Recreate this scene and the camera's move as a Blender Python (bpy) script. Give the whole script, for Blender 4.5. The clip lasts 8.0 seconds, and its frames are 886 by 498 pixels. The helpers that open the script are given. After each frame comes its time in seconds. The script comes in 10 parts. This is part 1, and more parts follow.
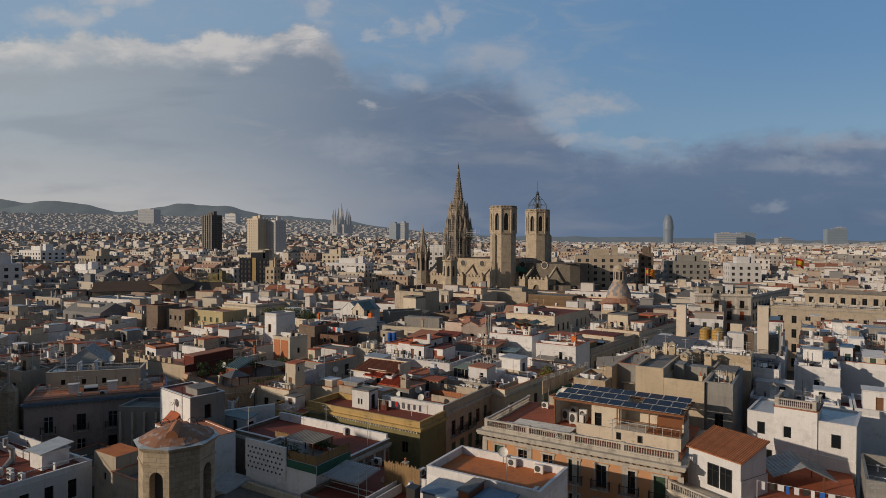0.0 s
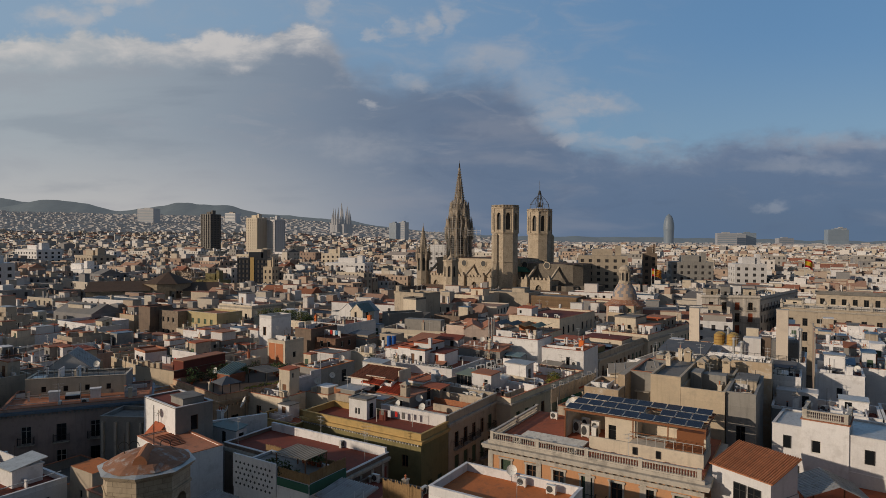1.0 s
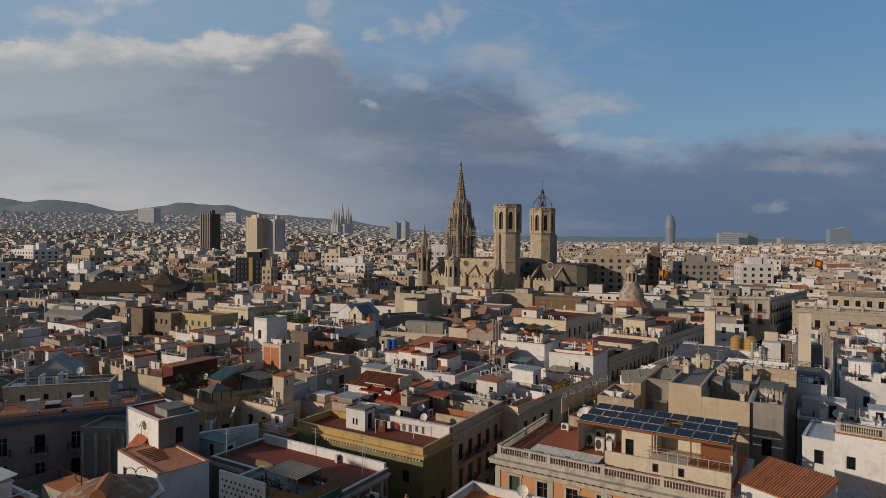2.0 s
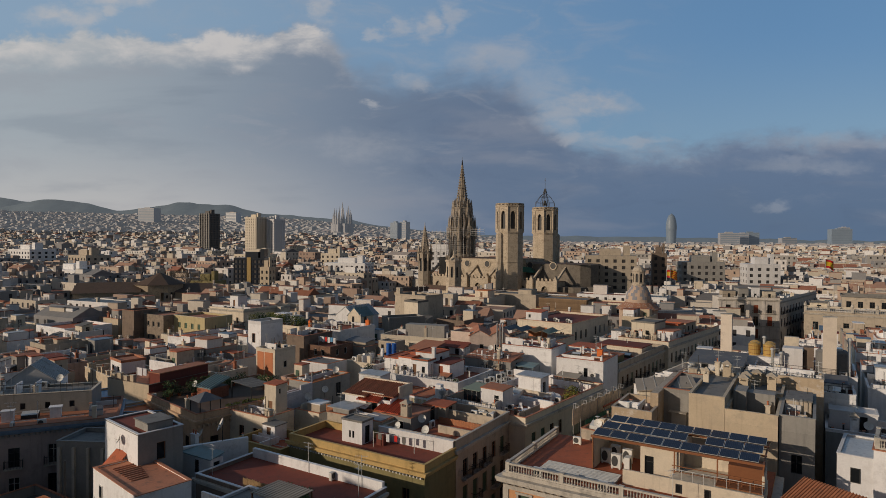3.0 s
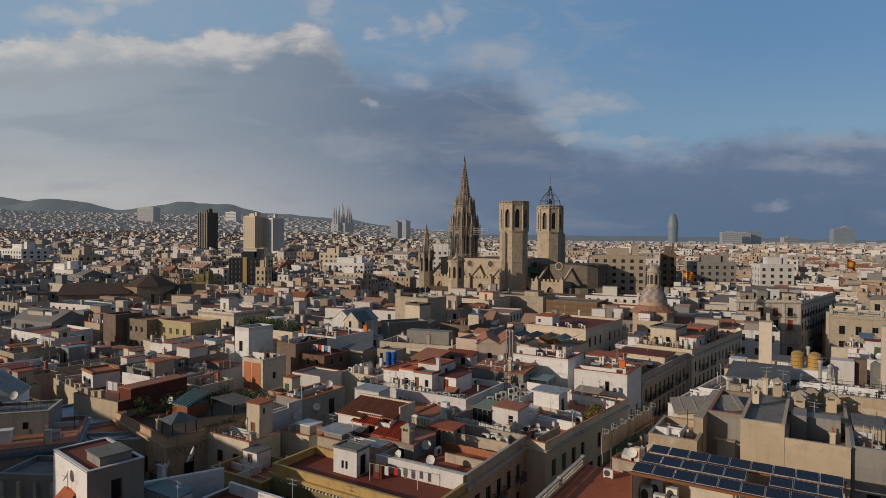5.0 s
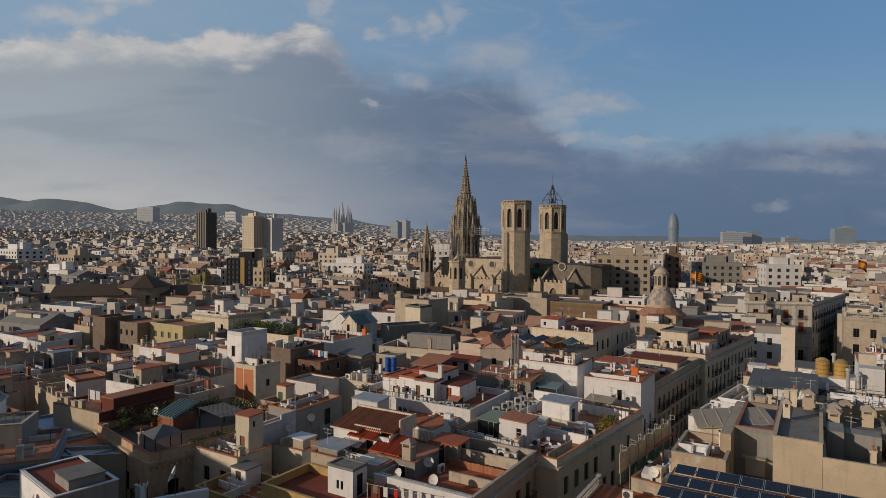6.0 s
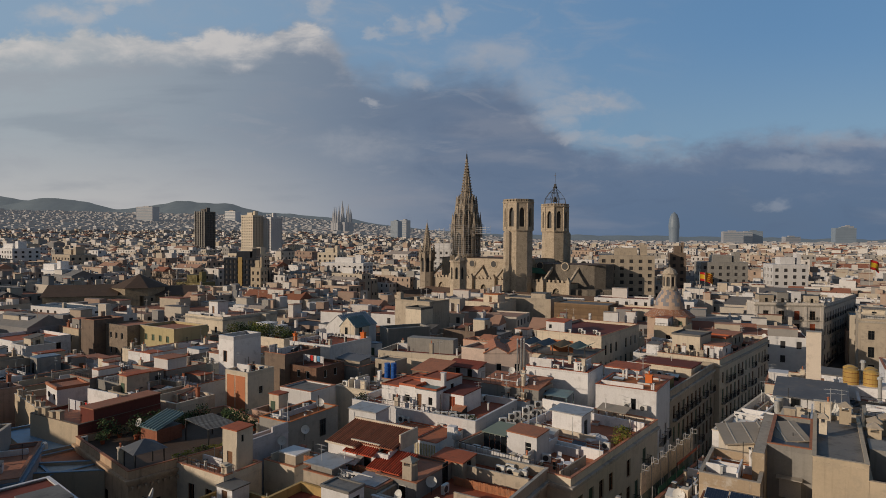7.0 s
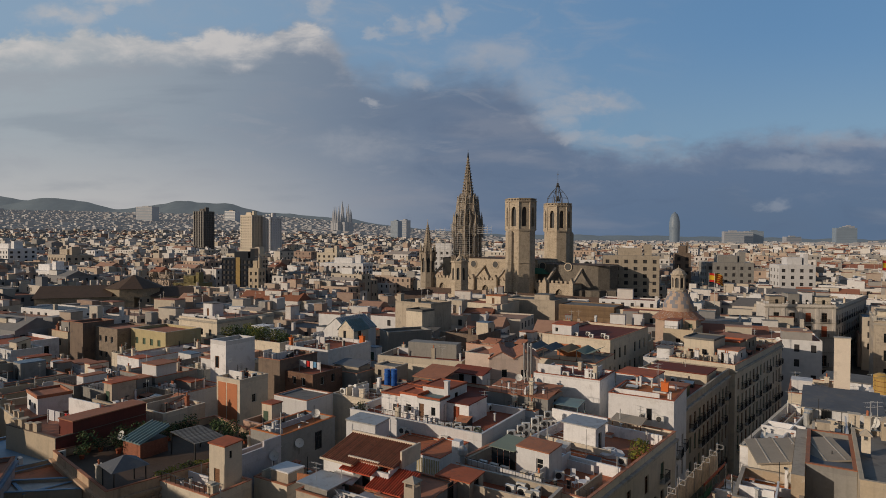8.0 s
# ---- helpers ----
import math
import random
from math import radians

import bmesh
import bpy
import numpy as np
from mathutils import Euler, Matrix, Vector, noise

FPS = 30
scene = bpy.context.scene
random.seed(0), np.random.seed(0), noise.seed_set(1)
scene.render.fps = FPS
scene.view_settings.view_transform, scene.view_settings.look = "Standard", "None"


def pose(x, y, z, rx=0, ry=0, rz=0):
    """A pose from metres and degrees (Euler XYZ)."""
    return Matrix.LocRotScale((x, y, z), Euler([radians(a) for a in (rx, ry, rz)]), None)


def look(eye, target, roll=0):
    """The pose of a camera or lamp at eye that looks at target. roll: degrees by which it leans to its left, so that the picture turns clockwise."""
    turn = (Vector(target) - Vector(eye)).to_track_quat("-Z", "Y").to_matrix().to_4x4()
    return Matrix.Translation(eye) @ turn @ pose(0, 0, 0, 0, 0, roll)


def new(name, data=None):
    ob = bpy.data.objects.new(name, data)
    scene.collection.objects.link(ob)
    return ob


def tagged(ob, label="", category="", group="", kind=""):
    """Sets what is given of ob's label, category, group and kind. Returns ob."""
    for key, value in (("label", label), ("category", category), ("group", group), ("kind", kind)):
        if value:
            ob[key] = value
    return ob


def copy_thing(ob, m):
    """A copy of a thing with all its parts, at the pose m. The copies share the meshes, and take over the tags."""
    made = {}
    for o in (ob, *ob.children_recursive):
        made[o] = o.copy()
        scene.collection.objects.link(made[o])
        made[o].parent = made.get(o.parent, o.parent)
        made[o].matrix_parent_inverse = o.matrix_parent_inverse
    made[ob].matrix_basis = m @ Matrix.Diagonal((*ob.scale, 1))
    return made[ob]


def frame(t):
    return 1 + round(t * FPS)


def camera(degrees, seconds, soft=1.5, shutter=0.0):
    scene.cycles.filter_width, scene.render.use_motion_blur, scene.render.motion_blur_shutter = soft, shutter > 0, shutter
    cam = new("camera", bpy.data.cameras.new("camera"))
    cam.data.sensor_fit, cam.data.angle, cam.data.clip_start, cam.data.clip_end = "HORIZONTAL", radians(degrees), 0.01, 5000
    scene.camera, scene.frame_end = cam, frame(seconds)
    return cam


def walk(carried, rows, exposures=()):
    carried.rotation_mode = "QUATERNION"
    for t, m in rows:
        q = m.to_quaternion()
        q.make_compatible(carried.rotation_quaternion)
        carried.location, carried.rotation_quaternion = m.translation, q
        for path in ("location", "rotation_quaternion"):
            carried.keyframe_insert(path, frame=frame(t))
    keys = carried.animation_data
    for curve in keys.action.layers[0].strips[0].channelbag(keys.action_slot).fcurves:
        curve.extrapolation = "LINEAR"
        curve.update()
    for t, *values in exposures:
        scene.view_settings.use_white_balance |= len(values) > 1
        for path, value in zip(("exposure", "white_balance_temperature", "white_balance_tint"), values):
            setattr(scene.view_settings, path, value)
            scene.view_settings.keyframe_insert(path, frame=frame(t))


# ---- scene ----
# ---------------------------------------------------------------- camera
cam = camera(71.9, 8.0, soft=0.8)
PATH = [
    (0, (-0.426, 4.175, 40.079), (-0.408, 6.175, 40.054), 0.2),
    (0.5, (-0.555, 6.621, 40.076), (-0.537, 8.621, 40.051), 0.3),
    (1, (-0.742, 9.177, 40.087), (-0.724, 11.177, 40.061), 0.3),
    (1.5, (-0.896, 11.709, 40.021), (-0.879, 13.709, 39.995), 0.3),
    (3, (-1.241, 19.372, 39.992), (-1.227, 21.372, 39.965), 0.3),
    (3.5, (-1.396, 21.92, 39.952), (-1.381, 23.92, 39.925), 0.3),
    (4, (-1.544, 24.329, 39.969), (-1.53, 26.328, 39.941), 0.3),
    (4.5, (-1.732, 26.893, 39.929), (-1.719, 28.893, 39.9), 0.3),
    (6, (-2.273, 34.386, 39.946), (-2.26, 36.385, 39.917), 0.3),
    (6.5, (-2.393, 36.925, 39.941), (-2.38, 38.925, 39.91), 0.25),
    (7, (-2.606, 39.37, 39.958), (-2.593, 41.37, 39.927), 0.3),
    (7.5, (-2.791, 41.733, 39.908), (-2.778, 43.732, 39.877), 0.3),
    (8, (-3.022, 44.105, 39.935), (-3.009, 46.104, 39.904), 0.3),
]
walk(cam, [(t, look(e, g, r)) for t, e, g, r in PATH], exposures=[(0, -0.05), (8, -0.05)])

# ---------------------------------------------------------------- sun and sky
SUN_TO = Vector((-0.885, -0.40, 0.275)).normalized()
sun_data = bpy.data.lights.new("sun", "SUN")
sun_data.energy, sun_data.angle, sun_data.color = 2.7, radians(0.6), (1.0, 0.825, 0.645)
sun = new("sun", sun_data)
sun.matrix_world = look(SUN_TO * 100, (0, 0, 0))

world = bpy.data.worlds.new("world")
scene.world = world
world.use_nodes = True
wt = world.node_tree
wt.nodes.clear()


class Nodes:
    """Short hand for building a node tree."""

    def __init__(self, tree):
        self.t = tree

    def n(self, kind):
        return self.t.nodes.new(kind)

    def put(self, socket, value):
        if isinstance(value, bpy.types.NodeSocket):
            self.t.links.new(value, socket)
        elif value is not None:
            socket.default_value = value

    def m(self, op, a, b=None, c=None, clamp=False):
        node = self.n("ShaderNodeMath")
        node.operation, node.use_clamp = op, clamp
        for s, v in zip(node.inputs, (a, b, c)):
            self.put(s, v)
        return node.outputs[0]

    def step(self, x, lo, hi):
        node = self.n("ShaderNodeMapRange")
        node.interpolation_type = "SMOOTHSTEP"
        for s, v in zip(node.inputs, (x, lo, hi, 0.0, 1.0)):
            self.put(s, v)
        return node.outputs[0]

    def mix(self, fac, a, b, blend="MIX"):
        node = self.n("ShaderNodeMix")
        node.data_type, node.blend_type = "RGBA", blend
        self.put(node.inputs[0], fac)
        self.put(node.inputs[6], a if isinstance(a, bpy.types.NodeSocket) else (*a, 1))
        self.put(node.inputs[7], b if isinstance(b, bpy.types.NodeSocket) else (*b, 1))
        return node.outputs[2]

    def noise(self, vec, scale, detail=4, rough=0.55, distort=0.0):
        node = self.n("ShaderNodeTexNoise")
        self.put(node.inputs["Vector"], vec)
        node.inputs["Scale"].default_value = scale
        node.inputs["Detail"].default_value = detail
        node.inputs["Roughness"].default_value = rough
        node.inputs["Distortion"].default_value = distort
        return node.outputs[0]

    def ramp(self, x, stops):
        node = self.n("ShaderNodeValToRGB")
        els = node.color_ramp.elements
        while len(els) < len(stops):
            els.new(0.5)
        for el, (p, c) in zip(els, stops):
            el.position, el.color = p, (c, c, c, 1) if isinstance(c, (int, float)) else (*c, 1)
        self.put(node.inputs[0], x)
        return node.outputs[0]

    def vec(self, x, y, z=0.0):
        node = self.n("ShaderNodeCombineXYZ")
        for s, v in zip(node.inputs, (x, y, z)):
            self.put(s, v)
        return node.outputs[0]


W = Nodes(wt)
sky = W.n("ShaderNodeTexSky")
sky.sky_type, sky.sun_disc = "NISHITA", False
sky.sun_elevation, sky.sun_rotation = math.asin(SUN_TO.z), math.atan2(SUN_TO.x, SUN_TO.y)
sky.altitude, sky.air_density, sky.dust_density, sky.ozone_density = 60, 1.0, 1.2, 1.6
ray = W.n("ShaderNodeTexCoord").outputs["Generated"]
split = W.n("ShaderNodeSeparateXYZ")
W.put(split.inputs[0], ray)
dx, dy, dz = split.outputs
fwd = W.m("MAXIMUM", dy, 0.12)
cs, ce = W.m("DIVIDE", dx, fwd), W.m("DIVIDE", dz, fwd)      # across and up, as the tangent of the angle
flat = W.vec(cs, W.m("MULTIPLY", ce, 1.7), 0.0)
n1 = W.noise(flat, 5.2, 8, 0.60, 0.25)
n2 = W.noise(flat, 17.0, 6, 0.6, 0.2)
n3 = W.noise(W.vec(cs, W.m("MULTIPLY", ce, 4.5), 3.0), 3.0, 6, 0.55, 0.3)
n4 = W.noise(W.vec(cs, W.m("MULTIPLY", ce, 2.6), 7.0), 9.0, 7, 0.62, 0.5)
# the upper edge of the great cloud bank, from left to right
across = W.m("MULTIPLY_ADD", cs, 0.69, 0.4938, clamp=True)
edge = W.ramp(across, [(0.0, 0.325), (0.06, 0.328), (0.13, 0.334), (0.19, 0.328), (0.24, 0.333), (0.28, 0.326), (0.315, 0.342), (0.345, 0.350),
                       (0.368, 0.340), (0.40, 0.300), (0.45, 0.285), (0.50, 0.288), (0.55, 0.302), (0.578, 0.290), (0.597, 0.248), (0.615, 0.215), (0.64, 0.178),
                       (0.70, 0.160), (0.78, 0.158), (0.83, 0.176), (0.87, 0.190), (0.92, 0.180), (1.0, 0.190)])
leftness = W.step(cs, -0.13, -0.20)
middle = W.m("MULTIPLY", W.step(cs, -0.20, -0.12), W.step(cs, 0.20, 0.12))
wob = W.m("MULTIPLY_ADD", n1, 0.060, -0.030)
wob2 = W.m("MULTIPLY_ADD", n2, 0.070, -0.035)
depth = W.m("ADD", W.m("SUBTRACT", edge, ce), W.m("ADD", wob, wob2))
soft = W.m("ADD", W.m("MULTIPLY_ADD", leftness, -0.026, 0.036), W.m("MULTIPLY", middle, 0.035))
bank = W.step(depth, -0.012, soft)
rim = W.m("MULTIPLY", W.m("MULTIPLY", W.step(depth, -0.014, 0.008), W.step(depth, 0.060, 0.012)), W.m("MULTIPLY_ADD", leftness, 0.72, 0.10))
rim = W.m("MULTIPLY", rim, W.m("MULTIPLY_ADD", W.step(n4, 0.36, 0.60), 0.6, 0.4))
low = W.step(ce, 0.20, 0.0)
tone = W.mix(W.step(cs, -0.75, 0.10), (0.345, 0.392, 0.432), (0.128, 0.178, 0.268))
tone = W.mix(W.m("MULTIPLY", W.step(cs, 0.12, 0.40), 0.8), tone, (0.135, 0.192, 0.300))
tone = W.mix(W.m("MULTIPLY", low, W.step(cs, 0.15, -0.6)), tone, (0.50, 0.485, 0.475))
tone = W.mix(W.m("MULTIPLY", low, W.step(cs, -0.1, 0.5)), tone, (0.105, 0.160, 0.252))
tone = W.mix(W.m("MULTIPLY", W.step(n3, 0.50, 0.70), 0.34), tone, (0.28, 0.29, 0.335))
tone = W.mix(W.m("MULTIPLY", W.step(n3, 0.48, 0.30), 0.22), tone, (0.120, 0.160, 0.225))
tone = W.mix(W.m("MULTIPLY", W.m("MULTIPLY", W.step(n4, 0.52, 0.70), W.step(ce, 0.04, 0.14)), 0.26), tone, (0.33, 0.345, 0.39))
tone = W.mix(W.m("MULTIPLY", W.m("MULTIPLY", W.step(n4, 0.48, 0.30), W.step(cs, -0.2, 0.0)), 0.30), tone, (0.095, 0.140, 0.225))
tone = W.mix(rim, tone, (0.60, 0.572, 0.555))
# clear sky above, deeper to the right
clear = W.mix(W.step(cs, -0.6, 0.6), (0.285, 0.408, 0.548), (0.100, 0.235, 0.440))
clear = W.mix(W.step(ce, 0.36, 0.16), clear, (0.155, 0.275, 0.430))
day = W.mix(0.30, clear, W.mix(0.90, sky.outputs[0], (0.0, 0.0, 0.0)))
veil = W.m("MULTIPLY", W.m("MULTIPLY", W.step(n4, 0.46, 0.72), W.step(cs, 0.46, 0.14)), W.step(cs, -0.75, -0.05))
day = W.mix(W.m("MULTIPLY", veil, 0.40), day, (0.34, 0.36, 0.41))
seen_sky = W.mix(bank, day, tone)
# loose puffs and wisps: across, up, half width, half height, strength
PUFFS = [(-0.61, 0.360, 0.055, 0.016, 0.75), (-0.52, 0.388, 0.052, 0.014, 0.75), (-0.54, 0.369, 0.020, 0.010, 0.6), (-0.193, 0.378, 0.022, 0.022, 0.65),
         (-0.027, 0.350, 0.024, 0.022, 0.75), (-0.065, 0.352, 0.016, 0.012, 0.55), (-0.105, 0.333, 0.020, 0.008, 0.55), (0.020, 0.366, 0.018, 0.030, 0.55),
         (-0.045, 0.262, 0.030, 0.012, 0.5), (-0.115, 0.225, 0.018, 0.006, 0.6), (0.245, 0.226, 0.070, 0.018, 0.9), (0.205, 0.202, 0.040, 0.022, 0.65),
         (0.225, 0.172, 0.045, 0.008, 0.6), (0.085, 0.298, 0.075, 0.026, 0.5), (0.160, 0.262, 0.055, 0.034, 0.38), (-0.125, 0.156, 0.085, 0.022, 0.30),
         (0.315, 0.163, 0.060, 0.008, 0.5), (0.600, 0.128, 0.095, 0.012, 0.32), (0.640, 0.165, 0.110, 0.014, 0.30), (0.545, 0.062, 0.030, 0.009, 0.35)]
warp = W.n("ShaderNodeTexNoise")
W.put(warp.inputs["Vector"], flat)
warp.inputs["Scale"].default_value, warp.inputs["Detail"].default_value, warp.inputs["Roughness"].default_value = 14.0, 6, 0.62


def vmath(op, a, b):
    node = W.n("ShaderNodeVectorMath")
    node.operation = op
    for sock, val in zip(node.inputs, (a, b)):
        W.put(sock, val)
    return node.outputs["Value" if op == "LENGTH" else "Vector"]


shift = vmath("MULTIPLY", vmath("SUBTRACT", warp.outputs["Color"], (0.5, 0.5, 0.5)), (0.12, 0.055, 0.0))
place = vmath("ADD", W.vec(cs, ce), shift)
puff = 0.0
for pa, pu, pw, ph, pst in PUFFS:
    far_off = vmath("LENGTH", vmath("MULTIPLY", vmath("SUBTRACT", place, (pa, pu, 0.0)), (1 / pw, 1 / ph, 0.0)), None)
    puff = W.m("MAXIMUM", puff, W.m("MULTIPLY", W.step(far_off, 1.5, 0.35), pst))
puff = W.m("MULTIPLY", puff, W.m("MULTIPLY_ADD", W.step(n2, 0.32, 0.58), 0.55, 0.45))
seen_sky = W.mix(puff, seen_sky, W.mix(W.step(cs, -0.5, 0.2), (0.47, 0.465, 0.475), (0.37, 0.39, 0.435)))
# behind and overhead: the same broken sky without a picture of its own
front = W.step(dy, 0.14, 0.30)
rest = W.mix(W.step(n1, 0.45, 0.65), W.mix(0.958, sky.outputs[0], (0.0, 0.0, 0.0)), (0.125, 0.14, 0.178))
total = W.mix(front, rest, seen_sky)
back = W.n("ShaderNodeBackground")
W.put(back.inputs[0], total)
back.inputs[1].default_value = 1.0
W.put(W.n("ShaderNodeOutputWorld").inputs[0], back.outputs[0])

# ---------------------------------------------------------------- materials
MATS = {}


def surface(name, color, rough=0.85, metal=0.0, patch=0.25, patch_scale=0.35, grain=0.12, grain_scale=6.0, streak=0.0,
            vary=0.10, stain=None, bump=0.15, spec=0.3, joints=None):
    """Painted, rendered or stone surface: patches, grain, vertical streaks, a stain colour and a change from object to object."""
    mat = bpy.data.materials.new(name)
    mat.use_nodes = True
    N = Nodes(mat.node_tree)
    bsdf = mat.node_tree.nodes["Principled BSDF"]
    pos = N.n("ShaderNodeNewGeometry").outputs["Position"]
    big = N.noise(pos, patch_scale, 5, 0.6)
    fine = N.noise(pos, grain_scale, 4, 0.6)
    rnd = N.n("ShaderNodeObjectInfo").outputs["Random"]
    gain = N.m("MULTIPLY_ADD", N.m("SUBTRACT", big, 0.5), 2 * patch, 1.0)
    gain = N.m("ADD", gain, N.m("MULTIPLY", N.m("SUBTRACT", fine, 0.5), 2 * grain))
    gain = N.m("ADD", gain, N.m("MULTIPLY", N.m("SUBTRACT", rnd, 0.5), 2 * vary))
    if streak:
        mp = N.n("ShaderNodeMapping")
        mp.inputs["Scale"].default_value = (1.6, 1.6, 0.12)
        N.put(mp.inputs[0], pos)
        run = N.noise(mp.outputs[0], 1.3, 4, 0.6)
        gain = N.m("SUBTRACT", gain, N.m("MULTIPLY", N.step(run, 0.50, 0.78), streak))
    col = N.mix(1.0, color, N.vec(gain, gain, gain), "MULTIPLY")
    if stain:
        col = N.mix(N.m("MULTIPLY", N.step(N.noise(pos, patch_scale * 2.3, 6, 0.65), 0.50, 0.68), 0.75), col, stain)
    height = fine
    if joints:
        tc = N.n("ShaderNodeTexCoord").outputs["Object"]
        br = N.n("ShaderNodeTexBrick")
        sp = N.n("ShaderNodeSeparateXYZ")
        N.put(sp.inputs[0], tc)
        N.put(br.inputs["Vector"], N.vec(N.m("ADD", sp.outputs[0], sp.outputs[1]), sp.outputs[2]))
        br.inputs["Scale"].default_value = joints
        br.inputs["Color1"].default_value, br.inputs["Color2"].default_value, br.inputs["Mortar"].default_value = (1, 1, 1, 1), (0.8, 0.8, 0.8, 1), (0.55, 0.55, 0.55, 1)
        br.inputs["Mortar Size"].default_value = 0.012
        col = N.mix(0.8, col, br.outputs[0], "MULTIPLY")
    N.put(bsdf.inputs["Base Color"], col)
    bsdf.inputs["Roughness"].default_value, bsdf.inputs["Metallic"].default_value = rough, metal
    bsdf.inputs["Specular IOR Level"].default_value = spec
    if bump:
        bn = N.n("ShaderNodeBump")
        bn.inputs["Strength"].default_value, bn.inputs["Distance"].default_value = bump, 0.05
        N.put(bn.inputs["Height"], height)
        N.put(bsdf.inputs["Normal"], bn.outputs[0])
    MATS[name] = mat
    return mat


def island(name, stops, rough=0.9, grain=0.2, grain_scale=0.8):
    """For joined things: every loose piece takes its own colour out of the stops."""
    mat = bpy.data.materials.new(name)
    mat.use_nodes = True
    N = Nodes(mat.node_tree)
    bsdf = mat.node_tree.nodes["Principled BSDF"]
    geo = N.n("ShaderNodeNewGeometry")
    col = N.ramp(geo.outputs["Random Per Island"], stops)
    col_node = [x for x in mat.node_tree.nodes if x.bl_idname == "ShaderNodeValToRGB"][0]
    col_node.color_ramp.interpolation = "CONSTANT"
    g = N.m("MULTIPLY_ADD", N.m("SUBTRACT", N.noise(geo.outputs["Position"], grain_scale, 4, 0.6), 0.5), 2 * grain, 1.0)
    col = N.mix(1.0, col, N.vec(g, g, g), "MULTIPLY")
    N.put(bsdf.inputs["Base Color"], col)
    bsdf.inputs["Roughness"].default_value = rough
    bsdf.inputs["Specular IOR Level"].default_value = 0.2
    MATS[name] = mat
    return mat


surface("white", (0.69, 0.68, 0.675), streak=0.14, stain=(0.56, 0.545, 0.53), patch=0.10, vary=0.16)
surface("cream", (0.62, 0.54, 0.425), streak=0.20, stain=(0.48, 0.42, 0.335), patch=0.16)
surface("ochre", (0.50, 0.41, 0.295), streak=0.18, stain=(0.41, 0.345, 0.26), patch=0.14)
surface("patchwall", (0.46, 0.36, 0.25), streak=0.15, stain=(0.56, 0.52, 0.46), patch=0.25, patch_scale=0.5)
surface("greywall", (0.27, 0.26, 0.24), streak=0.25, stain=(0.22, 0.21, 0.20), patch=0.2)
surface("sand", (0.43, 0.365, 0.285), streak=0.22, stain=(0.29, 0.255, 0.21), patch=0.2)
surface("pinkwall", (0.50, 0.33, 0.25), streak=0.22, stain=(0.36, 0.26, 0.2), patch=0.15)
surface("pinkpale", (0.60, 0.475, 0.40), streak=0.2, stain=(0.49, 0.39, 0.33), patch=0.14)
surface("palegrey", (0.60, 0.55, 0.49), streak=0.25, stain=(0.46, 0.42, 0.37), patch=0.18)
surface("brownwall", (0.20, 0.15, 0.115), streak=0.25, stain=(0.12, 0.095, 0.08), patch=0.3)
surface("darkred", (0.17, 0.045, 0.032), streak=0.2, stain=(0.11, 0.04, 0.03), patch=0.15)
surface("mauve", (0.42, 0.33, 0.295), streak=0.25, stain=(0.30, 0.235, 0.21), patch=0.2)
surface("brickbrown", (0.27, 0.215, 0.165), streak=0.25, stain=(0.17, 0.135, 0.105), patch=0.3, joints=2.0)
surface("scaffold_steel", (0.34, 0.335, 0.33), rough=0.55, metal=0.3)
surface("tanwall", (0.56, 0.40, 0.265), streak=0.3, stain=(0.36, 0.26, 0.18), patch=0.25)
surface("brickdark", (0.21, 0.12, 0.08), streak=0.2, stain=(0.13, 0.075, 0.055), patch=0.2, joints=2.0)
surface("domeochre", (0.46, 0.34, 0.26), stain=(0.36, 0.27, 0.21), patch=0.2)
surface("domeblue", (0.22, 0.225, 0.25), stain=(0.28, 0.24, 0.21), patch=0.2)
surface("brickred", (0.34, 0.13, 0.075), streak=0.2, stain=(0.22, 0.11, 0.08), patch=0.2, joints=2.0)
surface("olive", (0.215, 0.185, 0.085), streak=0.2, stain=(0.17, 0.145, 0.07), patch=0.14)
surface("yellowtrim", (0.45, 0.31, 0.125), streak=0.2, stain=(0.34, 0.24, 0.10), patch=0.14)
surface("salmon", (0.58, 0.30, 0.15), streak=0.15, stain=(0.45, 0.26, 0.15), patch=0.12)
surface("stonetrim", (0.46, 0.42, 0.36), streak=0.3, stain=(0.26, 0.24, 0.21), patch=0.2)
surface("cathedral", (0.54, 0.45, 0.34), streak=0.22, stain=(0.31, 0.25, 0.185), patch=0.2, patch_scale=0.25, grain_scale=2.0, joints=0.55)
# choir stone darkened beyond its dirt to stand in for tower shade
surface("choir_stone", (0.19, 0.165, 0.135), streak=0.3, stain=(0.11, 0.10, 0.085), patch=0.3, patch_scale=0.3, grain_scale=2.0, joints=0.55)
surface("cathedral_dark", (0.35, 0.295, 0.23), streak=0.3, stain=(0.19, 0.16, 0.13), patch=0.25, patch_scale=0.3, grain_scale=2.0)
surface("oldstone", (0.37, 0.30, 0.215), streak=0.2, stain=(0.22, 0.18, 0.135), patch=0.3, patch_scale=0.6, joints=0.9)
surface("terracotta_mid", (0.45, 0.150, 0.070), stain=(0.29, 0.12, 0.07), patch=0.3, patch_scale=0.5, vary=0.15, grain=0.2)
surface("terracotta", (0.39, 0.110, 0.052), stain=(0.22, 0.085, 0.052), patch=0.3, patch_scale=0.5, vary=0.2, grain=0.2)
surface("terracotta_pale", (0.42, 0.175, 0.098), stain=(0.25, 0.135, 0.09), patch=0.25, patch_scale=0.5, vary=0.2, grain=0.2)
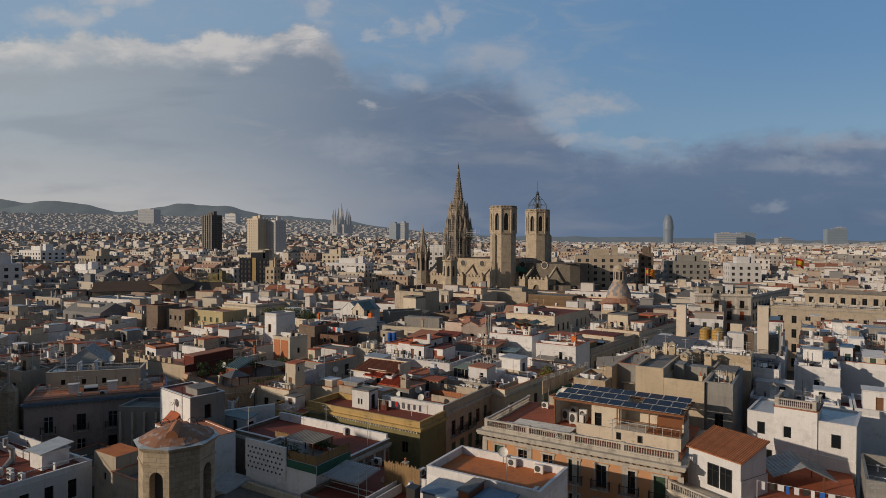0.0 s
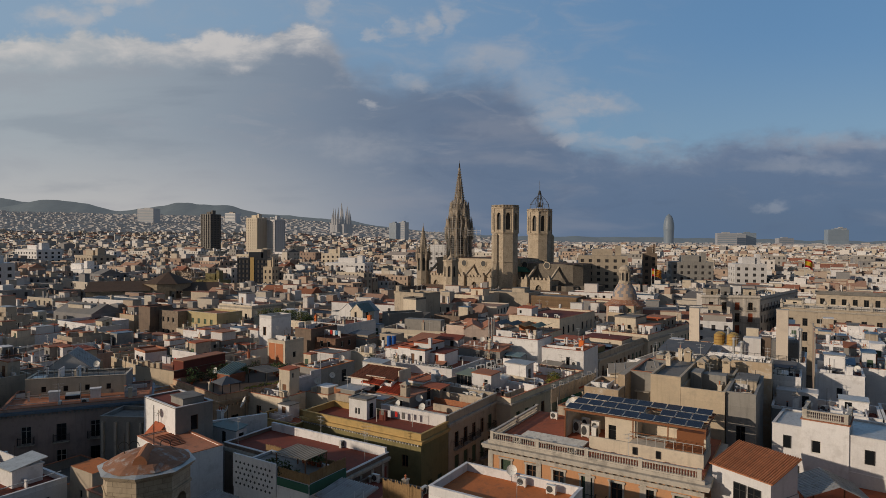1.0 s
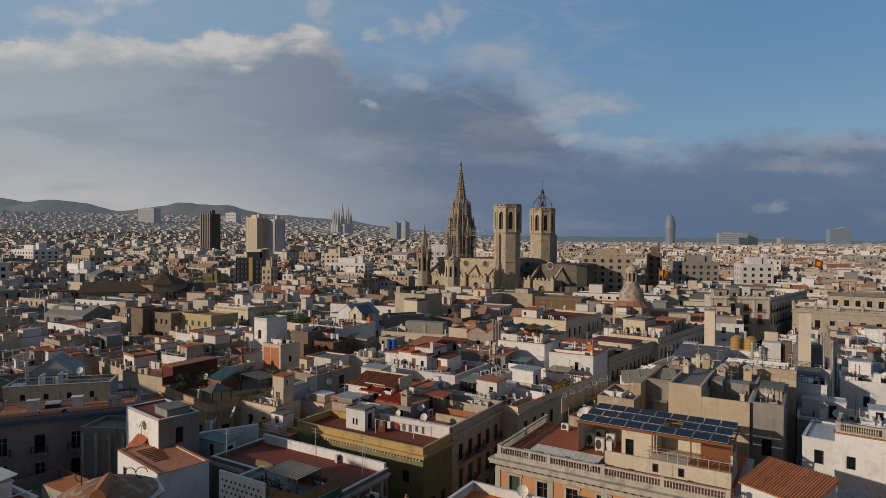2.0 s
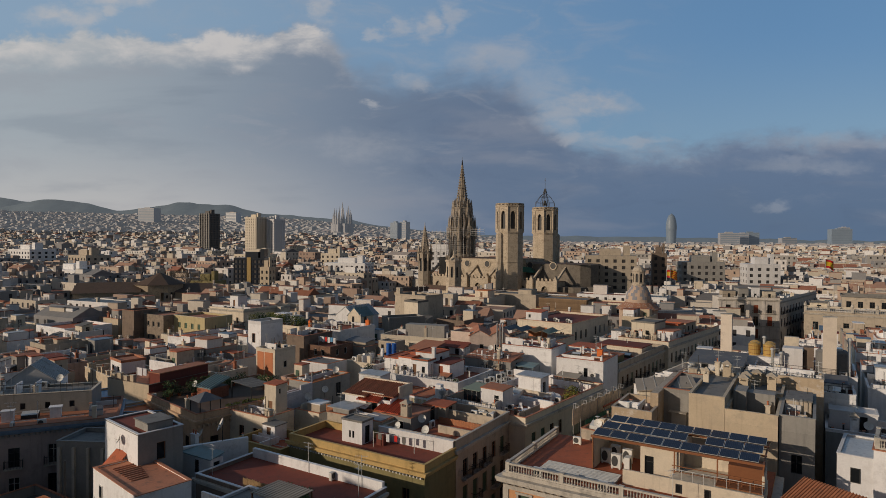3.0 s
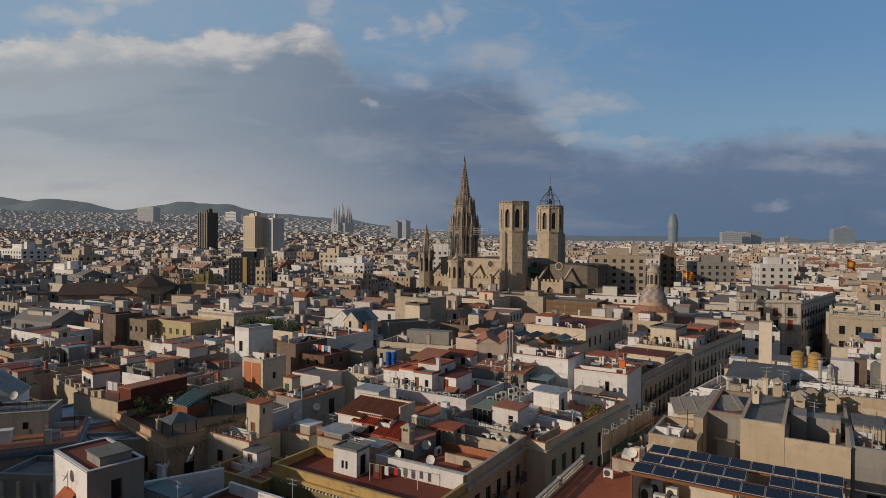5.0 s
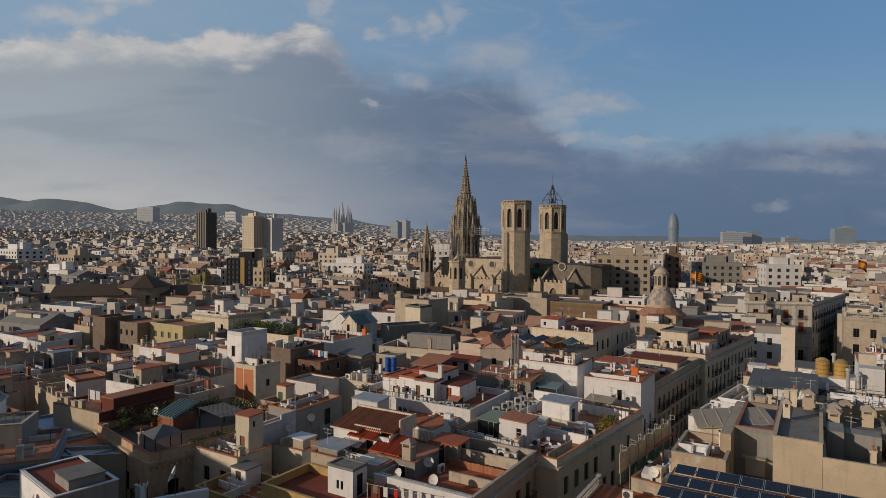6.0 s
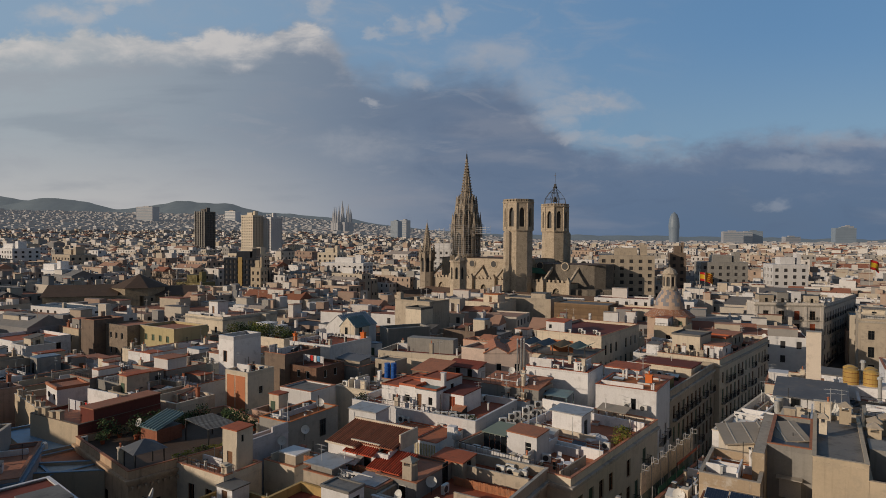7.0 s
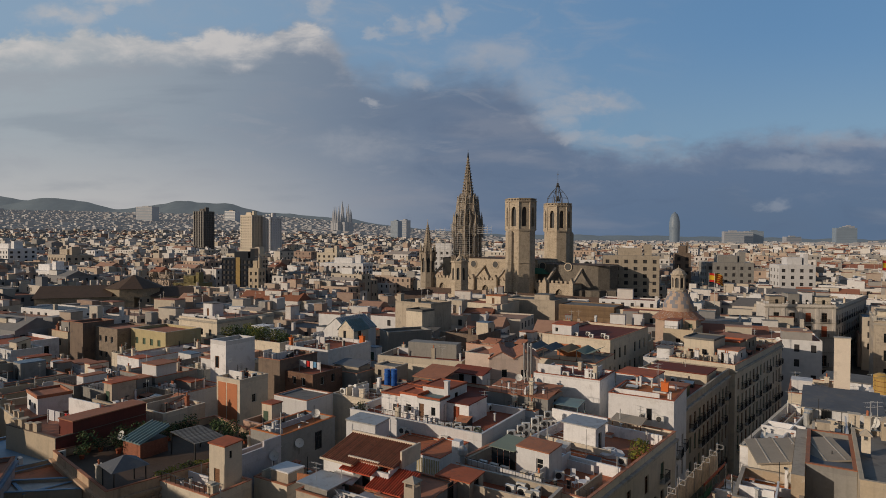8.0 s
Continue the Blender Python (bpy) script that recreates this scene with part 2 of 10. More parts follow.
surface("terracotta_wet", (0.24, 0.085, 0.062), rough=0.32, stain=(0.16, 0.07, 0.06), patch=0.2, patch_scale=0.5, vary=0.1, grain=0.12, spec=0.5)
surface("terracotta_bright", (0.50, 0.16, 0.05), stain=(0.34, 0.13, 0.06), patch=0.2, patch_scale=0.5, vary=0.1, grain=0.2)
surface("terracotta_dark", (0.19, 0.048, 0.030), stain=(0.13, 0.05, 0.035), patch=0.25, patch_scale=0.5, vary=0.15, grain=0.2)
surface("greyroof", (0.17, 0.162, 0.15), stain=(0.11, 0.105, 0.10), patch=0.3, patch_scale=0.4, vary=0.2, grain=0.2)
surface("blueroof", (0.13, 0.19, 0.26), rough=0.5, stain=(0.09, 0.13, 0.18), patch=0.25, patch_scale=0.5, vary=0.1)
surface("rooftile", (0.29, 0.11, 0.06), stain=(0.17, 0.08, 0.05), patch=0.3, patch_scale=1.2, vary=0.25, grain=0.25)
surface("rooftile_red", (0.42, 0.075, 0.035), stain=(0.24, 0.07, 0.04), patch=0.3, patch_scale=1.2, vary=0.25, grain=0.25)
surface("rooftile_old", (0.34, 0.135, 0.065), stain=(0.22, 0.11, 0.065), patch=0.3, patch_scale=1.0, vary=0.2, grain=0.25)
surface("browntile", (0.115, 0.075, 0.052), stain=(0.08, 0.06, 0.045), patch=0.3, patch_scale=0.5, vary=0.2, grain=0.25)
surface("brickroof", (0.30, 0.15, 0.09), stain=(0.42, 0.40, 0.38), patch=0.3, patch_scale=0.8, grain=0.25)
surface("orangeclay_old", (0.40, 0.17, 0.085), stain=(0.28, 0.16, 0.10), patch=0.2, patch_scale=0.9)
surface("towerstone", (0.42, 0.345, 0.25), streak=0.15, stain=(0.25, 0.205, 0.155), patch=0.32, patch_scale=0.7, joints=0.75)
surface("tealsheet", (0.15, 0.225, 0.235), rough=0.6, stain=(0.16, 0.17, 0.16), patch=0.25)
surface("plankwall", (0.22, 0.145, 0.085), streak=0.2, stain=(0.15, 0.10, 0.065), patch=0.25, vary=0.25)
surface("lilacwall", (0.52, 0.49, 0.50), streak=0.25, stain=(0.40, 0.38, 0.37), patch=0.2)
surface("paleyellow", (0.50, 0.42, 0.235), streak=0.2, stain=(0.40, 0.33, 0.19), patch=0.12)
surface("orangepaint", (0.50, 0.19, 0.09), streak=0.2, stain=(0.40, 0.17, 0.09), patch=0.15)
surface("bluepaint", (0.20, 0.33, 0.47), rough=0.5, stain=(0.26, 0.35, 0.42), patch=0.25, patch_scale=0.6)
surface("blueslate", (0.115, 0.125, 0.142), rough=0.85, stain=(0.16, 0.155, 0.15), patch=0.3)
surface("bluecloth", (0.10, 0.25, 0.42), patch=0.2)
surface("paleplaster", (0.60, 0.52, 0.43), stain=(0.5, 0.43, 0.36), patch=0.08, patch_scale=0.3)
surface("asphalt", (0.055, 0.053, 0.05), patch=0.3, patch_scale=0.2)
# ground far off, painted paler than the asphalt to stand in for haze
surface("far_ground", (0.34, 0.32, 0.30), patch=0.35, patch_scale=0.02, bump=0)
surface("sheetmetal", (0.36, 0.36, 0.36), rough=0.45, metal=0.4, patch=0.25, patch_scale=0.6, stain=(0.25, 0.23, 0.2))
surface("darkmetal", (0.05, 0.05, 0.05), rough=0.55, metal=0.5, patch=0.2, bump=0)
surface("palemetal", (0.55, 0.55, 0.53), rough=0.5, metal=0.3, patch=0.15, bump=0)
surface("acwhite", (0.66, 0.65, 0.61), rough=0.5, patch=0.12, bump=0, vary=0.15)
surface("grille", (0.06, 0.06, 0.06), rough=0.6, bump=0)
surface("wood", (0.17, 0.085, 0.045), rough=0.6, patch=0.2, vary=0.25, bump=0)
surface("greenblind", (0.06, 0.10, 0.065), rough=0.6, patch=0.2, vary=0.25, bump=0)
surface("redblind", (0.30, 0.075, 0.035), rough=0.7, patch=0.2, vary=0.2, bump=0)
surface("whiteframe", (0.55, 0.53, 0.49), rough=0.6, patch=0.1, vary=0.3, bump=0)
surface("rust", (0.22, 0.085, 0.035), rough=0.7, patch=0.25, bump=0)
surface("oldslat", (0.30, 0.26, 0.21), patch=0.3)
surface("paleboard", (0.60, 0.48, 0.34), patch=0.3, patch_scale=1.2, grain=0.3, streak=0.3, stain=(0.40, 0.32, 0.23))
surface("reed", (0.27, 0.175, 0.085), patch=0.25, patch_scale=1.5, grain=0.3)
surface("greencloth", (0.05, 0.15, 0.10), patch=0.2)
surface("greynet", (0.20, 0.24, 0.19), patch=0.2)
surface("bluedrum", (0.03, 0.12, 0.42), rough=0.4, patch=0.1, bump=0)
surface("tank_orange", (0.44, 0.28, 0.08), rough=0.5, patch=0.2, bump=0)
surface("redcloth", (0.55, 0.03, 0.025), patch=0.15, bump=0)
surface("yellowcloth", (0.65, 0.42, 0.03), patch=0.15, bump=0)
surface("orangeclay", (0.62, 0.16, 0.04), patch=0.15, bump=0)
surface("whitecloth", (0.62, 0.62, 0.64), patch=0.1, bump=0)
surface("bark", (0.10, 0.075, 0.055), patch=0.3, patch_scale=3)
surface("hedge", (0.055, 0.085, 0.028), patch=0.35, patch_scale=2.0, vary=0.35, rough=0.8)
surface("leaf_yellow", (0.20, 0.20, 0.03), patch=0.35, patch_scale=2.0, vary=0.3, rough=0.8)
surface("twig", (0.15, 0.115, 0.08), patch=0.3, patch_scale=3)
# hills: distance haze painted in as a blue-grey base, with glow added below
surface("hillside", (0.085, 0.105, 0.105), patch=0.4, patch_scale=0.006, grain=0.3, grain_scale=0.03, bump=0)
# far towers: bluish colour with distance haze in it, glow added below
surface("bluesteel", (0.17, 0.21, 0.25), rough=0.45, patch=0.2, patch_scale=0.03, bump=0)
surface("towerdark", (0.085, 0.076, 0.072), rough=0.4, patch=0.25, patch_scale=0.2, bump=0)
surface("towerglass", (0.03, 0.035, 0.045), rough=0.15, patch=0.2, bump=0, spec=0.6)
# far blocks and basilica: grey with distance haze in it, glow added below
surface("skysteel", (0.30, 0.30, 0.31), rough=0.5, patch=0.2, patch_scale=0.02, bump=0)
surface("silver", (0.50, 0.50, 0.48), rough=0.4, metal=0.3, stain=(0.32, 0.31, 0.29), patch=0.3, patch_scale=1.0)

glass = bpy.data.materials.new("glass")
glass.use_nodes = True
gb = glass.node_tree.nodes["Principled BSDF"]
gb.inputs["Base Color"].default_value, gb.inputs["Roughness"].default_value = (0.012, 0.014, 0.016, 1), 0.12
gb.inputs["Specular IOR Level"].default_value = 0.4
MATS["glass"] = glass

panel_mat = bpy.data.materials.new("solar_cells")
panel_mat.use_nodes = True
P = Nodes(panel_mat.node_tree)
pb = panel_mat.node_tree.nodes["Principled BSDF"]
cells = P.n("ShaderNodeTexBrick")
cells.offset = 0.0
P.put(cells.inputs["Vector"], P.n("ShaderNodeTexCoord").outputs["Object"])
cells.inputs["Scale"].default_value = 1.0
cells.inputs["Color1"].default_value, cells.inputs["Color2"].default_value, cells.inputs["Mortar"].default_value = (0.012, 0.017, 0.034, 1), (0.016, 0.021, 0.04, 1), (0.075, 0.08, 0.09, 1)
cells.inputs["Mortar Size"].default_value, cells.inputs["Brick Width"].default_value, cells.inputs["Row Height"].default_value = 0.006, 0.16, 0.16
P.put(pb.inputs["Base Color"], cells.outputs[0])
pb.inputs["Roughness"].default_value = 0.32
pb.inputs["Specular IOR Level"].default_value = 0.12
MATS["solar"] = panel_mat

# house colours of the far town, dulled a little for haze
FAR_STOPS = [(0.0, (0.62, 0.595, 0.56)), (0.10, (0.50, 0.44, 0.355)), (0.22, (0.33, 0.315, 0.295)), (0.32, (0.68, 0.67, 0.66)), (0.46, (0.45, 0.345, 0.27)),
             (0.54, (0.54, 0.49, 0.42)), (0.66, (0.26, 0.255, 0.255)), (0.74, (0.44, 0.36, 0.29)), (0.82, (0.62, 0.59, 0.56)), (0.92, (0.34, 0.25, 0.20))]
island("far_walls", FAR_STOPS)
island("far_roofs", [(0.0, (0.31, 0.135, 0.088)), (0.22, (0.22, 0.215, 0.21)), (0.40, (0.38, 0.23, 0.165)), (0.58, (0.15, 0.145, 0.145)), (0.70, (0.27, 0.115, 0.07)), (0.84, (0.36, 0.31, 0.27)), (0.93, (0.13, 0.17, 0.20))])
# the farthest houses: haze is mixed into the colours, pale with little contrast
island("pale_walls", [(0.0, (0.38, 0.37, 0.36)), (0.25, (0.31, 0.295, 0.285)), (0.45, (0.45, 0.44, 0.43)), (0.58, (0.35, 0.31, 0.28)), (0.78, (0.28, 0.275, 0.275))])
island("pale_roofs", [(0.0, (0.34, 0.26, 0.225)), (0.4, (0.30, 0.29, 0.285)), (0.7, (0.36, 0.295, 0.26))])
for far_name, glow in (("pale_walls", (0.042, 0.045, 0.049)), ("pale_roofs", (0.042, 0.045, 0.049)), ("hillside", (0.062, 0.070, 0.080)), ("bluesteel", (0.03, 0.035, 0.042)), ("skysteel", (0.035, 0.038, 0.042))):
    # distance haze put in as a faint blue-grey glow, on things kilometres off
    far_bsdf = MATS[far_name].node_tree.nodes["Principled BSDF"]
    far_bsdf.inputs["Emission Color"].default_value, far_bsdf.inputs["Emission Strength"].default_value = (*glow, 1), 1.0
surface("far_dark", (0.045, 0.043, 0.045), bump=0)

# ---------------------------------------------------------------- building blocks
GRID = -32.0            # the turn of the old town's blocks, degrees
CA, SA = math.cos(radians(GRID)), math.sin(radians(GRID))


def gx(u, v):
    """From the block grid to the world."""
    return CA * u - SA * v, SA * u + CA * v


class MB:
    """Collects faces for one mesh."""

    def __init__(self):
        self.v, self.f, self.m = [], [], []

    def quad(self, *pts, mi=0):
        n = len(self.v)
        self.v += pts
        self.f.append(tuple(range(n, n + len(pts))))
        self.m.append(mi)

    def box(self, x0, y0, z0, x1, y1, z1, mi=0, bottom=True):
        n = len(self.v)
        self.v += [(x0, y0, z0), (x1, y0, z0), (x1, y1, z0), (x0, y1, z0), (x0, y0, z1), (x1, y0, z1), (x1, y1, z1), (x0, y1, z1)]
        fs = [(4, 5, 6, 7), (0, 1, 5, 4), (1, 2, 6, 5), (2, 3, 7, 6), (3, 0, 4, 7)] + ([(3, 2, 1, 0)] if bottom else [])
        self.f += [tuple(n + i for i in f) for f in fs]
        self.m += [mi] * len(fs)

    def tbox(self, m, x0, y0, z0, x1, y1, z1, mi=0):
        """A box moved by the matrix m."""
        k = len(self.v)
        self.box(x0, y0, z0, x1, y1, z1, mi)
        self.v[k:] = [tuple(m @ Vector(p)) for p in self.v[k:]]

    def hull(self, low, high, mi=0, cap=True, mi_cap=None):
        """Two rings with the same count, joined."""
        n, k = len(self.v), len(low)
        self.v += list(low) + list(high)
        for i in range(k):
            j = (i + 1) % k
            self.f.append((n + i, n + j, n + k + j, n + k + i))
            self.m.append(mi)
        if cap:
            self.f.append(tuple(n + k + i for i in range(k)))
            self.m.append(mi if mi_cap is None else mi_cap)
            self.f.append(tuple(n + i for i in reversed(range(k))))
            self.m.append(mi)

    def ring(self, x, y, z, r, n, turn=0.0):
        return [(x + r * math.cos(turn + 2 * math.pi * i / n), y + r * math.sin(turn + 2 * math.pi * i / n), z) for i in range(n)]

    def cyl(self, x, y, z0, z1, r0, r1=None, n=8, mi=0, turn=0.0, cap=True):
        self.hull(self.ring(x, y, z0, r0, n, turn), self.ring(x, y, z1, r0 if r1 is None else r1, n, turn), mi, cap)

    def tube(self, p, q, r, mi=0, n=4, r2=None):
        p, q = Vector(p), Vector(q)
        d = (q - p).normalized()
        a = d.orthogonal().normalized()
        b = d.cross(a)
        ring = lambda c, s: [tuple(c + s * (math.cos(2 * math.pi * i / n) * a + math.sin(2 * math.pi * i / n) * b)) for i in range(n)]
        self.hull(ring(p, r), ring(q, r if r2 is None else r2), mi)

    def wall(self, p, along, length, z0, z1, holes=(), deep=0.22, mi=0):
        """A wall face from p along a direction, outward to its right hand, with holes (a, b, za, zb) and their reveals."""
        ax, ay = along
        nx, ny = ay, -ax
        at = lambda s, z, d=0.0: (p[0] + ax * s - nx * d, p[1] + ay * s - ny * d, z)
        holes = [h for h in holes if h[0] > 0.05 and h[1] < length - 0.05 and h[2] > z0 + 0.02 and h[3] < z1 - 0.02]
        rows = sorted({z0, z1, *[h[2] for h in holes], *[h[3] for h in holes]})
        for za, zb in zip(rows, rows[1:]):
            if zb - za < 1e-4:
                continue
            mid = (za + zb) / 2
            cuts = sorted([(h[0], h[1]) for h in holes if h[2] < mid < h[3]])
            s = 0.0
            for a, b in cuts + [(length, length)]:
                if a - s > 1e-4:
                    self.quad(at(s, za), at(a, za), at(a, zb), at(s, zb), mi=mi)
                s = max(s, b)
        for a, b, za, zb in holes:
            self.quad(at(a, za), at(b, za), at(b, za, deep), at(a, za, deep), mi=mi)
            self.quad(at(a, zb, deep), at(b, zb, deep), at(b, zb), at(a, zb), mi=mi)
            self.quad(at(a, za, deep), at(a, zb, deep), at(a, zb), at(a, za), mi=mi)
            self.quad(at(b, za), at(b, zb), at(b, zb, deep), at(b, za, deep), mi=mi)


def mesh_of(name, mb, mats, smooth=False):
    me = bpy.data.meshes.new(name)
    me.from_pydata(mb.v, [], mb.f)
    for m in (mats if isinstance(mats, (list, tuple)) else [mats]):
        me.materials.append(MATS[m])
    me.polygons.foreach_set("material_index", mb.m)
    if smooth:
        me.polygons.foreach_set("use_smooth", [True] * len(mb.f))
    me.update()
    return me


def part(name, mb, mats, parent=None, label="", smooth=False):
    """One mesh object, under a thing or a part."""
    ob = new(name, mb if isinstance(mb, bpy.types.Mesh) else mesh_of(name, mb, mats, smooth))
    ob.parent = parent
    return tagged(ob, label)


def thing(name, m, label, category, group="", kind=""):
    ob = new(name)
    ob.empty_display_size = 0.5
    ob.matrix_basis = m
    return tagged(ob, label, category, group, kind)


SHARED = {}


def shared(key, make):
    if key not in SHARED:
        SHARED[key] = make()
    return SHARED[key]


def window_meshes(w, h, style):
    """Frame and pane of a window, origin at the sill's middle, outside towards -y."""
    def make():
        fr, pa = MB(), MB()
        t = 0.07
        fr.box(-w / 2, -0.03, 0, -w / 2 + t, 0.05, h)
        fr.box(w / 2 - t, -0.03, 0, w / 2, 0.05, h)
        fr.box(-w / 2 + t, -0.03, h - t, w / 2 - t, 0.05, h)
        fr.box(-w / 2 + t, -0.03, 0, w / 2 - t, 0.05, t)
        if w > 0.9:
            fr.box(-0.04, -0.03, t, 0.04, 0.05, h - t)
        if h > 1.9:
            fr.box(-w / 2 + t, -0.02, h * 0.72, w / 2 - t, 0.04, h * 0.72 + 0.05)
        pa.quad((-w / 2, 0.02, 0), (w / 2, 0.02, 0), (w / 2, 0.02, h), (-w / 2, 0.02, h))
        mf = {"window": "whiteframe", "wood": "wood", "green": "greenblind", "door": "wood", "dark": "darkmetal", "red": "wood"}[style]
        if style in ("green", "door", "red"):
            k = MB()
            n = max(4, int(h / 0.16))
            k.box(-w / 2, 0.0, 0, w / 2, 0.03, h)
            for i in range(n):
                z = h * (i + 0.1) / n
                k.box(-w / 2 + t, -0.035, z, w / 2 - t, 0.0, z + h / n * 0.75)
            return mesh_of("window_frame", fr, mf), mesh_of("blind", k, {"green": "greenblind", "red": "redblind", "door": "wood"}[style])
        return mesh_of("window_frame", fr, mf), mesh_of("pane", pa, "glass")
    return shared(("win", round(w, 2), round(h, 2), style), make)


def joined(a, b):
    """Frame and pane of a far window as one mesh."""
    bm = bmesh.new()
    bm.from_mesh(a)
    n = len(bm.faces)
    bm.from_mesh(b)
    for i, f in enumerate(bm.faces):
        f.material_index = 0 if i < n else 1
    me = bpy.data.meshes.new("window")
    bm.to_mesh(me)
    bm.free()
    me.materials.append(a.materials[0]), me.materials.append(b.materials[0])
    return me


def put_window(parent, x, y, z, turn, w, h, style="window", deep=0.2, simple=False):
    """A window in a wall of its parent; turn 0 looks to -y."""
    if simple:
        w, h = round(w * 5) / 5, round(h * 5) / 5
    fm, pm = window_meshes(w, h, style)
    if simple:
        fm = shared(("one", w, h, style), lambda: joined(fm, pm))
    t = radians(turn)
    x, y = x - deep * math.sin(t) * 0.75, y + deep * math.cos(t) * 0.75
    win = part("door" if style == "door" else "window", fm, None, parent)
    win.matrix_basis = Matrix.Translation((x, y, z)) @ Matrix.Rotation(t, 4, "Z")
    if not simple:
        part("blind" if style in ("green", "door") else "pane", pm, None, win)
    return win


def balcony_meshes(w):
    def make():
        s, r = MB(), MB()
        s.box(-w / 2, -0.62, -0.12, w / 2, 0, 0)
        s.box(-w / 2 + 0.1, -0.3, -0.28, -w / 2 + 0.25, 0, -0.12)
        s.box(w / 2 - 0.25, -0.3, -0.28, w / 2 - 0.1, 0, -0.12)
        r.box(-w / 2, -0.62, 0.92, w / 2, -0.58, 0.97)
        for sx in (-w / 2, w / 2 - 0.04):
            r.box(sx, -0.58, 0.92, sx + 0.04, 0, 0.97)
        n = int(w / 0.14)
        for i in range(n + 1):
            x = -w / 2 + 0.02 + (w - 0.04) * i / n
            r.box(x - 0.012, -0.612, 0, x + 0.012, -0.588, 0.92, bottom=False)
        for i in range(1, 5):
            for sx in (-w / 2 + 0.02, w / 2 - 0.02):
                r.box(sx - 0.012, -0.62 + i * 0.13, 0, sx + 0.012, -0.596 + i * 0.13, 0.92, bottom=False)
        return mesh_of("balcony", s, "stonetrim"), mesh_of("railing", r, "darkmetal")
    return shared(("balc", round(w, 2)), make)


def put_balcony(parent, x, y, z, turn, w):
    sm, rm = balcony_meshes(w)
    b = part("balcony", sm, None, parent)
    b.matrix_basis = Matrix.Translation((x, y, z)) @ Matrix.Rotation(radians(turn), 4, "Z")
    part("railing", rm, None, b)

# ---------------------------------------------------------------- ground and distance
def gx_pose(u, v, z, turn=0.0):
    """A pose on the block grid."""
    x, y = gx(u, v)
    return pose(x, y, z, 0, 0, GRID + turn)


def ease(x, a, b):
    t = min(1.0, max(0.0, (x - a) / (b - a)))
    return t * t * (3 - 2 * t)


def ground_z(x, y):
    """The town rises inland, to the left."""
    r = math.hypot(x, y)
    s = x / max(y, 1.0)
    side = 1.0 - ease(s, -0.35, 0.25)
    z = 6.0 * ease(r, 150, 320) * ease(y, 100, 250)
    z += (12 + 78 * side) * ease(r, 700, 3400) + 90 * side * ease(r, 2600, 4600)
    return z


gm = MB()
xs = [-4900, -4200, -3500, -2900, -2300, -1800, -1400, -1000, -700, -450, -300, -200, -100, 0, 100, 200, 300, 450, 700, 1000, 1400, 1800, 2300, 2900, 3500, 4200, 4900]
ys = [-4900, -3000, -1500, -600, -200, 0, 60, 100, 140, 180, 220, 260, 300, 340, 400, 500, 650, 800, 1000, 1300, 1700, 2100, 2600, 3100, 3600, 4100, 4900]
for j, y in enumerate(ys):
    for x in xs:
        gm.v.append((x, y, ground_z(x, y)))
for j in range(len(ys) - 1):
    for i in range(len(xs) - 1):
        k = j * len(xs) + i
        gm.f.append((k, k + 1, k + 1 + len(xs), k + len(xs)))
        # beyond 650 m the ground takes the haze-pale colour
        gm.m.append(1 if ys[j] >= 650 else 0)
ground = part("ground", gm, ["asphalt", "far_ground"], None, "dark grey asphalt streets between the town's blocks, painted haze-pale far off")
tagged(ground, category="ground", kind="structure")


def ridge(name, far, stops, mat, label, rough):
    """A range of hills: a sloping sheet whose crest follows the stops (across, rise)."""
    mb = MB()
    n = 260
    rows = 5
    for i in range(n + 1):
        s = -0.85 + 1.7 * i / n
        for k in range(len(stops) - 1):
            if stops[k][0] <= s <= stops[k + 1][0]:
                t = ease(s, stops[k][0], stops[k + 1][0])
                top = stops[k][1] * (1 - t) + stops[k + 1][1] * t
        top += rough * (noise.noise((s * 22, 1.7, far)) + 0.5 * noise.noise((s * 60, 3.1, far)))
        for j in range(rows + 1):
            q = j / rows
            y = far * (0.88 + 0.12 * q)
            z = 40 + (top * far) * q ** 0.8 - 60 * (1 - q) + 14 * noise.noise((s * 30, q * 4, far)) * q * (1 - q) * 3
            mb.v.append((s * far, y, z))
    for i in range(n):
        for j in range(rows):
            k = i * (rows + 1) + j
            mb.f.append((k, k + rows + 1, k + rows + 2, k + 1))
            mb.m.append(0)
    return tagged(part(name, mb, mat, None, label, smooth=True), category="hills", kind="structure")


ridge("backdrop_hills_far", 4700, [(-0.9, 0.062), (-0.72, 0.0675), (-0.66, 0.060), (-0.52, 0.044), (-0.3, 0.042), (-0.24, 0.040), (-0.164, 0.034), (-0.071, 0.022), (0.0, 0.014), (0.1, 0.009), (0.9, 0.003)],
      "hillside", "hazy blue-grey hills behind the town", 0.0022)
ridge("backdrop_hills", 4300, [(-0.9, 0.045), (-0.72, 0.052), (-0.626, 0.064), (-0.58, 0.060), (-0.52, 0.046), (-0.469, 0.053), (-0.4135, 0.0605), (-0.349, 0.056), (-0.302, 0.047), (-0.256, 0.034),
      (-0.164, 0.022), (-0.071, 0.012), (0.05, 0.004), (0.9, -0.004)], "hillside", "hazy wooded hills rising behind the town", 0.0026)


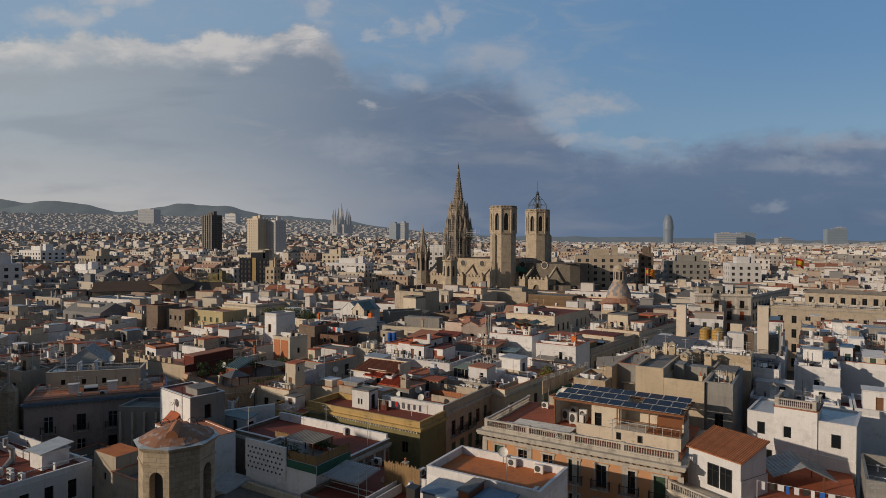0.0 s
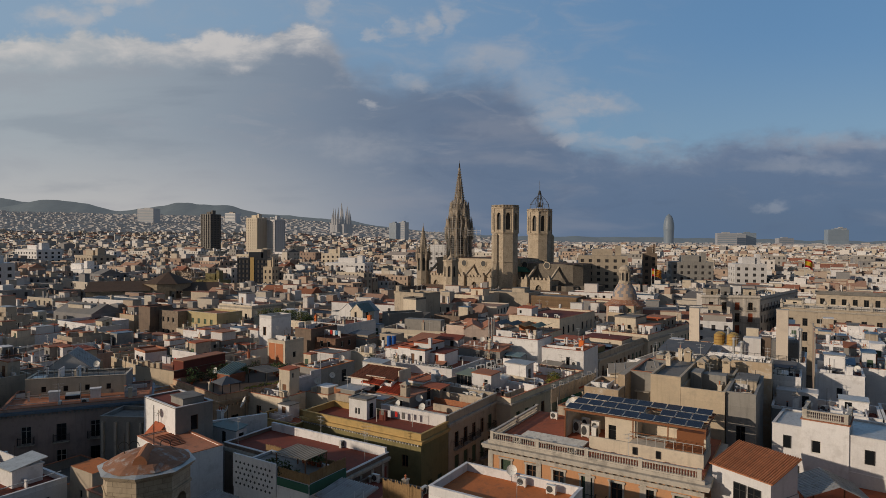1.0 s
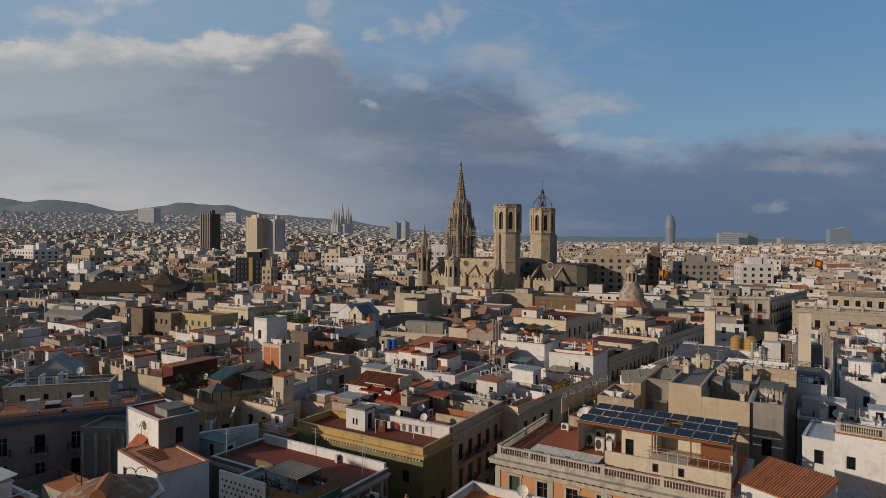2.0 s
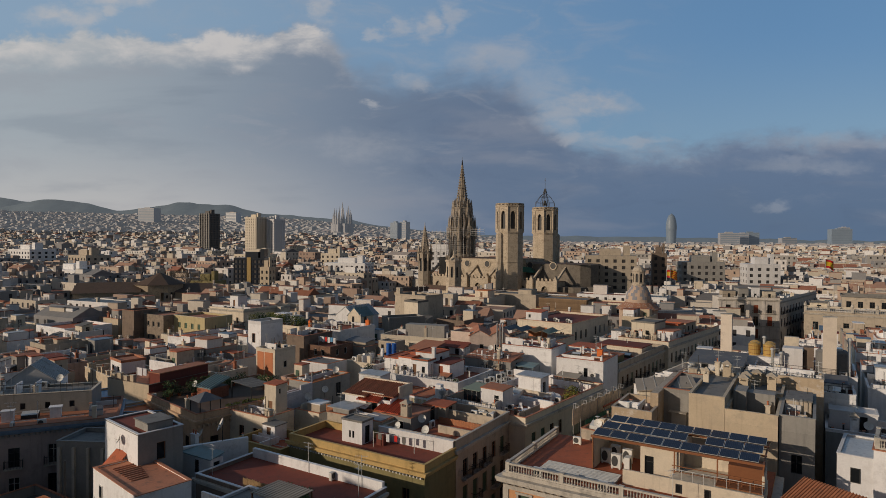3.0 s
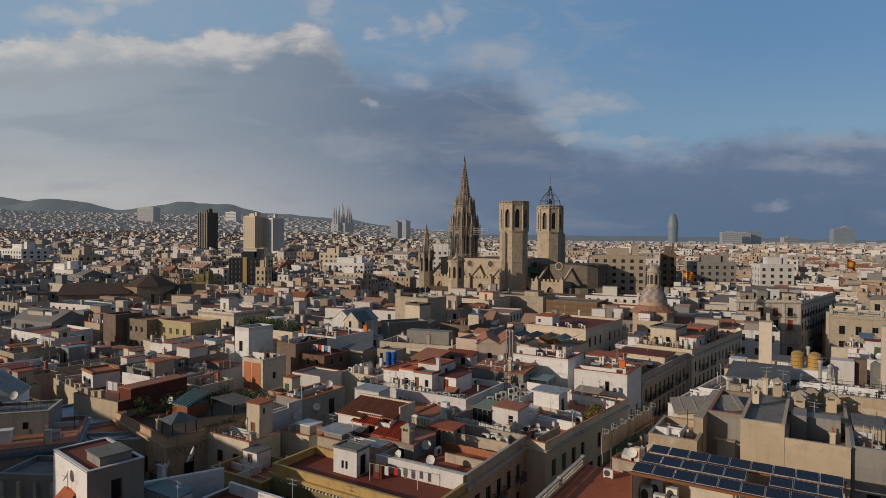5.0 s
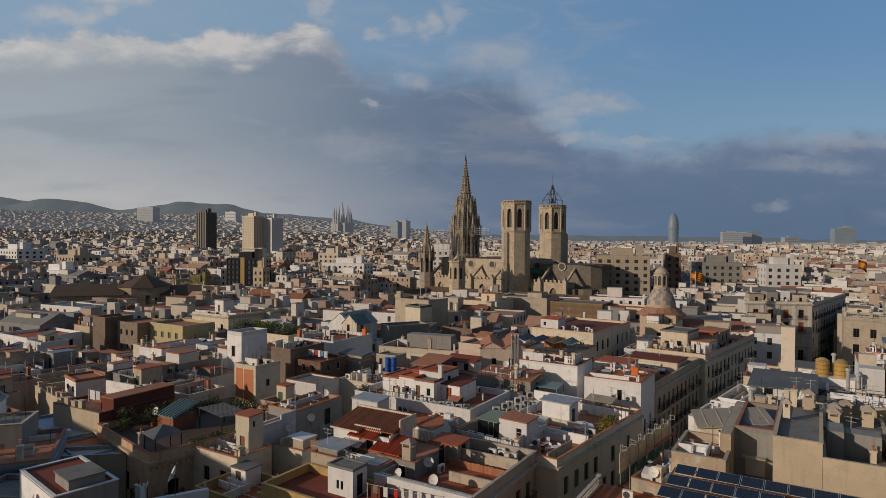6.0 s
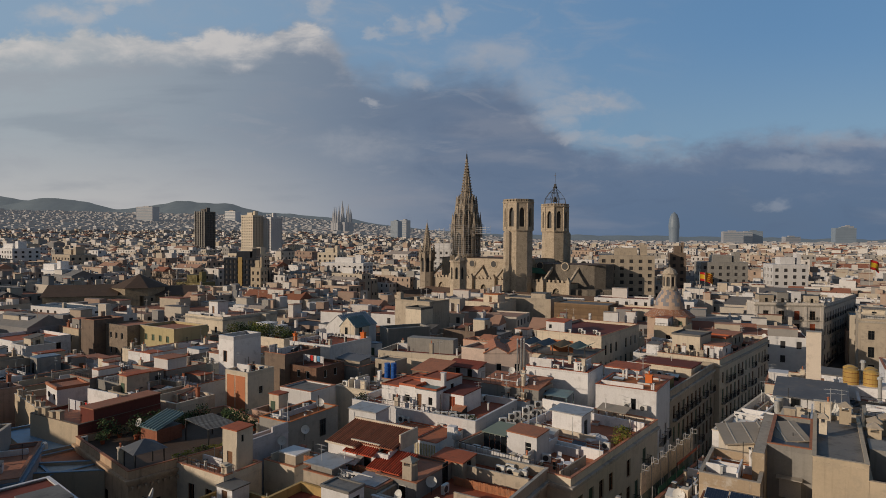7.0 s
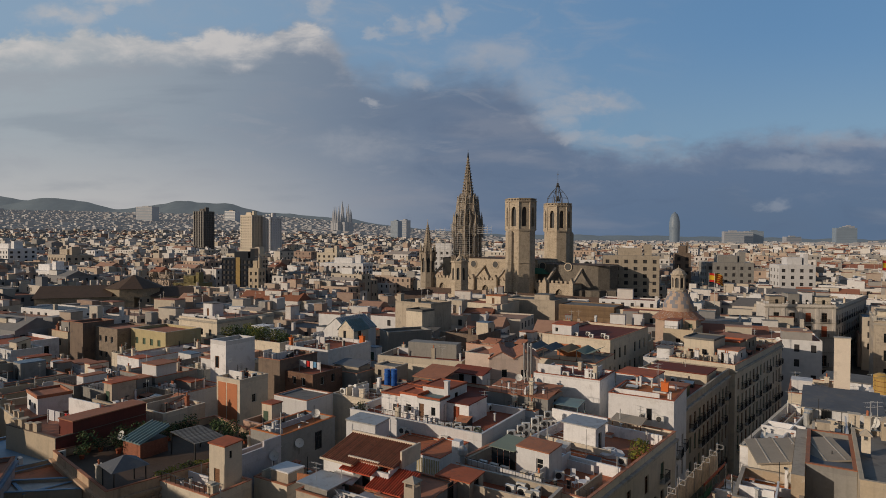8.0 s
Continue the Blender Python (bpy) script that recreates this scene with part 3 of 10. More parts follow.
def far_city(name, r0, r1, cell, seed, hmin, hmax, detail, label):
    """Joined houses of the distance."""
    rnd = random.Random(seed)
    walls, roofs, dark = MB(), MB(), MB()
    y = r0 * 0.72
    while y < r1:
        x = -0.84 * y - 40
        while x < 0.86 * y + 40:
            px, py = x + rnd.uniform(-0.25, 0.25) * cell, y + rnd.uniform(-0.25, 0.25) * cell
            x += cell * rnd.uniform(0.85, 1.15)
            r = math.hypot(px, py)
            if not r0 <= r < r1 or rnd.random() < 0.07:
                continue
            if -45 < px < 100 and 275 < py < 392:
                continue
            if free_of(px, py, cell) or blocked(px, py, cell):
                continue
            w, d = cell * rnd.choice((0.30, 0.42, 0.5, 0.6, 0.8, 1.05, 1.3)) * rnd.uniform(0.85, 1.1), cell * rnd.uniform(0.36, 0.66)
            if r > 780:
                w, d = cell * rnd.uniform(0.32, 0.52), cell * rnd.uniform(0.4, 0.55)
            h = rnd.uniform(hmin, hmax) + (rnd.random() < 0.06) * rnd.uniform(2, 0.45 * hmax)
            if r < 420:
                h = rnd.choice((12.6, 14.2, 15.4, 16.2, 16.8, 17.4, 18.0, 19.2)) + rnd.uniform(-0.6, 0.6) - ground_z(px, py) * 0.8 + 2.0 * ease(r, 330, 420)
            turn = radians(GRID + 18 * noise.noise((px / 160, py / 160, 0.3)) + rnd.uniform(-3, 3)) if r < 900 else radians(-37 + rnd.uniform(-2, 2) + 20 * noise.noise((px / 700, py / 700, 2)))
            g = ground_z(px, py)
            m = Matrix.Translation((px, py, g)) @ Matrix.Rotation(turn, 4, "Z")
            k = len(walls.v)
            walls.box(-w, -d, -2, w, d, h, bottom=False)
            walls.f.pop(-5), walls.m.pop()
            walls.v[k:] = [tuple(m @ Vector(p)) for p in walls.v[k:]]
            k = len(roofs.v)
            roofs.quad((-w, -d, h - 0.4), (w, -d, h - 0.4), (w, d, h - 0.4), (-w, d, h - 0.4))
            if rnd.random() < 0.10:
                roofs.hull([(-w, -d, h), (w, -d, h), (w, d, h), (-w, d, h)], [(-w, -0.1, h + 2.5), (w, -0.1, h + 2.5), (w, 0.1, h + 2.5), (-w, 0.1, h + 2.5)])
            roofs.v[k:] = [tuple(m @ Vector(p)) for p in roofs.v[k:]]
            for _ in range(rnd.choice(detail)):
                a, q = rnd.uniform(-w, w * 0.5), rnd.uniform(-d, d * 0.5)
                a1, q1, t = min(w, a + rnd.uniform(0.25, 0.8) * w), min(d, q + rnd.uniform(0.25, 0.8) * d), h + rnd.choice((0.8, 1.5, 2.1, 2.5, 2.8, 3.2))
                k, j = len(walls.v), len(roofs.v)
                walls.box(a, q, h - 0.5, a1, q1, t, bottom=False)
                walls.v[k:] = [tuple(m @ Vector(p)) for p in walls.v[k:]]
                if r < 700 and rnd.random() < 0.7:
                    roofs.box(a - 0.1, q - 0.1, t + 0.01, a1 + 0.1, q1 + 0.1, t + 0.15)
                    roofs.v[j:] = [tuple(m @ Vector(p)) for p in roofs.v[j:]]
            if r < 520:
                k = len(walls.v)
                for _ in range(rnd.choice((1, 2, 3))):
                    a, q = rnd.uniform(-w, w - 0.6), rnd.uniform(-d, d - 0.6)
                    walls.box(a, q, h - 0.4, a + rnd.uniform(0.4, 1.0), q + rnd.uniform(0.4, 0.9), h + rnd.uniform(0.5, 2.2), bottom=False)
                if rnd.random() < 0.3:
                    a, q = rnd.uniform(-w, w), rnd.uniform(-d, d)
                    walls.box(a - 0.04, q - 0.04, h - 0.3, a + 0.04, q + 0.04, h + 4.0), walls.box(a - 0.7, q - 0.03, h + 3.5, a + 0.7, q + 0.03, h + 3.56)
                walls.v[k:] = [tuple(m @ Vector(p)) for p in walls.v[k:]]
            if r < 560:
                for side in (0, 1):
                    span = w if side == 0 else d
                    n = max(1, int(span / 1.5))
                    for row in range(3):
                        for i in range(n):
                            if rnd.random() < 0.15:
                                continue
                            c = -span + (i + 0.5) * 2 * span / n
                            z = h - 2.6 - 3.3 * row
                            k = len(dark.v)
                            if side == 0:
                                dark.box(c - 0.5, -d - 0.03, z, c + 0.5, -d + 0.2, z + 1.6)
                            else:
                                dark.box(w - 0.2, c - 0.5, z, w + 0.03, c + 0.5, z + 1.6)
                            dark.v[k:] = [tuple(m @ Vector(p)) for p in dark.v[k:]]
            elif r < 900:
                k = len(dark.v)
                for side, span in ((0, w), (1, d)):
                    n = max(2, int(span / 1.7))
                    for row in range(3):
                        for i in range(n):
                            if rnd.random() < 0.2:
                                continue
                            c, z = -span + (i + 0.5) * 2 * span / n, h - 2.4 - 3.3 * row
                            if side == 0:
                                dark.quad((c - 0.5, -d - 0.05, z), (c + 0.5, -d - 0.05, z), (c + 0.5, -d - 0.05, z + 1.6), (c - 0.5, -d - 0.05, z + 1.6))
                            else:
                                dark.quad((w + 0.05, c - 0.5, z), (w + 0.05, c + 0.5, z), (w + 0.05, c + 0.5, z + 1.6), (w + 0.05, c - 0.5, z + 1.6))
                dark.v[k:] = [tuple(m @ Vector(p)) for p in dark.v[k:]]
        y += cell * 0.95
    root = thing(name, Matrix(), label, "houses", kind="stuff")
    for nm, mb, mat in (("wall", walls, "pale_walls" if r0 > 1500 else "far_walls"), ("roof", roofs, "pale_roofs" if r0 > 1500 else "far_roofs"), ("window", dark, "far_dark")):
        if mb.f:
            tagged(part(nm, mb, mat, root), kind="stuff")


TAKEN = []          # circles kept free for landmarks in the distance: x, y, radius


def free_of(x, y, pad):
    return any((x - a) ** 2 + (y - b) ** 2 < (c + pad * 0.6) ** 2 for a, b, c in TAKEN)


TAKEN += [(-302, 806, 20), (-235, 780, 34), (-111, 372, 20), (-124, 275, 34), (-104, 357, 16), (-138, 330, 14)]


# ---------------------------------------------------------------- houses of the old town
def ac_unit(m):
    """Outdoor air-conditioning unit."""
    if "ac" in SHARED:
        return copy_thing(SHARED["ac"], m)
    root = thing("air_conditioner", m, "white outdoor air-conditioning unit on a roof terrace", "air conditioner", "air conditioners on the roofs")
    b, g = MB(), MB()
    b.box(-0.45, -0.17, 0.08, 0.45, 0.17, 0.85)
    g.cyl(0, 0, 0, 0.025, 0.3, 0.3, 14)
    b.box(-0.42, -0.15, 0, -0.3, 0.15, 0.08), b.box(0.3, -0.15, 0, 0.42, 0.15, 0.08)
    part("casing", b, "acwhite", root)
    fan = part("fan_grille", g, "grille", root, "dark round fan grille")
    fan.matrix_basis = pose(-0.1, -0.17, 0.47, 90)
    SHARED["ac"] = root
    return root


def dish(m):
    """Satellite dish on a short pole."""
    if "dish" in SHARED:
        return copy_thing(SHARED["dish"], m)
    root = thing("satellite_dish", m, "pale grey satellite dish on a steel pole", "satellite dish", "satellite dishes on the roofs")
    d, p = MB(), MB()
    rings = [d.ring(0, 0, 0.16 * (r / 0.5) ** 2, r, 14) for r in (0.04, 0.2, 0.36, 0.5)]
    for a, b in zip(rings, rings[1:]):
        d.hull(a, b, cap=False)
    d.quad(*rings[0])
    for a, b in zip(rings, rings[1:]):
        d.hull([(x, y, z - 0.02) for x, y, z in b], [(x, y, z - 0.02) for x, y, z in a], cap=False)
    p.tube((0, 0, 0), (0, 0, 1.2), 0.03, n=6)
    p.tube((0, -0.1, 1.1), (0, -0.5, 1.35), 0.015)
    part("pole", p, "darkmetal", root)
    bowl = part("reflector", d, "acwhite", root, "pale round reflector")
    bowl.matrix_basis = pose(0, -0.05, 1.2, 65)
    SHARED["dish"] = root
    return root


def aerial(m):
    """Television aerial."""
    if "aerial" in SHARED:
        return copy_thing(SHARED["aerial"], m)
    root = thing("tv_aerial", m, "thin metal television aerial on a mast", "aerial", "aerials on the roofs")
    p, a = MB(), MB()
    p.tube((0, 0, 0), (0, 0, 3.2), 0.025)
    for z, l in ((3.1, 0.6), (2.7, 0.4)):
        a.tube((-l, 0, z), (l, 0, z), 0.014)
        for i in range(7):
            x = -l + 2 * l * i / 6
            a.tube((x, -0.22, z), (x, 0.22, z), 0.008)
    part("mast", p, "palemetal", root)
    part("antenna", a, "palemetal", root)
    SHARED["aerial"] = root
    return root


def stairhead(parent, x, y, z, w, d, h, wall, cover, side="f", lip=0.12):
    """The little house over a stair on a roof: walls with a door, and a lid."""
    b, t = MB(), MB()
    hole_f = [(w * 0.5 - 0.42, w * 0.5 + 0.42, z + 0.03, z + 2.05)] if side == "f" and w > 1.4 and h > 2.2 else []
    hole_r = [(d * 0.5 - 0.42, d * 0.5 + 0.42, z + 0.03, z + 2.05)] if side == "r" and d > 1.4 and h > 2.2 else []
    b.wall((x, y), (1, 0), w, z, z + h, hole_f)
    b.wall((x + w, y), (0, 1), d, z, z + h, hole_r)
    b.wall((x + w, y + d), (-1, 0), w, z, z + h)
    b.wall((x, y + d), (0, -1), d, z, z + h)
    t.box(x - lip, y - lip, z + h, x + w + lip, y + d + lip, z + h + 0.16)
    body = part("stairhead", b, wall, parent)
    part("lid", t, cover, body)
    if hole_f:
        put_window(body, x + w / 2, y, z + 0.03, 0, 0.84, 2.02, "door")
    if hole_r:
        put_window(body, x + w, y + d / 2, z + 0.03, 90, 0.84, 2.02, "door")
    return body


def room(parent, x, y, z, w, d, h, wall, cover, openings=(), lip=0.05, edge=0.0, rise=0.0, name="roof_room"):
    """A room on a roof: walls with real openings (side, centre, sill, width, height, style), a lid that may rise to the back, and a low edge round it."""
    b, t = MB(), MB()
    for side, p, along, length in (("f", (x, y), (1, 0), w), ("r", (x + w, y), (0, 1), d), ("b", (x + w, y + d), (-1, 0), w), ("l", (x, y + d), (0, -1), d)):
        b.wall(p, along, length, z, z + h, [(c - ww / 2, c + ww / 2, z + sill, z + sill + hh) for s, c, sill, ww, hh, _ in openings if s == side], 0.15)
    if rise:
        b.hull([(x, y, z + h), (x + w, y, z + h), (x + w, y + d, z + h), (x, y + d, z + h)], [(x, y, z + h), (x + w, y, z + h), (x + w, y + d, z + h + rise), (x, y + d, z + h + rise)], cap=False)
    lo = [(x - lip, y - lip, z + h + 0.003), (x + w + lip, y - lip, z + h + 0.003), (x + w + lip, y + d + lip, z + h + rise + 0.003), (x - lip, y + d + lip, z + h + rise + 0.003)]
    t.hull(lo, [(p, q, k + 0.12) for p, q, k in lo])
    if edge:
        for x0, y0, x1, y1 in ((x - lip, y - lip, x + w + lip, y - lip + 0.22), (x - lip, y + d + lip - 0.22, x + w + lip, y + d + lip), (x - lip, y - lip + 0.22, x - lip + 0.22, y + d + lip - 0.22), (x + w + lip - 0.22, y - lip + 0.22, x + w + lip, y + d + lip - 0.22)):
            t.box(x0, y0, z + h + 0.12, x1, y1, z + h + 0.12 + edge)
    body = part(name, b, wall, parent)
    part("lid", t, cover, body)
    for s, c, sill, ww, hh, style in openings:
        px, py, turn = {"f": (x + c, y, 0), "r": (x + w, y + c, 90), "b": (x + w - c, y + d, 180), "l": (x, y + d - c, -90)}[s]
        put_window(body, px, py, z + sill, turn, ww, hh, style, 0.15)
    return body


def chimney(parent, x, y, z, w, d, h, wall, pots=0):
    b = MB()
    b.box(x, y, z, x + w, y + d, z + h, bottom=False)
    b.box(x - 0.07, y - 0.07, z + h, x + w + 0.07, y + d + 0.07, z + h + 0.1)
    for i in range(pots):
        cx = x + w * (i + 0.5) / pots
        b.cyl(cx, y + d / 2, z + h + 0.1, z + h + 0.42, 0.1, 0.08, 8, 1)
        b.cyl(cx, y + d / 2, z + h + 0.46, z + h + 0.55, 0.15, 0.03, 8, 1)
    return part("chimney", b, [wall, "orangeclay" if wall == "orangeclay" else "terracotta_mid"], parent)


def parapet_mesh(w, d, h, high, thick, skip=""):
    """A low wall round the roof with a coping, as one closed ring; skip leaves sides out."""
    mb = MB()

    def loop(o, z):
        return [(-o, -o, z), (w + o, -o, z), (w + o, d + o, z), (-o, d + o, z)]

    rings = [loop(-thick, h), loop(-thick, h + high), loop(-thick - 0.05, h + high), loop(-thick - 0.05, h + high + 0.07), loop(0.05, h + high + 0.07), loop(0.05, h + high), loop(0, h + high), loop(0, h)]
    n = len(mb.v)
    for r in rings:
        mb.v += r
    for k in range(len(rings) - 1):
        for i in range(4):
            j = (i + 1) % 4
            mb.f.append((n + 4 * k + i, n + 4 * k + 4 + i, n + 4 * k + 4 + j, n + 4 * k + j))
            mb.m.append(1 if 1 < k < 5 else 0)
    return mb


HOUSES = []


def house(u, v, w, d, h, wall="cream", floor="terracotta", label="", faces="fr", rows=3, first=2.9, storey=3.4, spacing=2.7, win=(1.0, 1.9),
          style="wood", balconies=0.0, parapet=0.8, coping=None, parapet_wall=None, simple=False, turn=0.0, world=None, base=0.0, rnd=None, skip="", group="", cornice=None, margin=0.9, deep=0.22, name="house"):
    """A flat-roofed house from its front left corner on the block grid. faces: which sides have windows, of front, right and left."""
    rnd = rnd or random.Random(int(u * 13 + v * 7 + 1000))
    x, y = world if world else gx(u, v)
    m = pose(x, y, base, 0, 0, GRID + turn)
    root = thing(name, m, label or "%s rendered town house with a roof terrace" % wall, "house", group)
    root["span"] = (w, d, h)
    mb = MB()
    sides = {"f": ((0, 0), (1, 0), w, 0), "r": ((w, 0), (0, 1), d, 90), "b": ((w, d), (-1, 0), w, 180), "l": ((0, d), (0, -1), d, -90)}
    todo = []
    for key, (p, along, length, face) in sides.items():
        holes = []
        if key in faces:
            n = max(1, int((length - 2 * margin + spacing * 0.5) / spacing))
            for r in range(rows):
                z = h - first - storey * r
                if z < 0.6:
                    break
                for i in range(n):
                    c = margin + (length - 2 * margin) * (i + 0.5) / n
                    if rnd.random() < 0.04:
                        continue
                    ww, hh = win
                    if r == 0 and rows > 2:
                        hh *= 0.85
                    holes.append((c - ww / 2, c + ww / 2, z, z + hh))
                    todo.append((p[0] + along[0] * c, p[1] + along[1] * c, z, face, ww, hh, rnd.random() < balconies))
        mb.wall(p, along, length, 0, h, holes, deep)
    part("wall", mb, wall, root)
    fl = MB()
    fl.box(0.02, 0.02, h - 0.2, w - 0.02, d - 0.02, h)
    part("roof_terrace", fl, floor, root)
    if parapet:
        part("parapet", parapet_mesh(w, d, h + 0.004, parapet, 0.2, skip), [parapet_wall or wall, coping or ("terracotta_pale" if rnd.random() < 0.5 else wall)], root)
    if cornice:
        cm = MB()
        cm.box(-0.35, -0.35, h - 0.25, w + 0.35, 0, h + 0.0)
        cm.box(w, 0.0, h - 0.25, w + 0.35, d, h + 0.0)
        cm.box(-0.2, -0.2, h - 0.45, w + 0.2, 0, h - 0.25)
        cm.box(w, 0.0, h - 0.45, w + 0.2, d, h - 0.25)
        part("cornice", cm, cornice, root)
    for px, py, z, face, ww, hh, bal in todo:
        put_window(root, px, py, z, face, ww, hh, rnd.choice(style) if isinstance(style, tuple) else style, deep, simple)
        if bal:
            put_balcony(root, px, py, z, face, ww + 0.7)
    HOUSES.append(root)
    return root


def on_roof(root, x, y, dz=0.0, turn=0.0):
    """World pose of a place on a house's roof, in the house's own directions."""
    h = root["span"][2]
    return root.matrix_basis @ pose(x, y, h + dz, 0, 0, turn)


COUNT = {"ac": 0, "dish": 0, "aerial": 0}


def baluster_mesh():
    def make():
        b = MB()
        prof = [(0.0, 0.07), (0.08, 0.07), (0.10, 0.04), (0.28, 0.085), (0.50, 0.035), (0.60, 0.06), (0.66, 0.06)]
        for (z0, r0), (z1, r1) in zip(prof, prof[1:]):
            b.hull(b.ring(0, 0, z0, r0, 6), b.ring(0, 0, z1, r1, 6), cap=False)
        return mesh_of("baluster", b, "stonetrim", True)
    return shared("baluster", make)


def balustrade(parent, x, y, z, turn, length, gap=0.27):
    """Stone balustrade along x from its start, with piers."""
    r = MB()
    r.box(0, -0.14, 0, length, 0.14, 0.16)
    r.box(0, -0.16, 0.82, length, 0.16, 0.98)
    n_pier = max(2, int(length / 5.5) + 1)
    piers = [i * (length - 0.4) / (n_pier - 1) for i in range(n_pier)]
    for p in piers:
        r.box(p, -0.18, 0.16, p + 0.4, 0.18, 0.82)
        r.box(p - 0.03, -0.2, 0.98, p + 0.43, 0.2, 1.06)
    root = part("balustrade", r, "stonetrim", parent, "pale stone balustrade with turned balusters")
    root.matrix_basis = pose(x, y, z, 0, 0, turn)
    s = 0.3
    while s < length - 0.3:
        if not any(p - 0.1 < s < p + 0.5 for p in piers):
            o = part("baluster", baluster_mesh(), None, root)
            o.location = (s, 0, 0.16)
        s += gap


def pitched(parent, x, y, w, d, z0, z1, mat, ribs=0.0, lip=0.15, name="roof"):
    """A single slope rising from y to y + d, with ribs along the slope (tiles or corrugation)."""
    mb = MB()
    x0, x1, y0, y1 = x - lip, x + w + lip, y - lip, y + d + lip
    mb.hull([(x0, y0, z0 - 0.1), (x1, y0, z0 - 0.1), (x1, y1, z1 - 0.1), (x0, y1, z1 - 0.1)], [(x0, y0, z0), (x1, y0, z0), (x1, y1, z1), (x0, y1, z1)])
    roof = part(name, mb, mat, parent)
    if ribs:
        n = int((x1 - x0) / ribs)
        r = ribs * 0.3
        rib = MB()
        low = [(-r, y0 - 0.03, z0), (r, y0 - 0.03, z0), (r, y1, z1), (-r, y1, z1)]
        rib.hull(low, [(-r * 0.5, y0 - 0.03, z0 + r * 1.1), (r * 0.5, y0 - 0.03, z0 + r * 1.1), (r * 0.5, y1, z1 + r * 1.1), (-r * 0.5, y1, z1 + r * 1.1)])
        rib = mesh_of("rooftile" if mat.startswith("rooftile") else "corrugation", rib, mat)
        for i in range(n):
            o = part(rib.name.split(".")[0], rib, None, roof)
            o.location = (x0 + (i + 0.5) * (x1 - x0) / n, 0, 0)
    return roof


def gable(parent, x, y, w, d, z0, z1, wall, mat, ribs=0.3, lip=0.2):
    """A ridge along y over a box, with gable walls."""
    g, r = MB(), MB()
    c = x + w / 2
    for yy in (y, y + d):
        g.hull([(x, yy - 0.1, z0), (x + w, yy - 0.1, z0), (c, yy - 0.1, z1)], [(x, yy + 0.1, z0), (x + w, yy + 0.1, z0), (c, yy + 0.1, z1)])
    part("gable_wall", g, wall, parent)
    for s in (-1, 1):
        e = c + s * (w / 2 + lip)
        drop = (z1 - z0) * lip / (w / 2)
        a, b = [(c, y - lip, z1), (c, y + d + lip, z1), (e, y + d + lip, z0 - drop), (e, y - lip, z0 - drop)], []
        r.hull(a, [(p, q, k + 0.12) for p, q, k in a])
        n = int(d / ribs) if ribs else 0
        for i in range(n):
            yy = y + (i + 0.5) * d / n
            r.tube((c, yy, z1 + 0.12), (e, yy, z0 - drop + 0.12), ribs * 0.22, n=4)
    part("roof", r, mat, parent)


def fence(parent, x, y, z, turn, length, high, mat, name="fence"):
    """Upright canes or slats, side by side."""
    f = MB()
    rnd = random.Random(int(length * 10))
    s = 0.0
    while s < length:
        f.box(s, rnd.uniform(-0.03, 0.0), 0, s + 0.1, 0.05, high * rnd.uniform(0.93, 1.05), bottom=False)
        s += 0.12
    o = part(name, f, mat, parent)
    o.matrix_basis = pose(x, y, z, 0, 0, turn)
    return o


def shrub(m, size, seed, mat="hedge", label="leafy green potted shrub on a roof terrace"):
    """A potted plant: a pot, stems and a crown of many small leaves."""
    rnd = random.Random(seed)
    root = thing("potted_shrub", m, label, "plant", "plants on the roofs")
    pot, stem, leaf = MB(), MB(), MB()
    pot.cyl(0, 0, 0, 0.4 * size ** 0.5, 0.18 * size ** 0.5, 0.26 * size ** 0.5, 10)
    for i in range(5):
        a = rnd.uniform(0, 6.28)
        stem.tube((0, 0, 0.3), (0.35 * size * math.cos(a), 0.35 * size * math.sin(a), size * rnd.uniform(0.7, 1.1)), 0.02, n=3)
    for i in range(int(170 * size)):
        a, r, z = rnd.uniform(0, 6.28), size * 0.62 * rnd.random() ** 0.6, rnd.uniform(0.35, 1.25) * size
        r *= 1.15 - 0.5 * abs(z / size - 0.75)
        p = Vector((r * math.cos(a), r * math.sin(a), z))
        q = Euler((rnd.uniform(-1, 1), rnd.uniform(-1, 1), rnd.uniform(0, 6))).to_matrix()
        s = rnd.uniform(0.07, 0.15) * size ** 0.4
        leaf.quad(*[tuple(p + q @ Vector(k)) for k in ((-s, 0, 0), (0, -s * 0.5, 0), (s, 0, 0), (0, s * 0.5, 0))])
    part("pot", pot, "terracotta", root)
    part("stem", stem, "bark", root)
    part("foliage", leaf, mat, root)
    return root


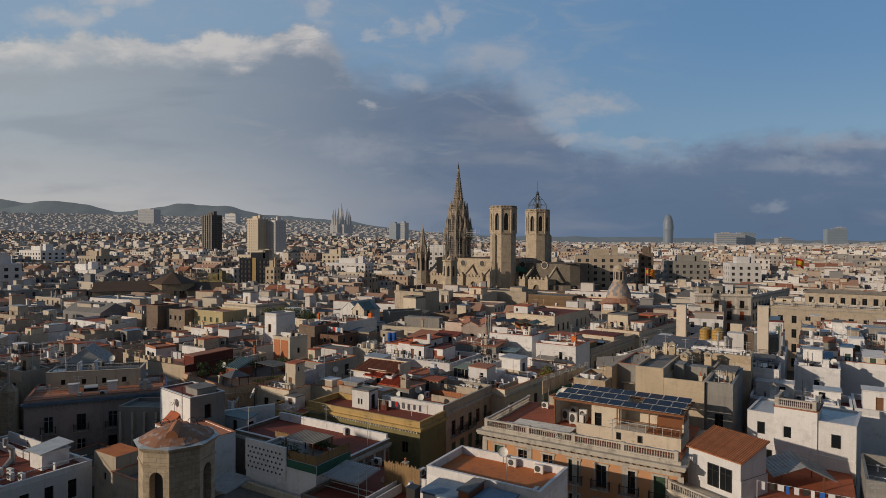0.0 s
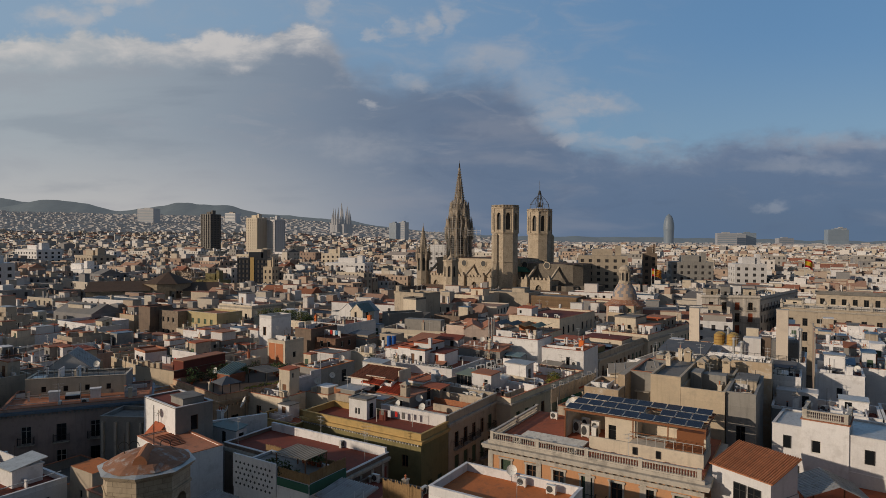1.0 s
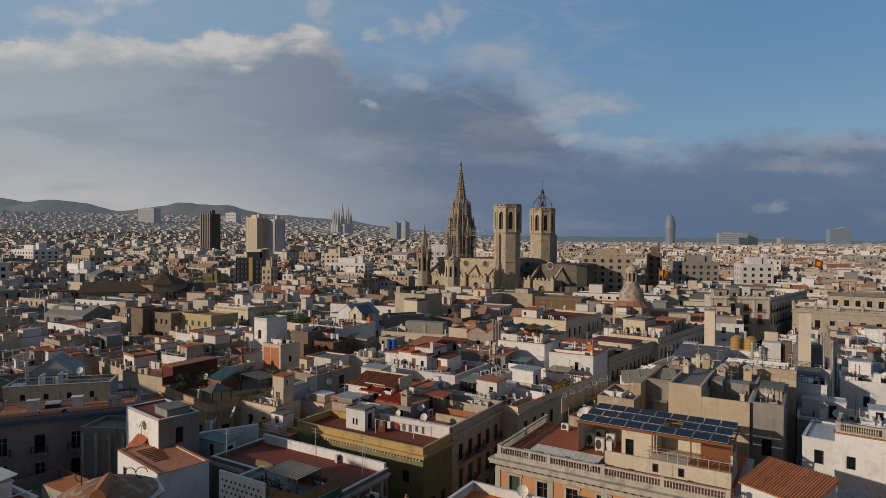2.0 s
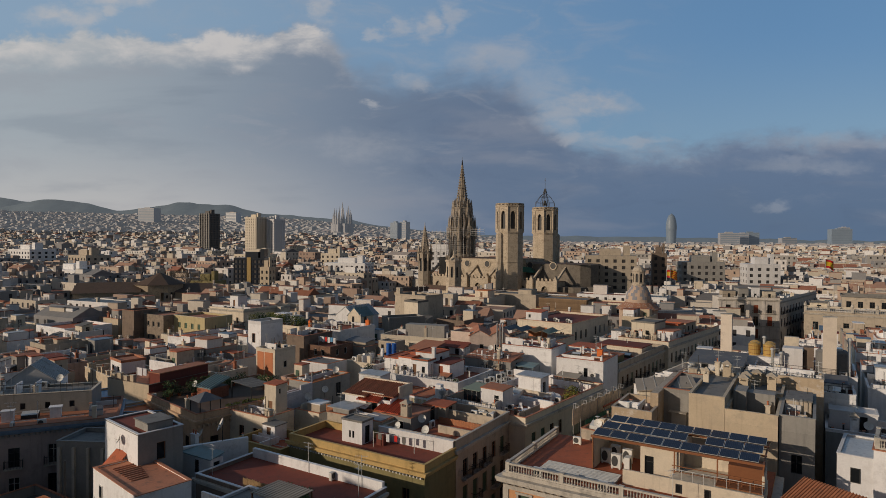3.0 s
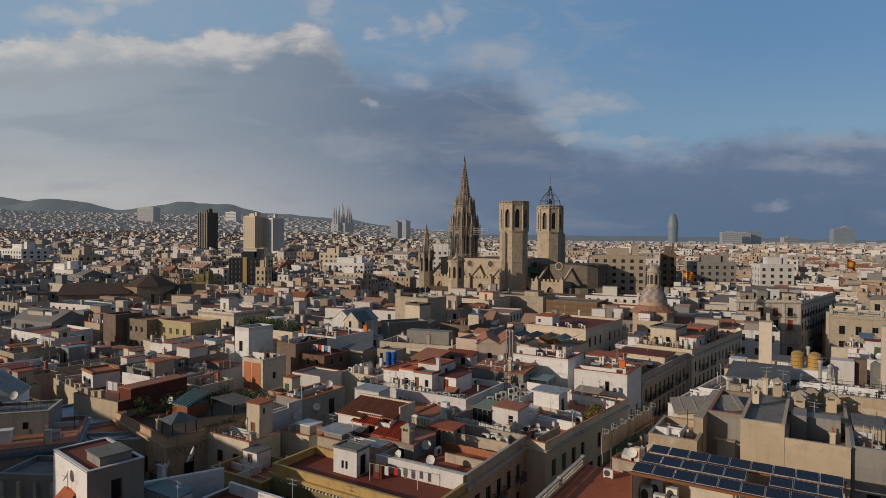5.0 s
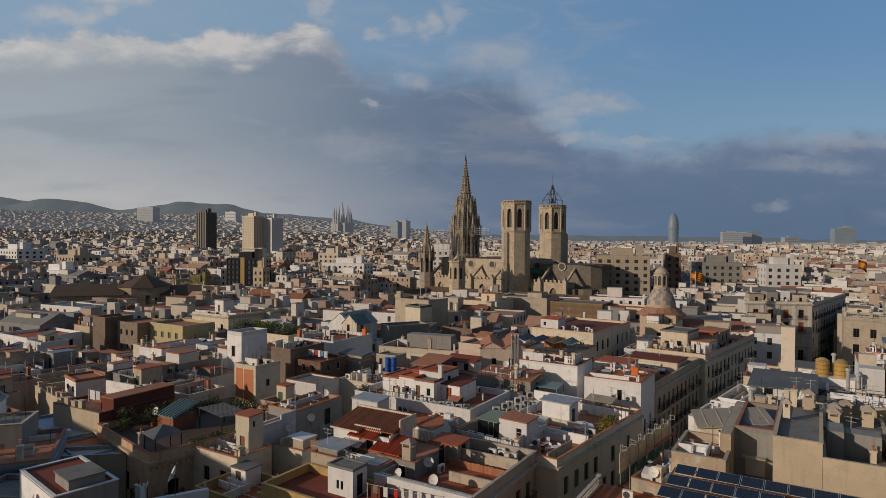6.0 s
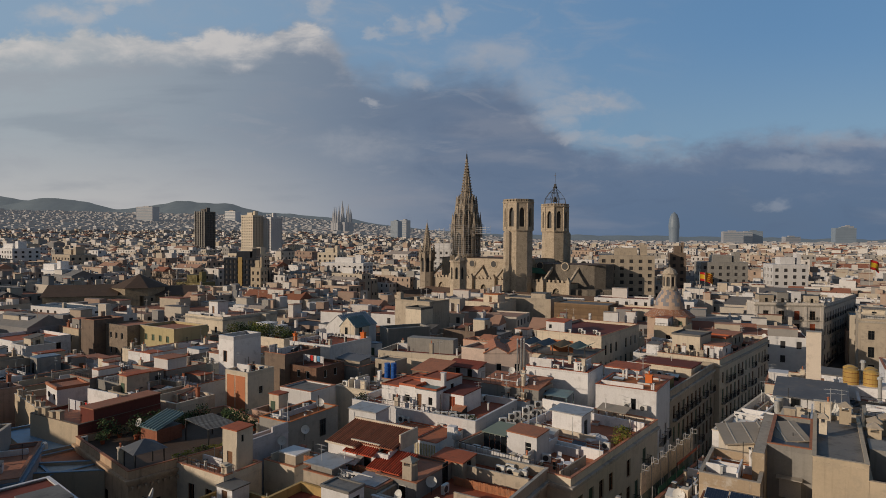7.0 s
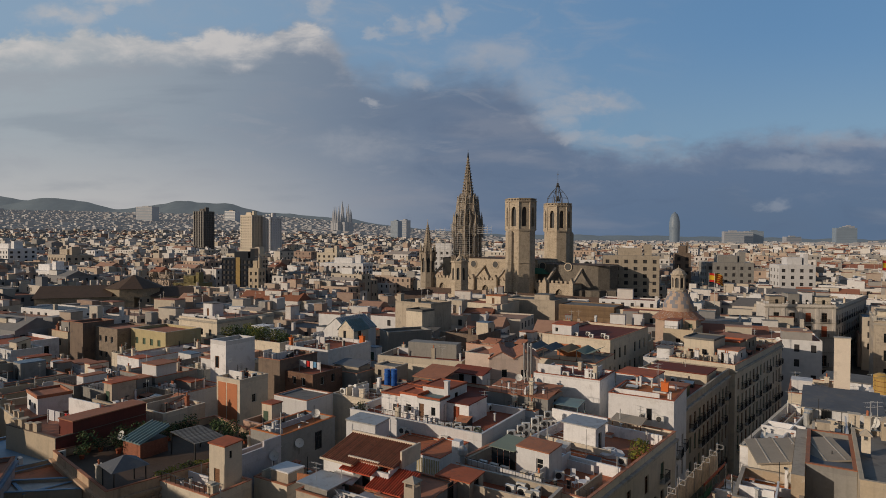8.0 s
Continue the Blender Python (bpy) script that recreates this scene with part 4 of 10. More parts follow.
def hip_chimney(parent, x, y, z, w, h, wall):
    """A broad chimney with open sides under a hipped tile cap."""
    b = MB()
    b.box(x, y, z, x + w, y + w, z + h, bottom=False)
    for sx in (0.0, w - 0.16):
        for sy in (0.0, w - 0.16):
            b.box(x + sx, y + sy, z + h, x + sx + 0.16, y + sy + 0.16, z + h + 0.35)
    b.box(x - 0.12, y - 0.12, z + h + 0.35, x + w + 0.12, y + w + 0.12, z + h + 0.42, 1)
    c = x + w / 2, y + w / 2
    b.hull([(x - 0.12, y - 0.12, z + h + 0.42), (x + w + 0.12, y - 0.12, z + h + 0.42), (x + w + 0.12, y + w + 0.12, z + h + 0.42), (x - 0.12, y + w + 0.12, z + h + 0.42)],
           [(c[0] - 0.05, c[1] - 0.05, z + h + 0.8), (c[0] + 0.05, c[1] - 0.05, z + h + 0.8), (c[0] + 0.05, c[1] + 0.05, z + h + 0.8), (c[0] - 0.05, c[1] + 0.05, z + h + 0.8)], 1)
    return part("chimney", b, [wall, "sand"], parent)


# ---------------------------------------------------------------- near houses, on the block grid
# salmon palace with the balustrade and the solar roof
salmon = house(-37.4, 70.4, 22.7, 14.0, 17.2, "salmon", "terracotta", "salmon painted palace with a stone balustrade and brackets", faces="", parapet=0)
sw = [c for c in salmon.children if c.name.startswith("wall")][0]
bpy.data.objects.remove(sw)
holes, wins = [], []
for i in range(7):
    c = 1.9 + i * 3.15
    holes += [(c - 0.6, c + 0.6, 12.6, 15.2), (c - 0.6, c + 0.6, 8.6, 11.3), (c - 0.6, c + 0.6, 4.8, 7.4), (c - 0.7, c + 0.7, 0.6, 3.6)]
    wins += [(c, 12.6, 1.2, 2.6, "wood" if i % 3 else "green"), (c, 8.6, 1.2, 2.7, "wood"), (c, 4.8, 1.2, 2.6, "wood"), (c, 0.6, 1.4, 3.0, "dark")]
mb = MB()
mb.wall((0, 0), (1, 0), 22.7, 0, 17.2, holes, 0.3)
mb.wall((22.7, 0), (0, 1), 14, 0, 17.2), mb.wall((22.7, 14), (-1, 0), 22.7, 0, 17.2), mb.wall((0, 14), (0, -1), 14, 0, 17.2)
part("wall", mb, "salmon", salmon)
for c, z, w, h, st in wins:
    put_window(salmon, c, 0, z, 0, w, h, st, 0.3)
    if z in (12.6, 8.6, 4.8):
        put_balcony(salmon, c, 0, z, 0, 2.1)
    sm = MB()
    sm.box(c - w / 2 - 0.2, -0.06, z, c - w / 2, 0, z + h), sm.box(c + w / 2, -0.06, z, c + w / 2 + 0.2, 0, z + h)
    sm.box(c - w / 2 - 0.3, -0.12, z + h, c + w / 2 + 0.3, 0, z + h + 0.22)
    part("window_surround", sm, "stonetrim", salmon)
cm = MB()
cm.box(-0.25, -0.25, 15.6, 22.95, 0, 16.0)
cm.box(-0.75, -0.75, 16.35, 23.45, 0, 16.6), cm.box(-0.85, -0.85, 16.6, 23.55, 0, 16.85), cm.box(-0.3, -0.3, 16.85, 23.0, 0, 17.2)
cm.box(-0.75, 0, 16.35, 0, 14, 16.85), cm.box(22.7, 0, 16.35, 23.45, 14, 16.85)
for x0 in (-0.35, 5.6, 11.2, 16.9, 22.65):
    cm.box(x0, -0.1, 4.6, x0 + 0.6, 0, 15.6)
part("cornice", cm, "stonetrim", salmon, "grey stone cornice with brackets")
bk = MB()
bk.hull([(0, -0.25, 0), (0.24, -0.25, 0), (0.24, 0, 0), (0, 0, 0)], [(0, -0.62, 0.35), (0.24, -0.62, 0.35), (0.24, 0, 0.35), (0, 0, 0.35)])
bk = mesh_of("bracket", bk, "stonetrim")
for i in range(30):
    o = part("bracket", bk, None, salmon)
    o.location = (0.1 + i * 0.77, 0, 16.0)
balustrade(salmon, 0, -0.1, 17.2, 0, 22.7)
balustrade(salmon, 0.1, 13.5, 17.2, -90, 13.4)
# roof rooms under the solar deck
rm = MB()
rm.wall((11.6, 5.6), (1, 0), 3.6, 17.2, 20.3, [(0.4, 1.25, 17.25, 19.4)])
rm.box(11.6, 6.0, 17.2, 15.2, 12, 20.2), rm.box(7.0, 10.6, 17.2, 11.6, 10.8, 20.3), rm.box(14.8, 8.0, 17.2, 22.3, 8.2, 20.3)
rm.box(22.1, 5.1, 17.2, 22.3, 8.0, 19.6), rm.box(6.9, 5.4, 17.2, 7.1, 10.6, 20.4)
rm.box(10.6, 3.0, 17.2, 22.4, 3.2, 18.6), rm.box(14.8, 3.2, 17.2, 22.4, 8.0, 18.4)
part("roof_room", rm, "cream", salmon)
put_window(salmon, 12.42, 5.6, 17.25, 0, 0.85, 2.15, "dark", 0.2)
for wx in (15.6, 18.0):
    put_window(salmon, wx, 2.94, 17.45, 0, 0.5, 0.8, "dark", 0.0)
dk = MB()
for yy in (5.4, 8.0, 10.8, 12.4):
    dk.box(6.9, yy, 20.42, 22.3, yy + 0.14, 20.56, 0)
dk.box(6.8, 5.2, 20.38, 22.3, 5.36, 20.6, 0)
for xx in (6.9, 10.7, 14.6, 18.4, 22.1):
    dk.box(xx, 5.36, 20.42, xx + 0.14, 12.6, 20.54, 0)
for px in (7.0, 14.8, 18.5, 22.2):
    dk.box(px - 0.06, 5.2, 17.2, px + 0.06, 5.32, 20.42)
for px in (18.6, 19.6, 20.6, 21.6):
    dk.box(px, 4.0, 18.4, px + 0.05, 4.05, 19.5)
dk.box(14.8, 4.0, 19.45, 22.4, 4.06, 19.52), dk.box(14.8, 4.0, 18.95, 22.4, 4.06, 19.0)
part("deck_frame", dk, "rust", salmon, "rust-red steel deck carrying the solar panels")


def solar_panel():
    f, c = MB(), MB()
    f.box(0, 0, 0, 1.58, 1.62, 0.035)
    c.quad((0.03, 0.03, 0.04), (1.55, 0.03, 0.04), (1.55, 1.59, 0.04), (0.03, 1.59, 0.04))
    return mesh_of("solar_panel", f, "palemetal"), mesh_of("cell_sheet", c, "solar")


pf, pc = solar_panel()
for row in range(3):
    for i in range(9):
        if row == 1 and i == 5:
            continue
        o = part("solar_panel", pf, None, salmon, "dark blue solar panel with a pale frame")
        o.matrix_basis = pose(6.95 + i * 1.66 + 0.12 * row, 5.4 + row * 2.6, 20.64 + row * 0.05, 8, 0, 0)
        part("cell_sheet", pc, None, o)
ac_unit(on_roof(salmon, 3.2, 11.6))
for i, (ax, ay) in enumerate(((7.7, 7.6), (9.0, 6.6), (10.2, 6.4), (9.6, 8.6), (8.2, 9.2))):
    o = ac_unit(on_roof(salmon, ax, ay, 0, 90 if i == 2 else 0))
    o.scale = (1.05, 1.6, 1.75)
vent = MB()
for i in range(9):
    vent.tube((2.8, 1.3 + 0.34 * i, 17.5), (10.2, 1.3 + 0.34 * i, 17.5), 0.15, n=6)
part("duct", vent, "silver", salmon, "silver ribbed roof ducts")

porch = MB()
porch.box(18.6, 3.3, 18.62, 22.3, 5.1, 18.72), porch.box(19.4, 5.2, 18.4, 22.2, 7.6, 20.1)
part("porch", porch, "rust", salmon, "rust-brown porch below the solar deck")
for i in range(9):
    k = MB()
    k.tube((14.9 + 0.92 * i, 3.1, 18.6), (14.9 + 0.92 * i, 3.1, 19.5), 0.025)
    part("rail_post", k, "palemetal", salmon)
k = MB()
k.tube((14.9, 3.1, 19.5), (22.3, 3.1, 19.5), 0.03)
part("handrail", k, "palemetal", salmon)

# lean-to with the red tiled slope, and the white house beside it
lean = house(0, 0, 6.2, 4.4, 16.4, "white", "greyroof", "white lean-to with a red tiled slope and dark shutters", faces="", parapet=0, turn=-28, world=(26.6, 69.4))
pitched(lean, 0, 0, 6.2, 4.4, 18.2, 19.7, "rooftile_old", 0.24)
lw = MB()
lw.hull([(0.1, 0.02, 16.4), (6.1, 0.02, 16.4), (6.1, 4.3, 16.4), (0.1, 4.3, 16.4)], [(0.1, 0.02, 18.1), (6.1, 0.02, 18.1), (6.1, 4.3, 19.55), (0.1, 4.3, 19.55)])
part("upper_wall", lw, "white", lean)
for i in range(2):
    put_window(lean, 3.1 + 1.45 * i, -0.06, 14.9, 0, 1.3, 2.3, "dark", 0.0)
balustrade(lean, 0.2, -3.2, 14.2, 0, 6.0)
lt = MB()
lt.box(0, -3.4, 0, 6.2, -0.02, 14.2)
part("terrace", lt, "cream", lean)
white = house(-9.6, 85.7, 11.0, 7.6, 19.6, "white", "silver", "white rendered house with small dark windows and a roof balustrade", faces="", parapet=0.12, turn=-6.3, coping="white")
room(white, 2.9, -0.2, 12.0, 4.4, 4.4, 8.7, "white", "terracotta_pale", (("f", 1.4, 5.2, 0.9, 1.4, "window"),), 0.12)
balustrade(white, 3.0, -0.1, 20.85, 0, 4.2, 0.2), balustrade(white, 7.15, 0.1, 20.85, 90, 4.0, 0.2), balustrade(white, 3.1, 4.0, 20.85, -90, 4.0, 0.2)
for wx, wz, ww_, wh_ in ((1.5, 17.2, 0.8, 1.4), (9.1, 17.0, 0.9, 1.5), (1.0, 14.6, 0.5, 0.9), (2.4, 14.5, 0.6, 0.9)):
    put_window(white, wx, -0.04, wz, 0, ww_, wh_, "dark", 0.0)
k = MB()
k.tube((0.2, -0.06, 16.2), (10.9, -0.06, 15.8), 0.05, n=6)
part("pipe", k, "white", white)
k = MB()
k.box(0.0, -0.12, 13.2, 10.98, -0.01, 13.35)
part("string_course", k, "white", white)

# ochre house with the stepped blank wall, its recess, yards and annexes
ochre = house(-23.3, 87.0, 3.6, 14.0, 23.0, "ochre", "greyroof", "ochre rendered house with a tall blank wall", faces="", parapet=0.35, coping="ochre")
ochre_b = house(-19.68, 87.02, 5.0, 8.6, 20.8, "ochre", "greyroof", "ochre rendered house with a sunken roof yard and stepped wall", faces="", parapet=1.35, coping="ochre")
yw = MB()
yw.box(0.3, 5.0, 20.8, 1.6, 8.2, 23.2), yw.box(1.6, 6.2, 20.8, 4.4, 8.2, 22.9)
part("yard_room", yw, "greywall", ochre_b)
ochre_c = house(-19.65, 95.8, 5.0, 6.0, 22.2, "ochre", "greyroof", "ochre house with broad hip-capped chimneys", faces="", parapet=0.3, coping="ochre")
for cx, cy in ((0.4, 0.5), (0.5, 2.6), (1.5, 4.6), (3.2, 3.2)):
    hip_chimney(ochre_c, cx, cy, 22.2, 0.95, 1.25, "ochre")
hip_chimney(ochre, 0.4, 7.0, 23.3, 0.6, 1.0, "cream"), hip_chimney(ochre, 2.0, 11.4, 23.3, 0.9, 1.2, "ochre")
recess = house(-26.6, 90.2, 3.28, 10.0, 22.5, "greywall", "blueslate", "recessed grey wall with a white roller shutter", faces="", parapet=0.4)
rc = MB()
rc.box(0.9, -0.08, 18.6, 2.5, 0.0, 20.3)
for i in range(11):
    rc.box(0.95, -0.1, 18.65 + i * 0.15, 2.45, -0.08, 18.76 + i * 0.15)
part("roller_shutter", rc, "whiteframe", recess)
ad = MB()
ad.box(0.7, -0.9, 20.35, 2.6, 0.0, 20.42)
part("ledge", ad, "stonetrim", recess)
pier = house(-27.5, 87.4, 0.88, 13.0, 22.8, "patchwall", "sand", "narrow brick-edged party wall", faces="", parapet=0)
stub = house(-31.1, 84.6, 4.4, 7.0, 20.4, "patchwall", "terracotta_bright", "weathered brick-patched wall round an orange terrace", faces="", parapet=0.9, coping="sand")
grey_yard = house(-14.6, 87.5, 3.2, 12.0, 20.6, "greywall", "greyroof", "grey weathered house with a deep roof yard", faces="fl", rows=2, first=4.2, style="dark", parapet=1.6, coping="greywall")
stairhead(grey_yard, 0.4, 6.0, 20.6, 2.4, 4.6, 1.9, "sand", "greyroof")
patch = house(-19.2, 102.0, 8.6, 4.0, 22.4, "patchwall", "greyroof", "long weathered wall with flaking plaster", faces="", parapet=1.1, coping="sand")
low_r = house(-26.3, 101.6, 7.0, 8.4, 21.0, "cream", "greyroof", "cream house under a blue-grey roof sheet", faces="", parapet=0.5, coping="cream")
roll = MB()
roll.hull([(4.0, 2.0, 21.2), (6.8, 2.0, 21.2), (6.8, 2.7, 21.2), (4.0, 2.7, 21.2)], [(4.1, 2.1, 21.5), (6.7, 2.1, 21.6), (6.7, 2.6, 21.55), (4.1, 2.6, 21.5)])
part("tarpaulin", roll, "bluecloth", low_r, "crumpled blue tarpaulin")
chimney(low_r, 0.4, 0.6, 21.2, 1.0, 0.8, 1.9, "sand"), chimney(low_r, 3.0, 5.0, 21.2, 0.9, 0.8, 2.0, "cream")
shed_h = house(-29.8, 91.8, 6.4, 4.4, 20.0, "cream", "greyroof", "cream house under a pale grey sloping sheet roof", faces="", parapet=0, turn=17)
sg = MB()
sg.hull([(0, 0, 20.0), (6.4, 0, 20.0), (6.4, 4.4, 20.0), (0, 4.4, 20.0)], [(0, 0, 21.7), (6.4, 0, 22.6), (6.4, 4.4, 22.9), (0, 4.4, 22.1)])
part("upper_wall", sg, "cream", shed_h)
sr = MB()
sr.hull([(-0.3, -0.3, 21.72), (6.6, -0.3, 22.65), (6.6, 4.7, 22.95), (-0.3, 4.7, 22.15)], [(-0.3, -0.3, 21.85), (6.6, -0.3, 22.78), (6.6, 4.7, 23.08), (-0.3, 4.7, 22.28)])
part("sheet_roof", sr, "oldslat", shed_h)
for i in range(5):
    x0 = 0.6 + i * 1.35
    z0, z1 = 21.87 + 0.135 * x0, 22.3 + 0.116 * x0
    k = MB()
    k.hull([(x0, -0.3, z0), (x0 + 0.1, -0.3, z0), (x0 + 0.1, 4.7, z1), (x0, 4.7, z1)], [(x0, -0.3, z0 + 0.06), (x0 + 0.1, -0.3, z0 + 0.06), (x0 + 0.1, 4.7, z1 + 0.06), (x0, 4.7, z1 + 0.06)])
    part("batten", k, "stonetrim", shed_h)
street_r = house(-34.5, 84.2, 3.4, 13.2, 18.0, "sand", "brickroof", "stripped sand-coloured house behind a scaffold", faces="l", rows=4, balconies=0.5, parapet=0.4, turn=-7.7)
for i in range(7):
    k = MB()
    k.box(0.5 + 0.25 * (i % 2), 1.6 + i * 1.5, 18.0, 2.9, 1.9 + i * 1.5, 18.25)
    part("roof_batten", k, "oldslat", street_r)
k = MB()
k.box(-0.35, 6.6, 19.3, -0.28, 13.2, 19.55)
part("red_band", k, "redblind", street_r, "orange-red barrier band")
scaf = thing("scaffold", street_r.matrix_basis.copy(), "grey steel scaffold with boards and green netting on a street front", "scaffold")
for i in range(7):
    y0 = 0.3 + i * 2.15
    sp = MB()
    for xx in (-0.25, -1.15):
        sp.tube((xx, y0, 0), (xx, y0, 21.0 if xx < -1 else 19.4), 0.03, n=6)
    for zz in (21.0, 20.6):
        sp.tube((-0.55, y0, zz), (-1.15, y0, zz), 0.028, n=6)
    sp.tube((-0.55, y0, 20.6), (-0.55, y0, 21.0), 0.028), sp.tube((-1.15, y0, 21.0), (-1.15, y0 + 0.5, 21.0), 0.028), sp.tube((-1.15, y0 + 0.5, 20.0), (-1.15, y0 + 0.5, 21.0), 0.028)
    part("scaffold_frame", sp, "scaffold_steel", scaf)
for zz in (3, 5, 7, 9, 11, 13, 15.2, 17.2):
    bd = MB()
    bd.box(-1.15, 0.3, zz, -0.3, 13.6, zz + 0.05)
    part("platform", bd, "wood", scaf)
for i in range(11):
    bd = MB()
    bd.box(-1.22, 0.2 + i * 1.25, 18.4, -1.17, 1.42 + i * 1.25, 20.3 + 0.06 * (i % 3))
    part("board", bd, "paleboard", scaf, "pale weathered fence board")
nt = MB()
for i in range(27):
    y0 = 0.3 + i * 0.51
    o = 0.05 * math.sin(i * 1.7)
    nt.hull([(-1.3 - o, y0, 2), (-1.3 + o, y0 + 0.51, 2), (-1.28 + o, y0 + 0.51, 2), (-1.28 - o, y0, 2)], [(-1.3 - o, y0, 18.5), (-1.3 + o, y0 + 0.51, 18.5), (-1.28 + o, y0 + 0.51, 18.5), (-1.28 - o, y0, 18.5)], cap=False)
part("netting", nt, "greynet", scaf, "grey-green safety netting")
nt = MB()
for i in range(14):
    y0 = 1.5 + i * 0.51
    o = 0.05 * math.sin(i * 1.3)
    nt.hull([(-0.2 - o, y0, 18.3), (-0.2 + o, y0 + 0.51, 18.3), (-0.18 + o, y0 + 0.51, 18.3), (-0.18 - o, y0, 18.3)], [(-0.2 - o, y0, 18.9), (-0.2 + o, y0 + 0.51, 18.9), (-0.18 + o, y0 + 0.51, 18.9), (-0.18 - o, y0, 18.9)], cap=False)
part("inner_netting", nt, "greencloth", scaf, "green safety netting")

rs = house(-31.9, 97.5, 3.9, 19.5, 20.2, "white", "terracotta_wet", "white house with a long purple-brown glazed terrace on the street", faces="l", rows=5, balconies=0.5, parapet=1.0, turn=-9.1, coping="cream")
k = MB()
k.cyl(3.3, 12.6, 20.2, 22.6, 0.42, 0.42, 12), k.cyl(3.3, 11.6, 20.2, 22.4, 0.3, 0.3, 10)
part("flue", k, "silver", rs)
ac_unit(on_roof(rs, 3.3, 10.4, 0, -60))

# white roof houses crowded with machinery
wr = house(-27.0, 110.1, 6.6, 7.6, 22.6, "white", "sheetmetal", "white roof house under a grey sheet roof", faces="", parapet=0.0)
pitched(wr, 0, 0, 6.6, 7.6, 22.72, 23.3, "blueslate", 0, 0.35)
put_window(wr, 1.9, -0.05, 20.6, 0, 0.9, 1.9, "dark", 0.0)
for i in range(9):
    k = MB()
    k.box(6.9 + 0.1 * (i % 2), -0.5 + 0.42 * i, 21.9 + 0.05 * i, 10.4, -0.32 + 0.42 * i, 22.06 + 0.05 * i)
    part("dark_plank", k, "darkmetal", wr)
wr2 = house(-19.15, 112.72, 12.4, 11.0, 21.4, "white", "terracotta_dark", "long white roof house with machinery and pipes", faces="", parapet=0.75, coping="white")
for wx in (4.6, 8.4, 10.8):
    put_window(wr2, wx, -0.05, 20.7, 0, 1.0, 0.5, "dark", 0.0)
wr3 = house(-19.2, 106.1, 12.0, 6.5, 20.6, "white", "terracotta_dark", "low white house with a dark red terrace", faces="", parapet=0.6, coping="white")
pitched(wr3, 0.2, 0.4, 6.0, 4.0, 21.4, 22.2, "greyroof", 0, name="shed_roof"), pitched(wr3, 6.6, 3.2, 4.6, 3.0, 21.9, 22.4, "blueslate", 0, name="shed_roof")
sdw = MB()
sdw.box(0.3, 0.5, 20.6, 6.1, 4.3, 21.35), sdw.box(6.7, 3.3, 20.6, 11.1, 6.1, 21.85)
part("shed_wall", sdw, "white", wr3)
for i in range(9):
    ac_unit(on_roof(wr2, 0.9 + 1.25 * i, 1.2 + (i % 3) * 0.9, 0, 90 * (i % 2)))
for i in range(4):
    ac_unit(on_roof(wr3, 7.2 + 1.2 * i, 2.0 + 0.4 * (i % 2)))
tb_ = MB()
tb_.box(-1.6, 6.4, 21.4, 3.2, 10.8, 22.75)
part("tank_platform", tb_, "white", wr2)
cabn = MB()
cabn.box(3.4, 6.6, 21.4, 6.0, 9.0, 24.4), cabn.box(6.1, 7.4, 21.4, 7.4, 9.4, 24.6, 1), cabn.box(3.5, 10.0, 21.4, 5.4, 10.9, 25.6, 2)
part("plant_room", cabn, ["white", "brownwall", "cream"], wr2, "white sheet-metal plant room")
vat = thing("cooling_tower", on_roof(wr2, 9.6, 5.2), "large grey rounded cooling tower on a roof", "machine")
k = MB()
k.hull(k.ring(0, 0, 0.3, 2.0, 12), k.ring(0, 0, 3.2, 2.0, 12)), k.hull(k.ring(0, 0, 3.2, 2.0, 12), k.ring(0, 0, 3.5, 1.7, 12))
part("casing", k, "greyroof", vat)
k = MB()
k.cyl(0, 0, 3.5, 3.8, 1.3, 1.3, 14)
part("fan_ring", k, "palemetal", vat)
k = MB()
for sx, sy in ((-1.3, -1.3), (1.3, -1.3), (1.3, 1.3), (-1.3, 1.3)):
    k.box(sx - 0.1, sy - 0.1, 0, sx + 0.1, sy + 0.1, 0.35)
part("foot", k, "darkmetal", vat)
pipes = ((1.0, 0.4, 7.6), (1.3, 0.55, 8.2), (2.4, 3.6, 5.4), (2.9, 3.8, 5.9), (3.4, 3.4, 5.0))
for i, (py_, z0, x1) in enumerate(pipes):
    k = MB()
    k.tube((0.4 + 0.3 * i, py_, 21.6 + 0.25 * (i % 3)), (x1 + 4, py_ + 0.2, 21.6 + 0.25 * (i % 3)), 0.09, n=6)
    k.tube((x1 + 4, py_ + 0.2, 21.6 + 0.25 * (i % 3)), (x1 + 4, py_ + 0.2, 22.9), 0.09, n=6)
    part("pipe", k, ("palemetal", "rust", "palemetal", "rust", "silver")[i], wr2)
for fx, fy, ft in ((2.2, 4.8, 24.2), (3.3, 5.6, 23.6), (11.6, 3.6, 26.6), (10.6, 8.8, 25.0), (0.8, 9.6, 25.2)):
    k = MB()
    k.cyl(fx, fy, 21.4, ft, 0.2, 0.2, 10), k.cyl(fx, fy, ft, ft + 0.3, 0.34, 0.22, 10)
    part("flue", k, "silver", wr2)
rl = MB()
for i in range(12):
    rl.tube((0.2 + i * 1.08, 0.15, 22.1), (0.2 + i * 1.08, 0.15, 23.0), 0.03)
rl.tube((0.2, 0.15, 23.0), (12.1, 0.15, 23.0), 0.035), rl.tube((0.2, 0.15, 22.6), (12.1, 0.15, 22.6), 0.03)
part("railing", rl, "darkmetal", wr2)
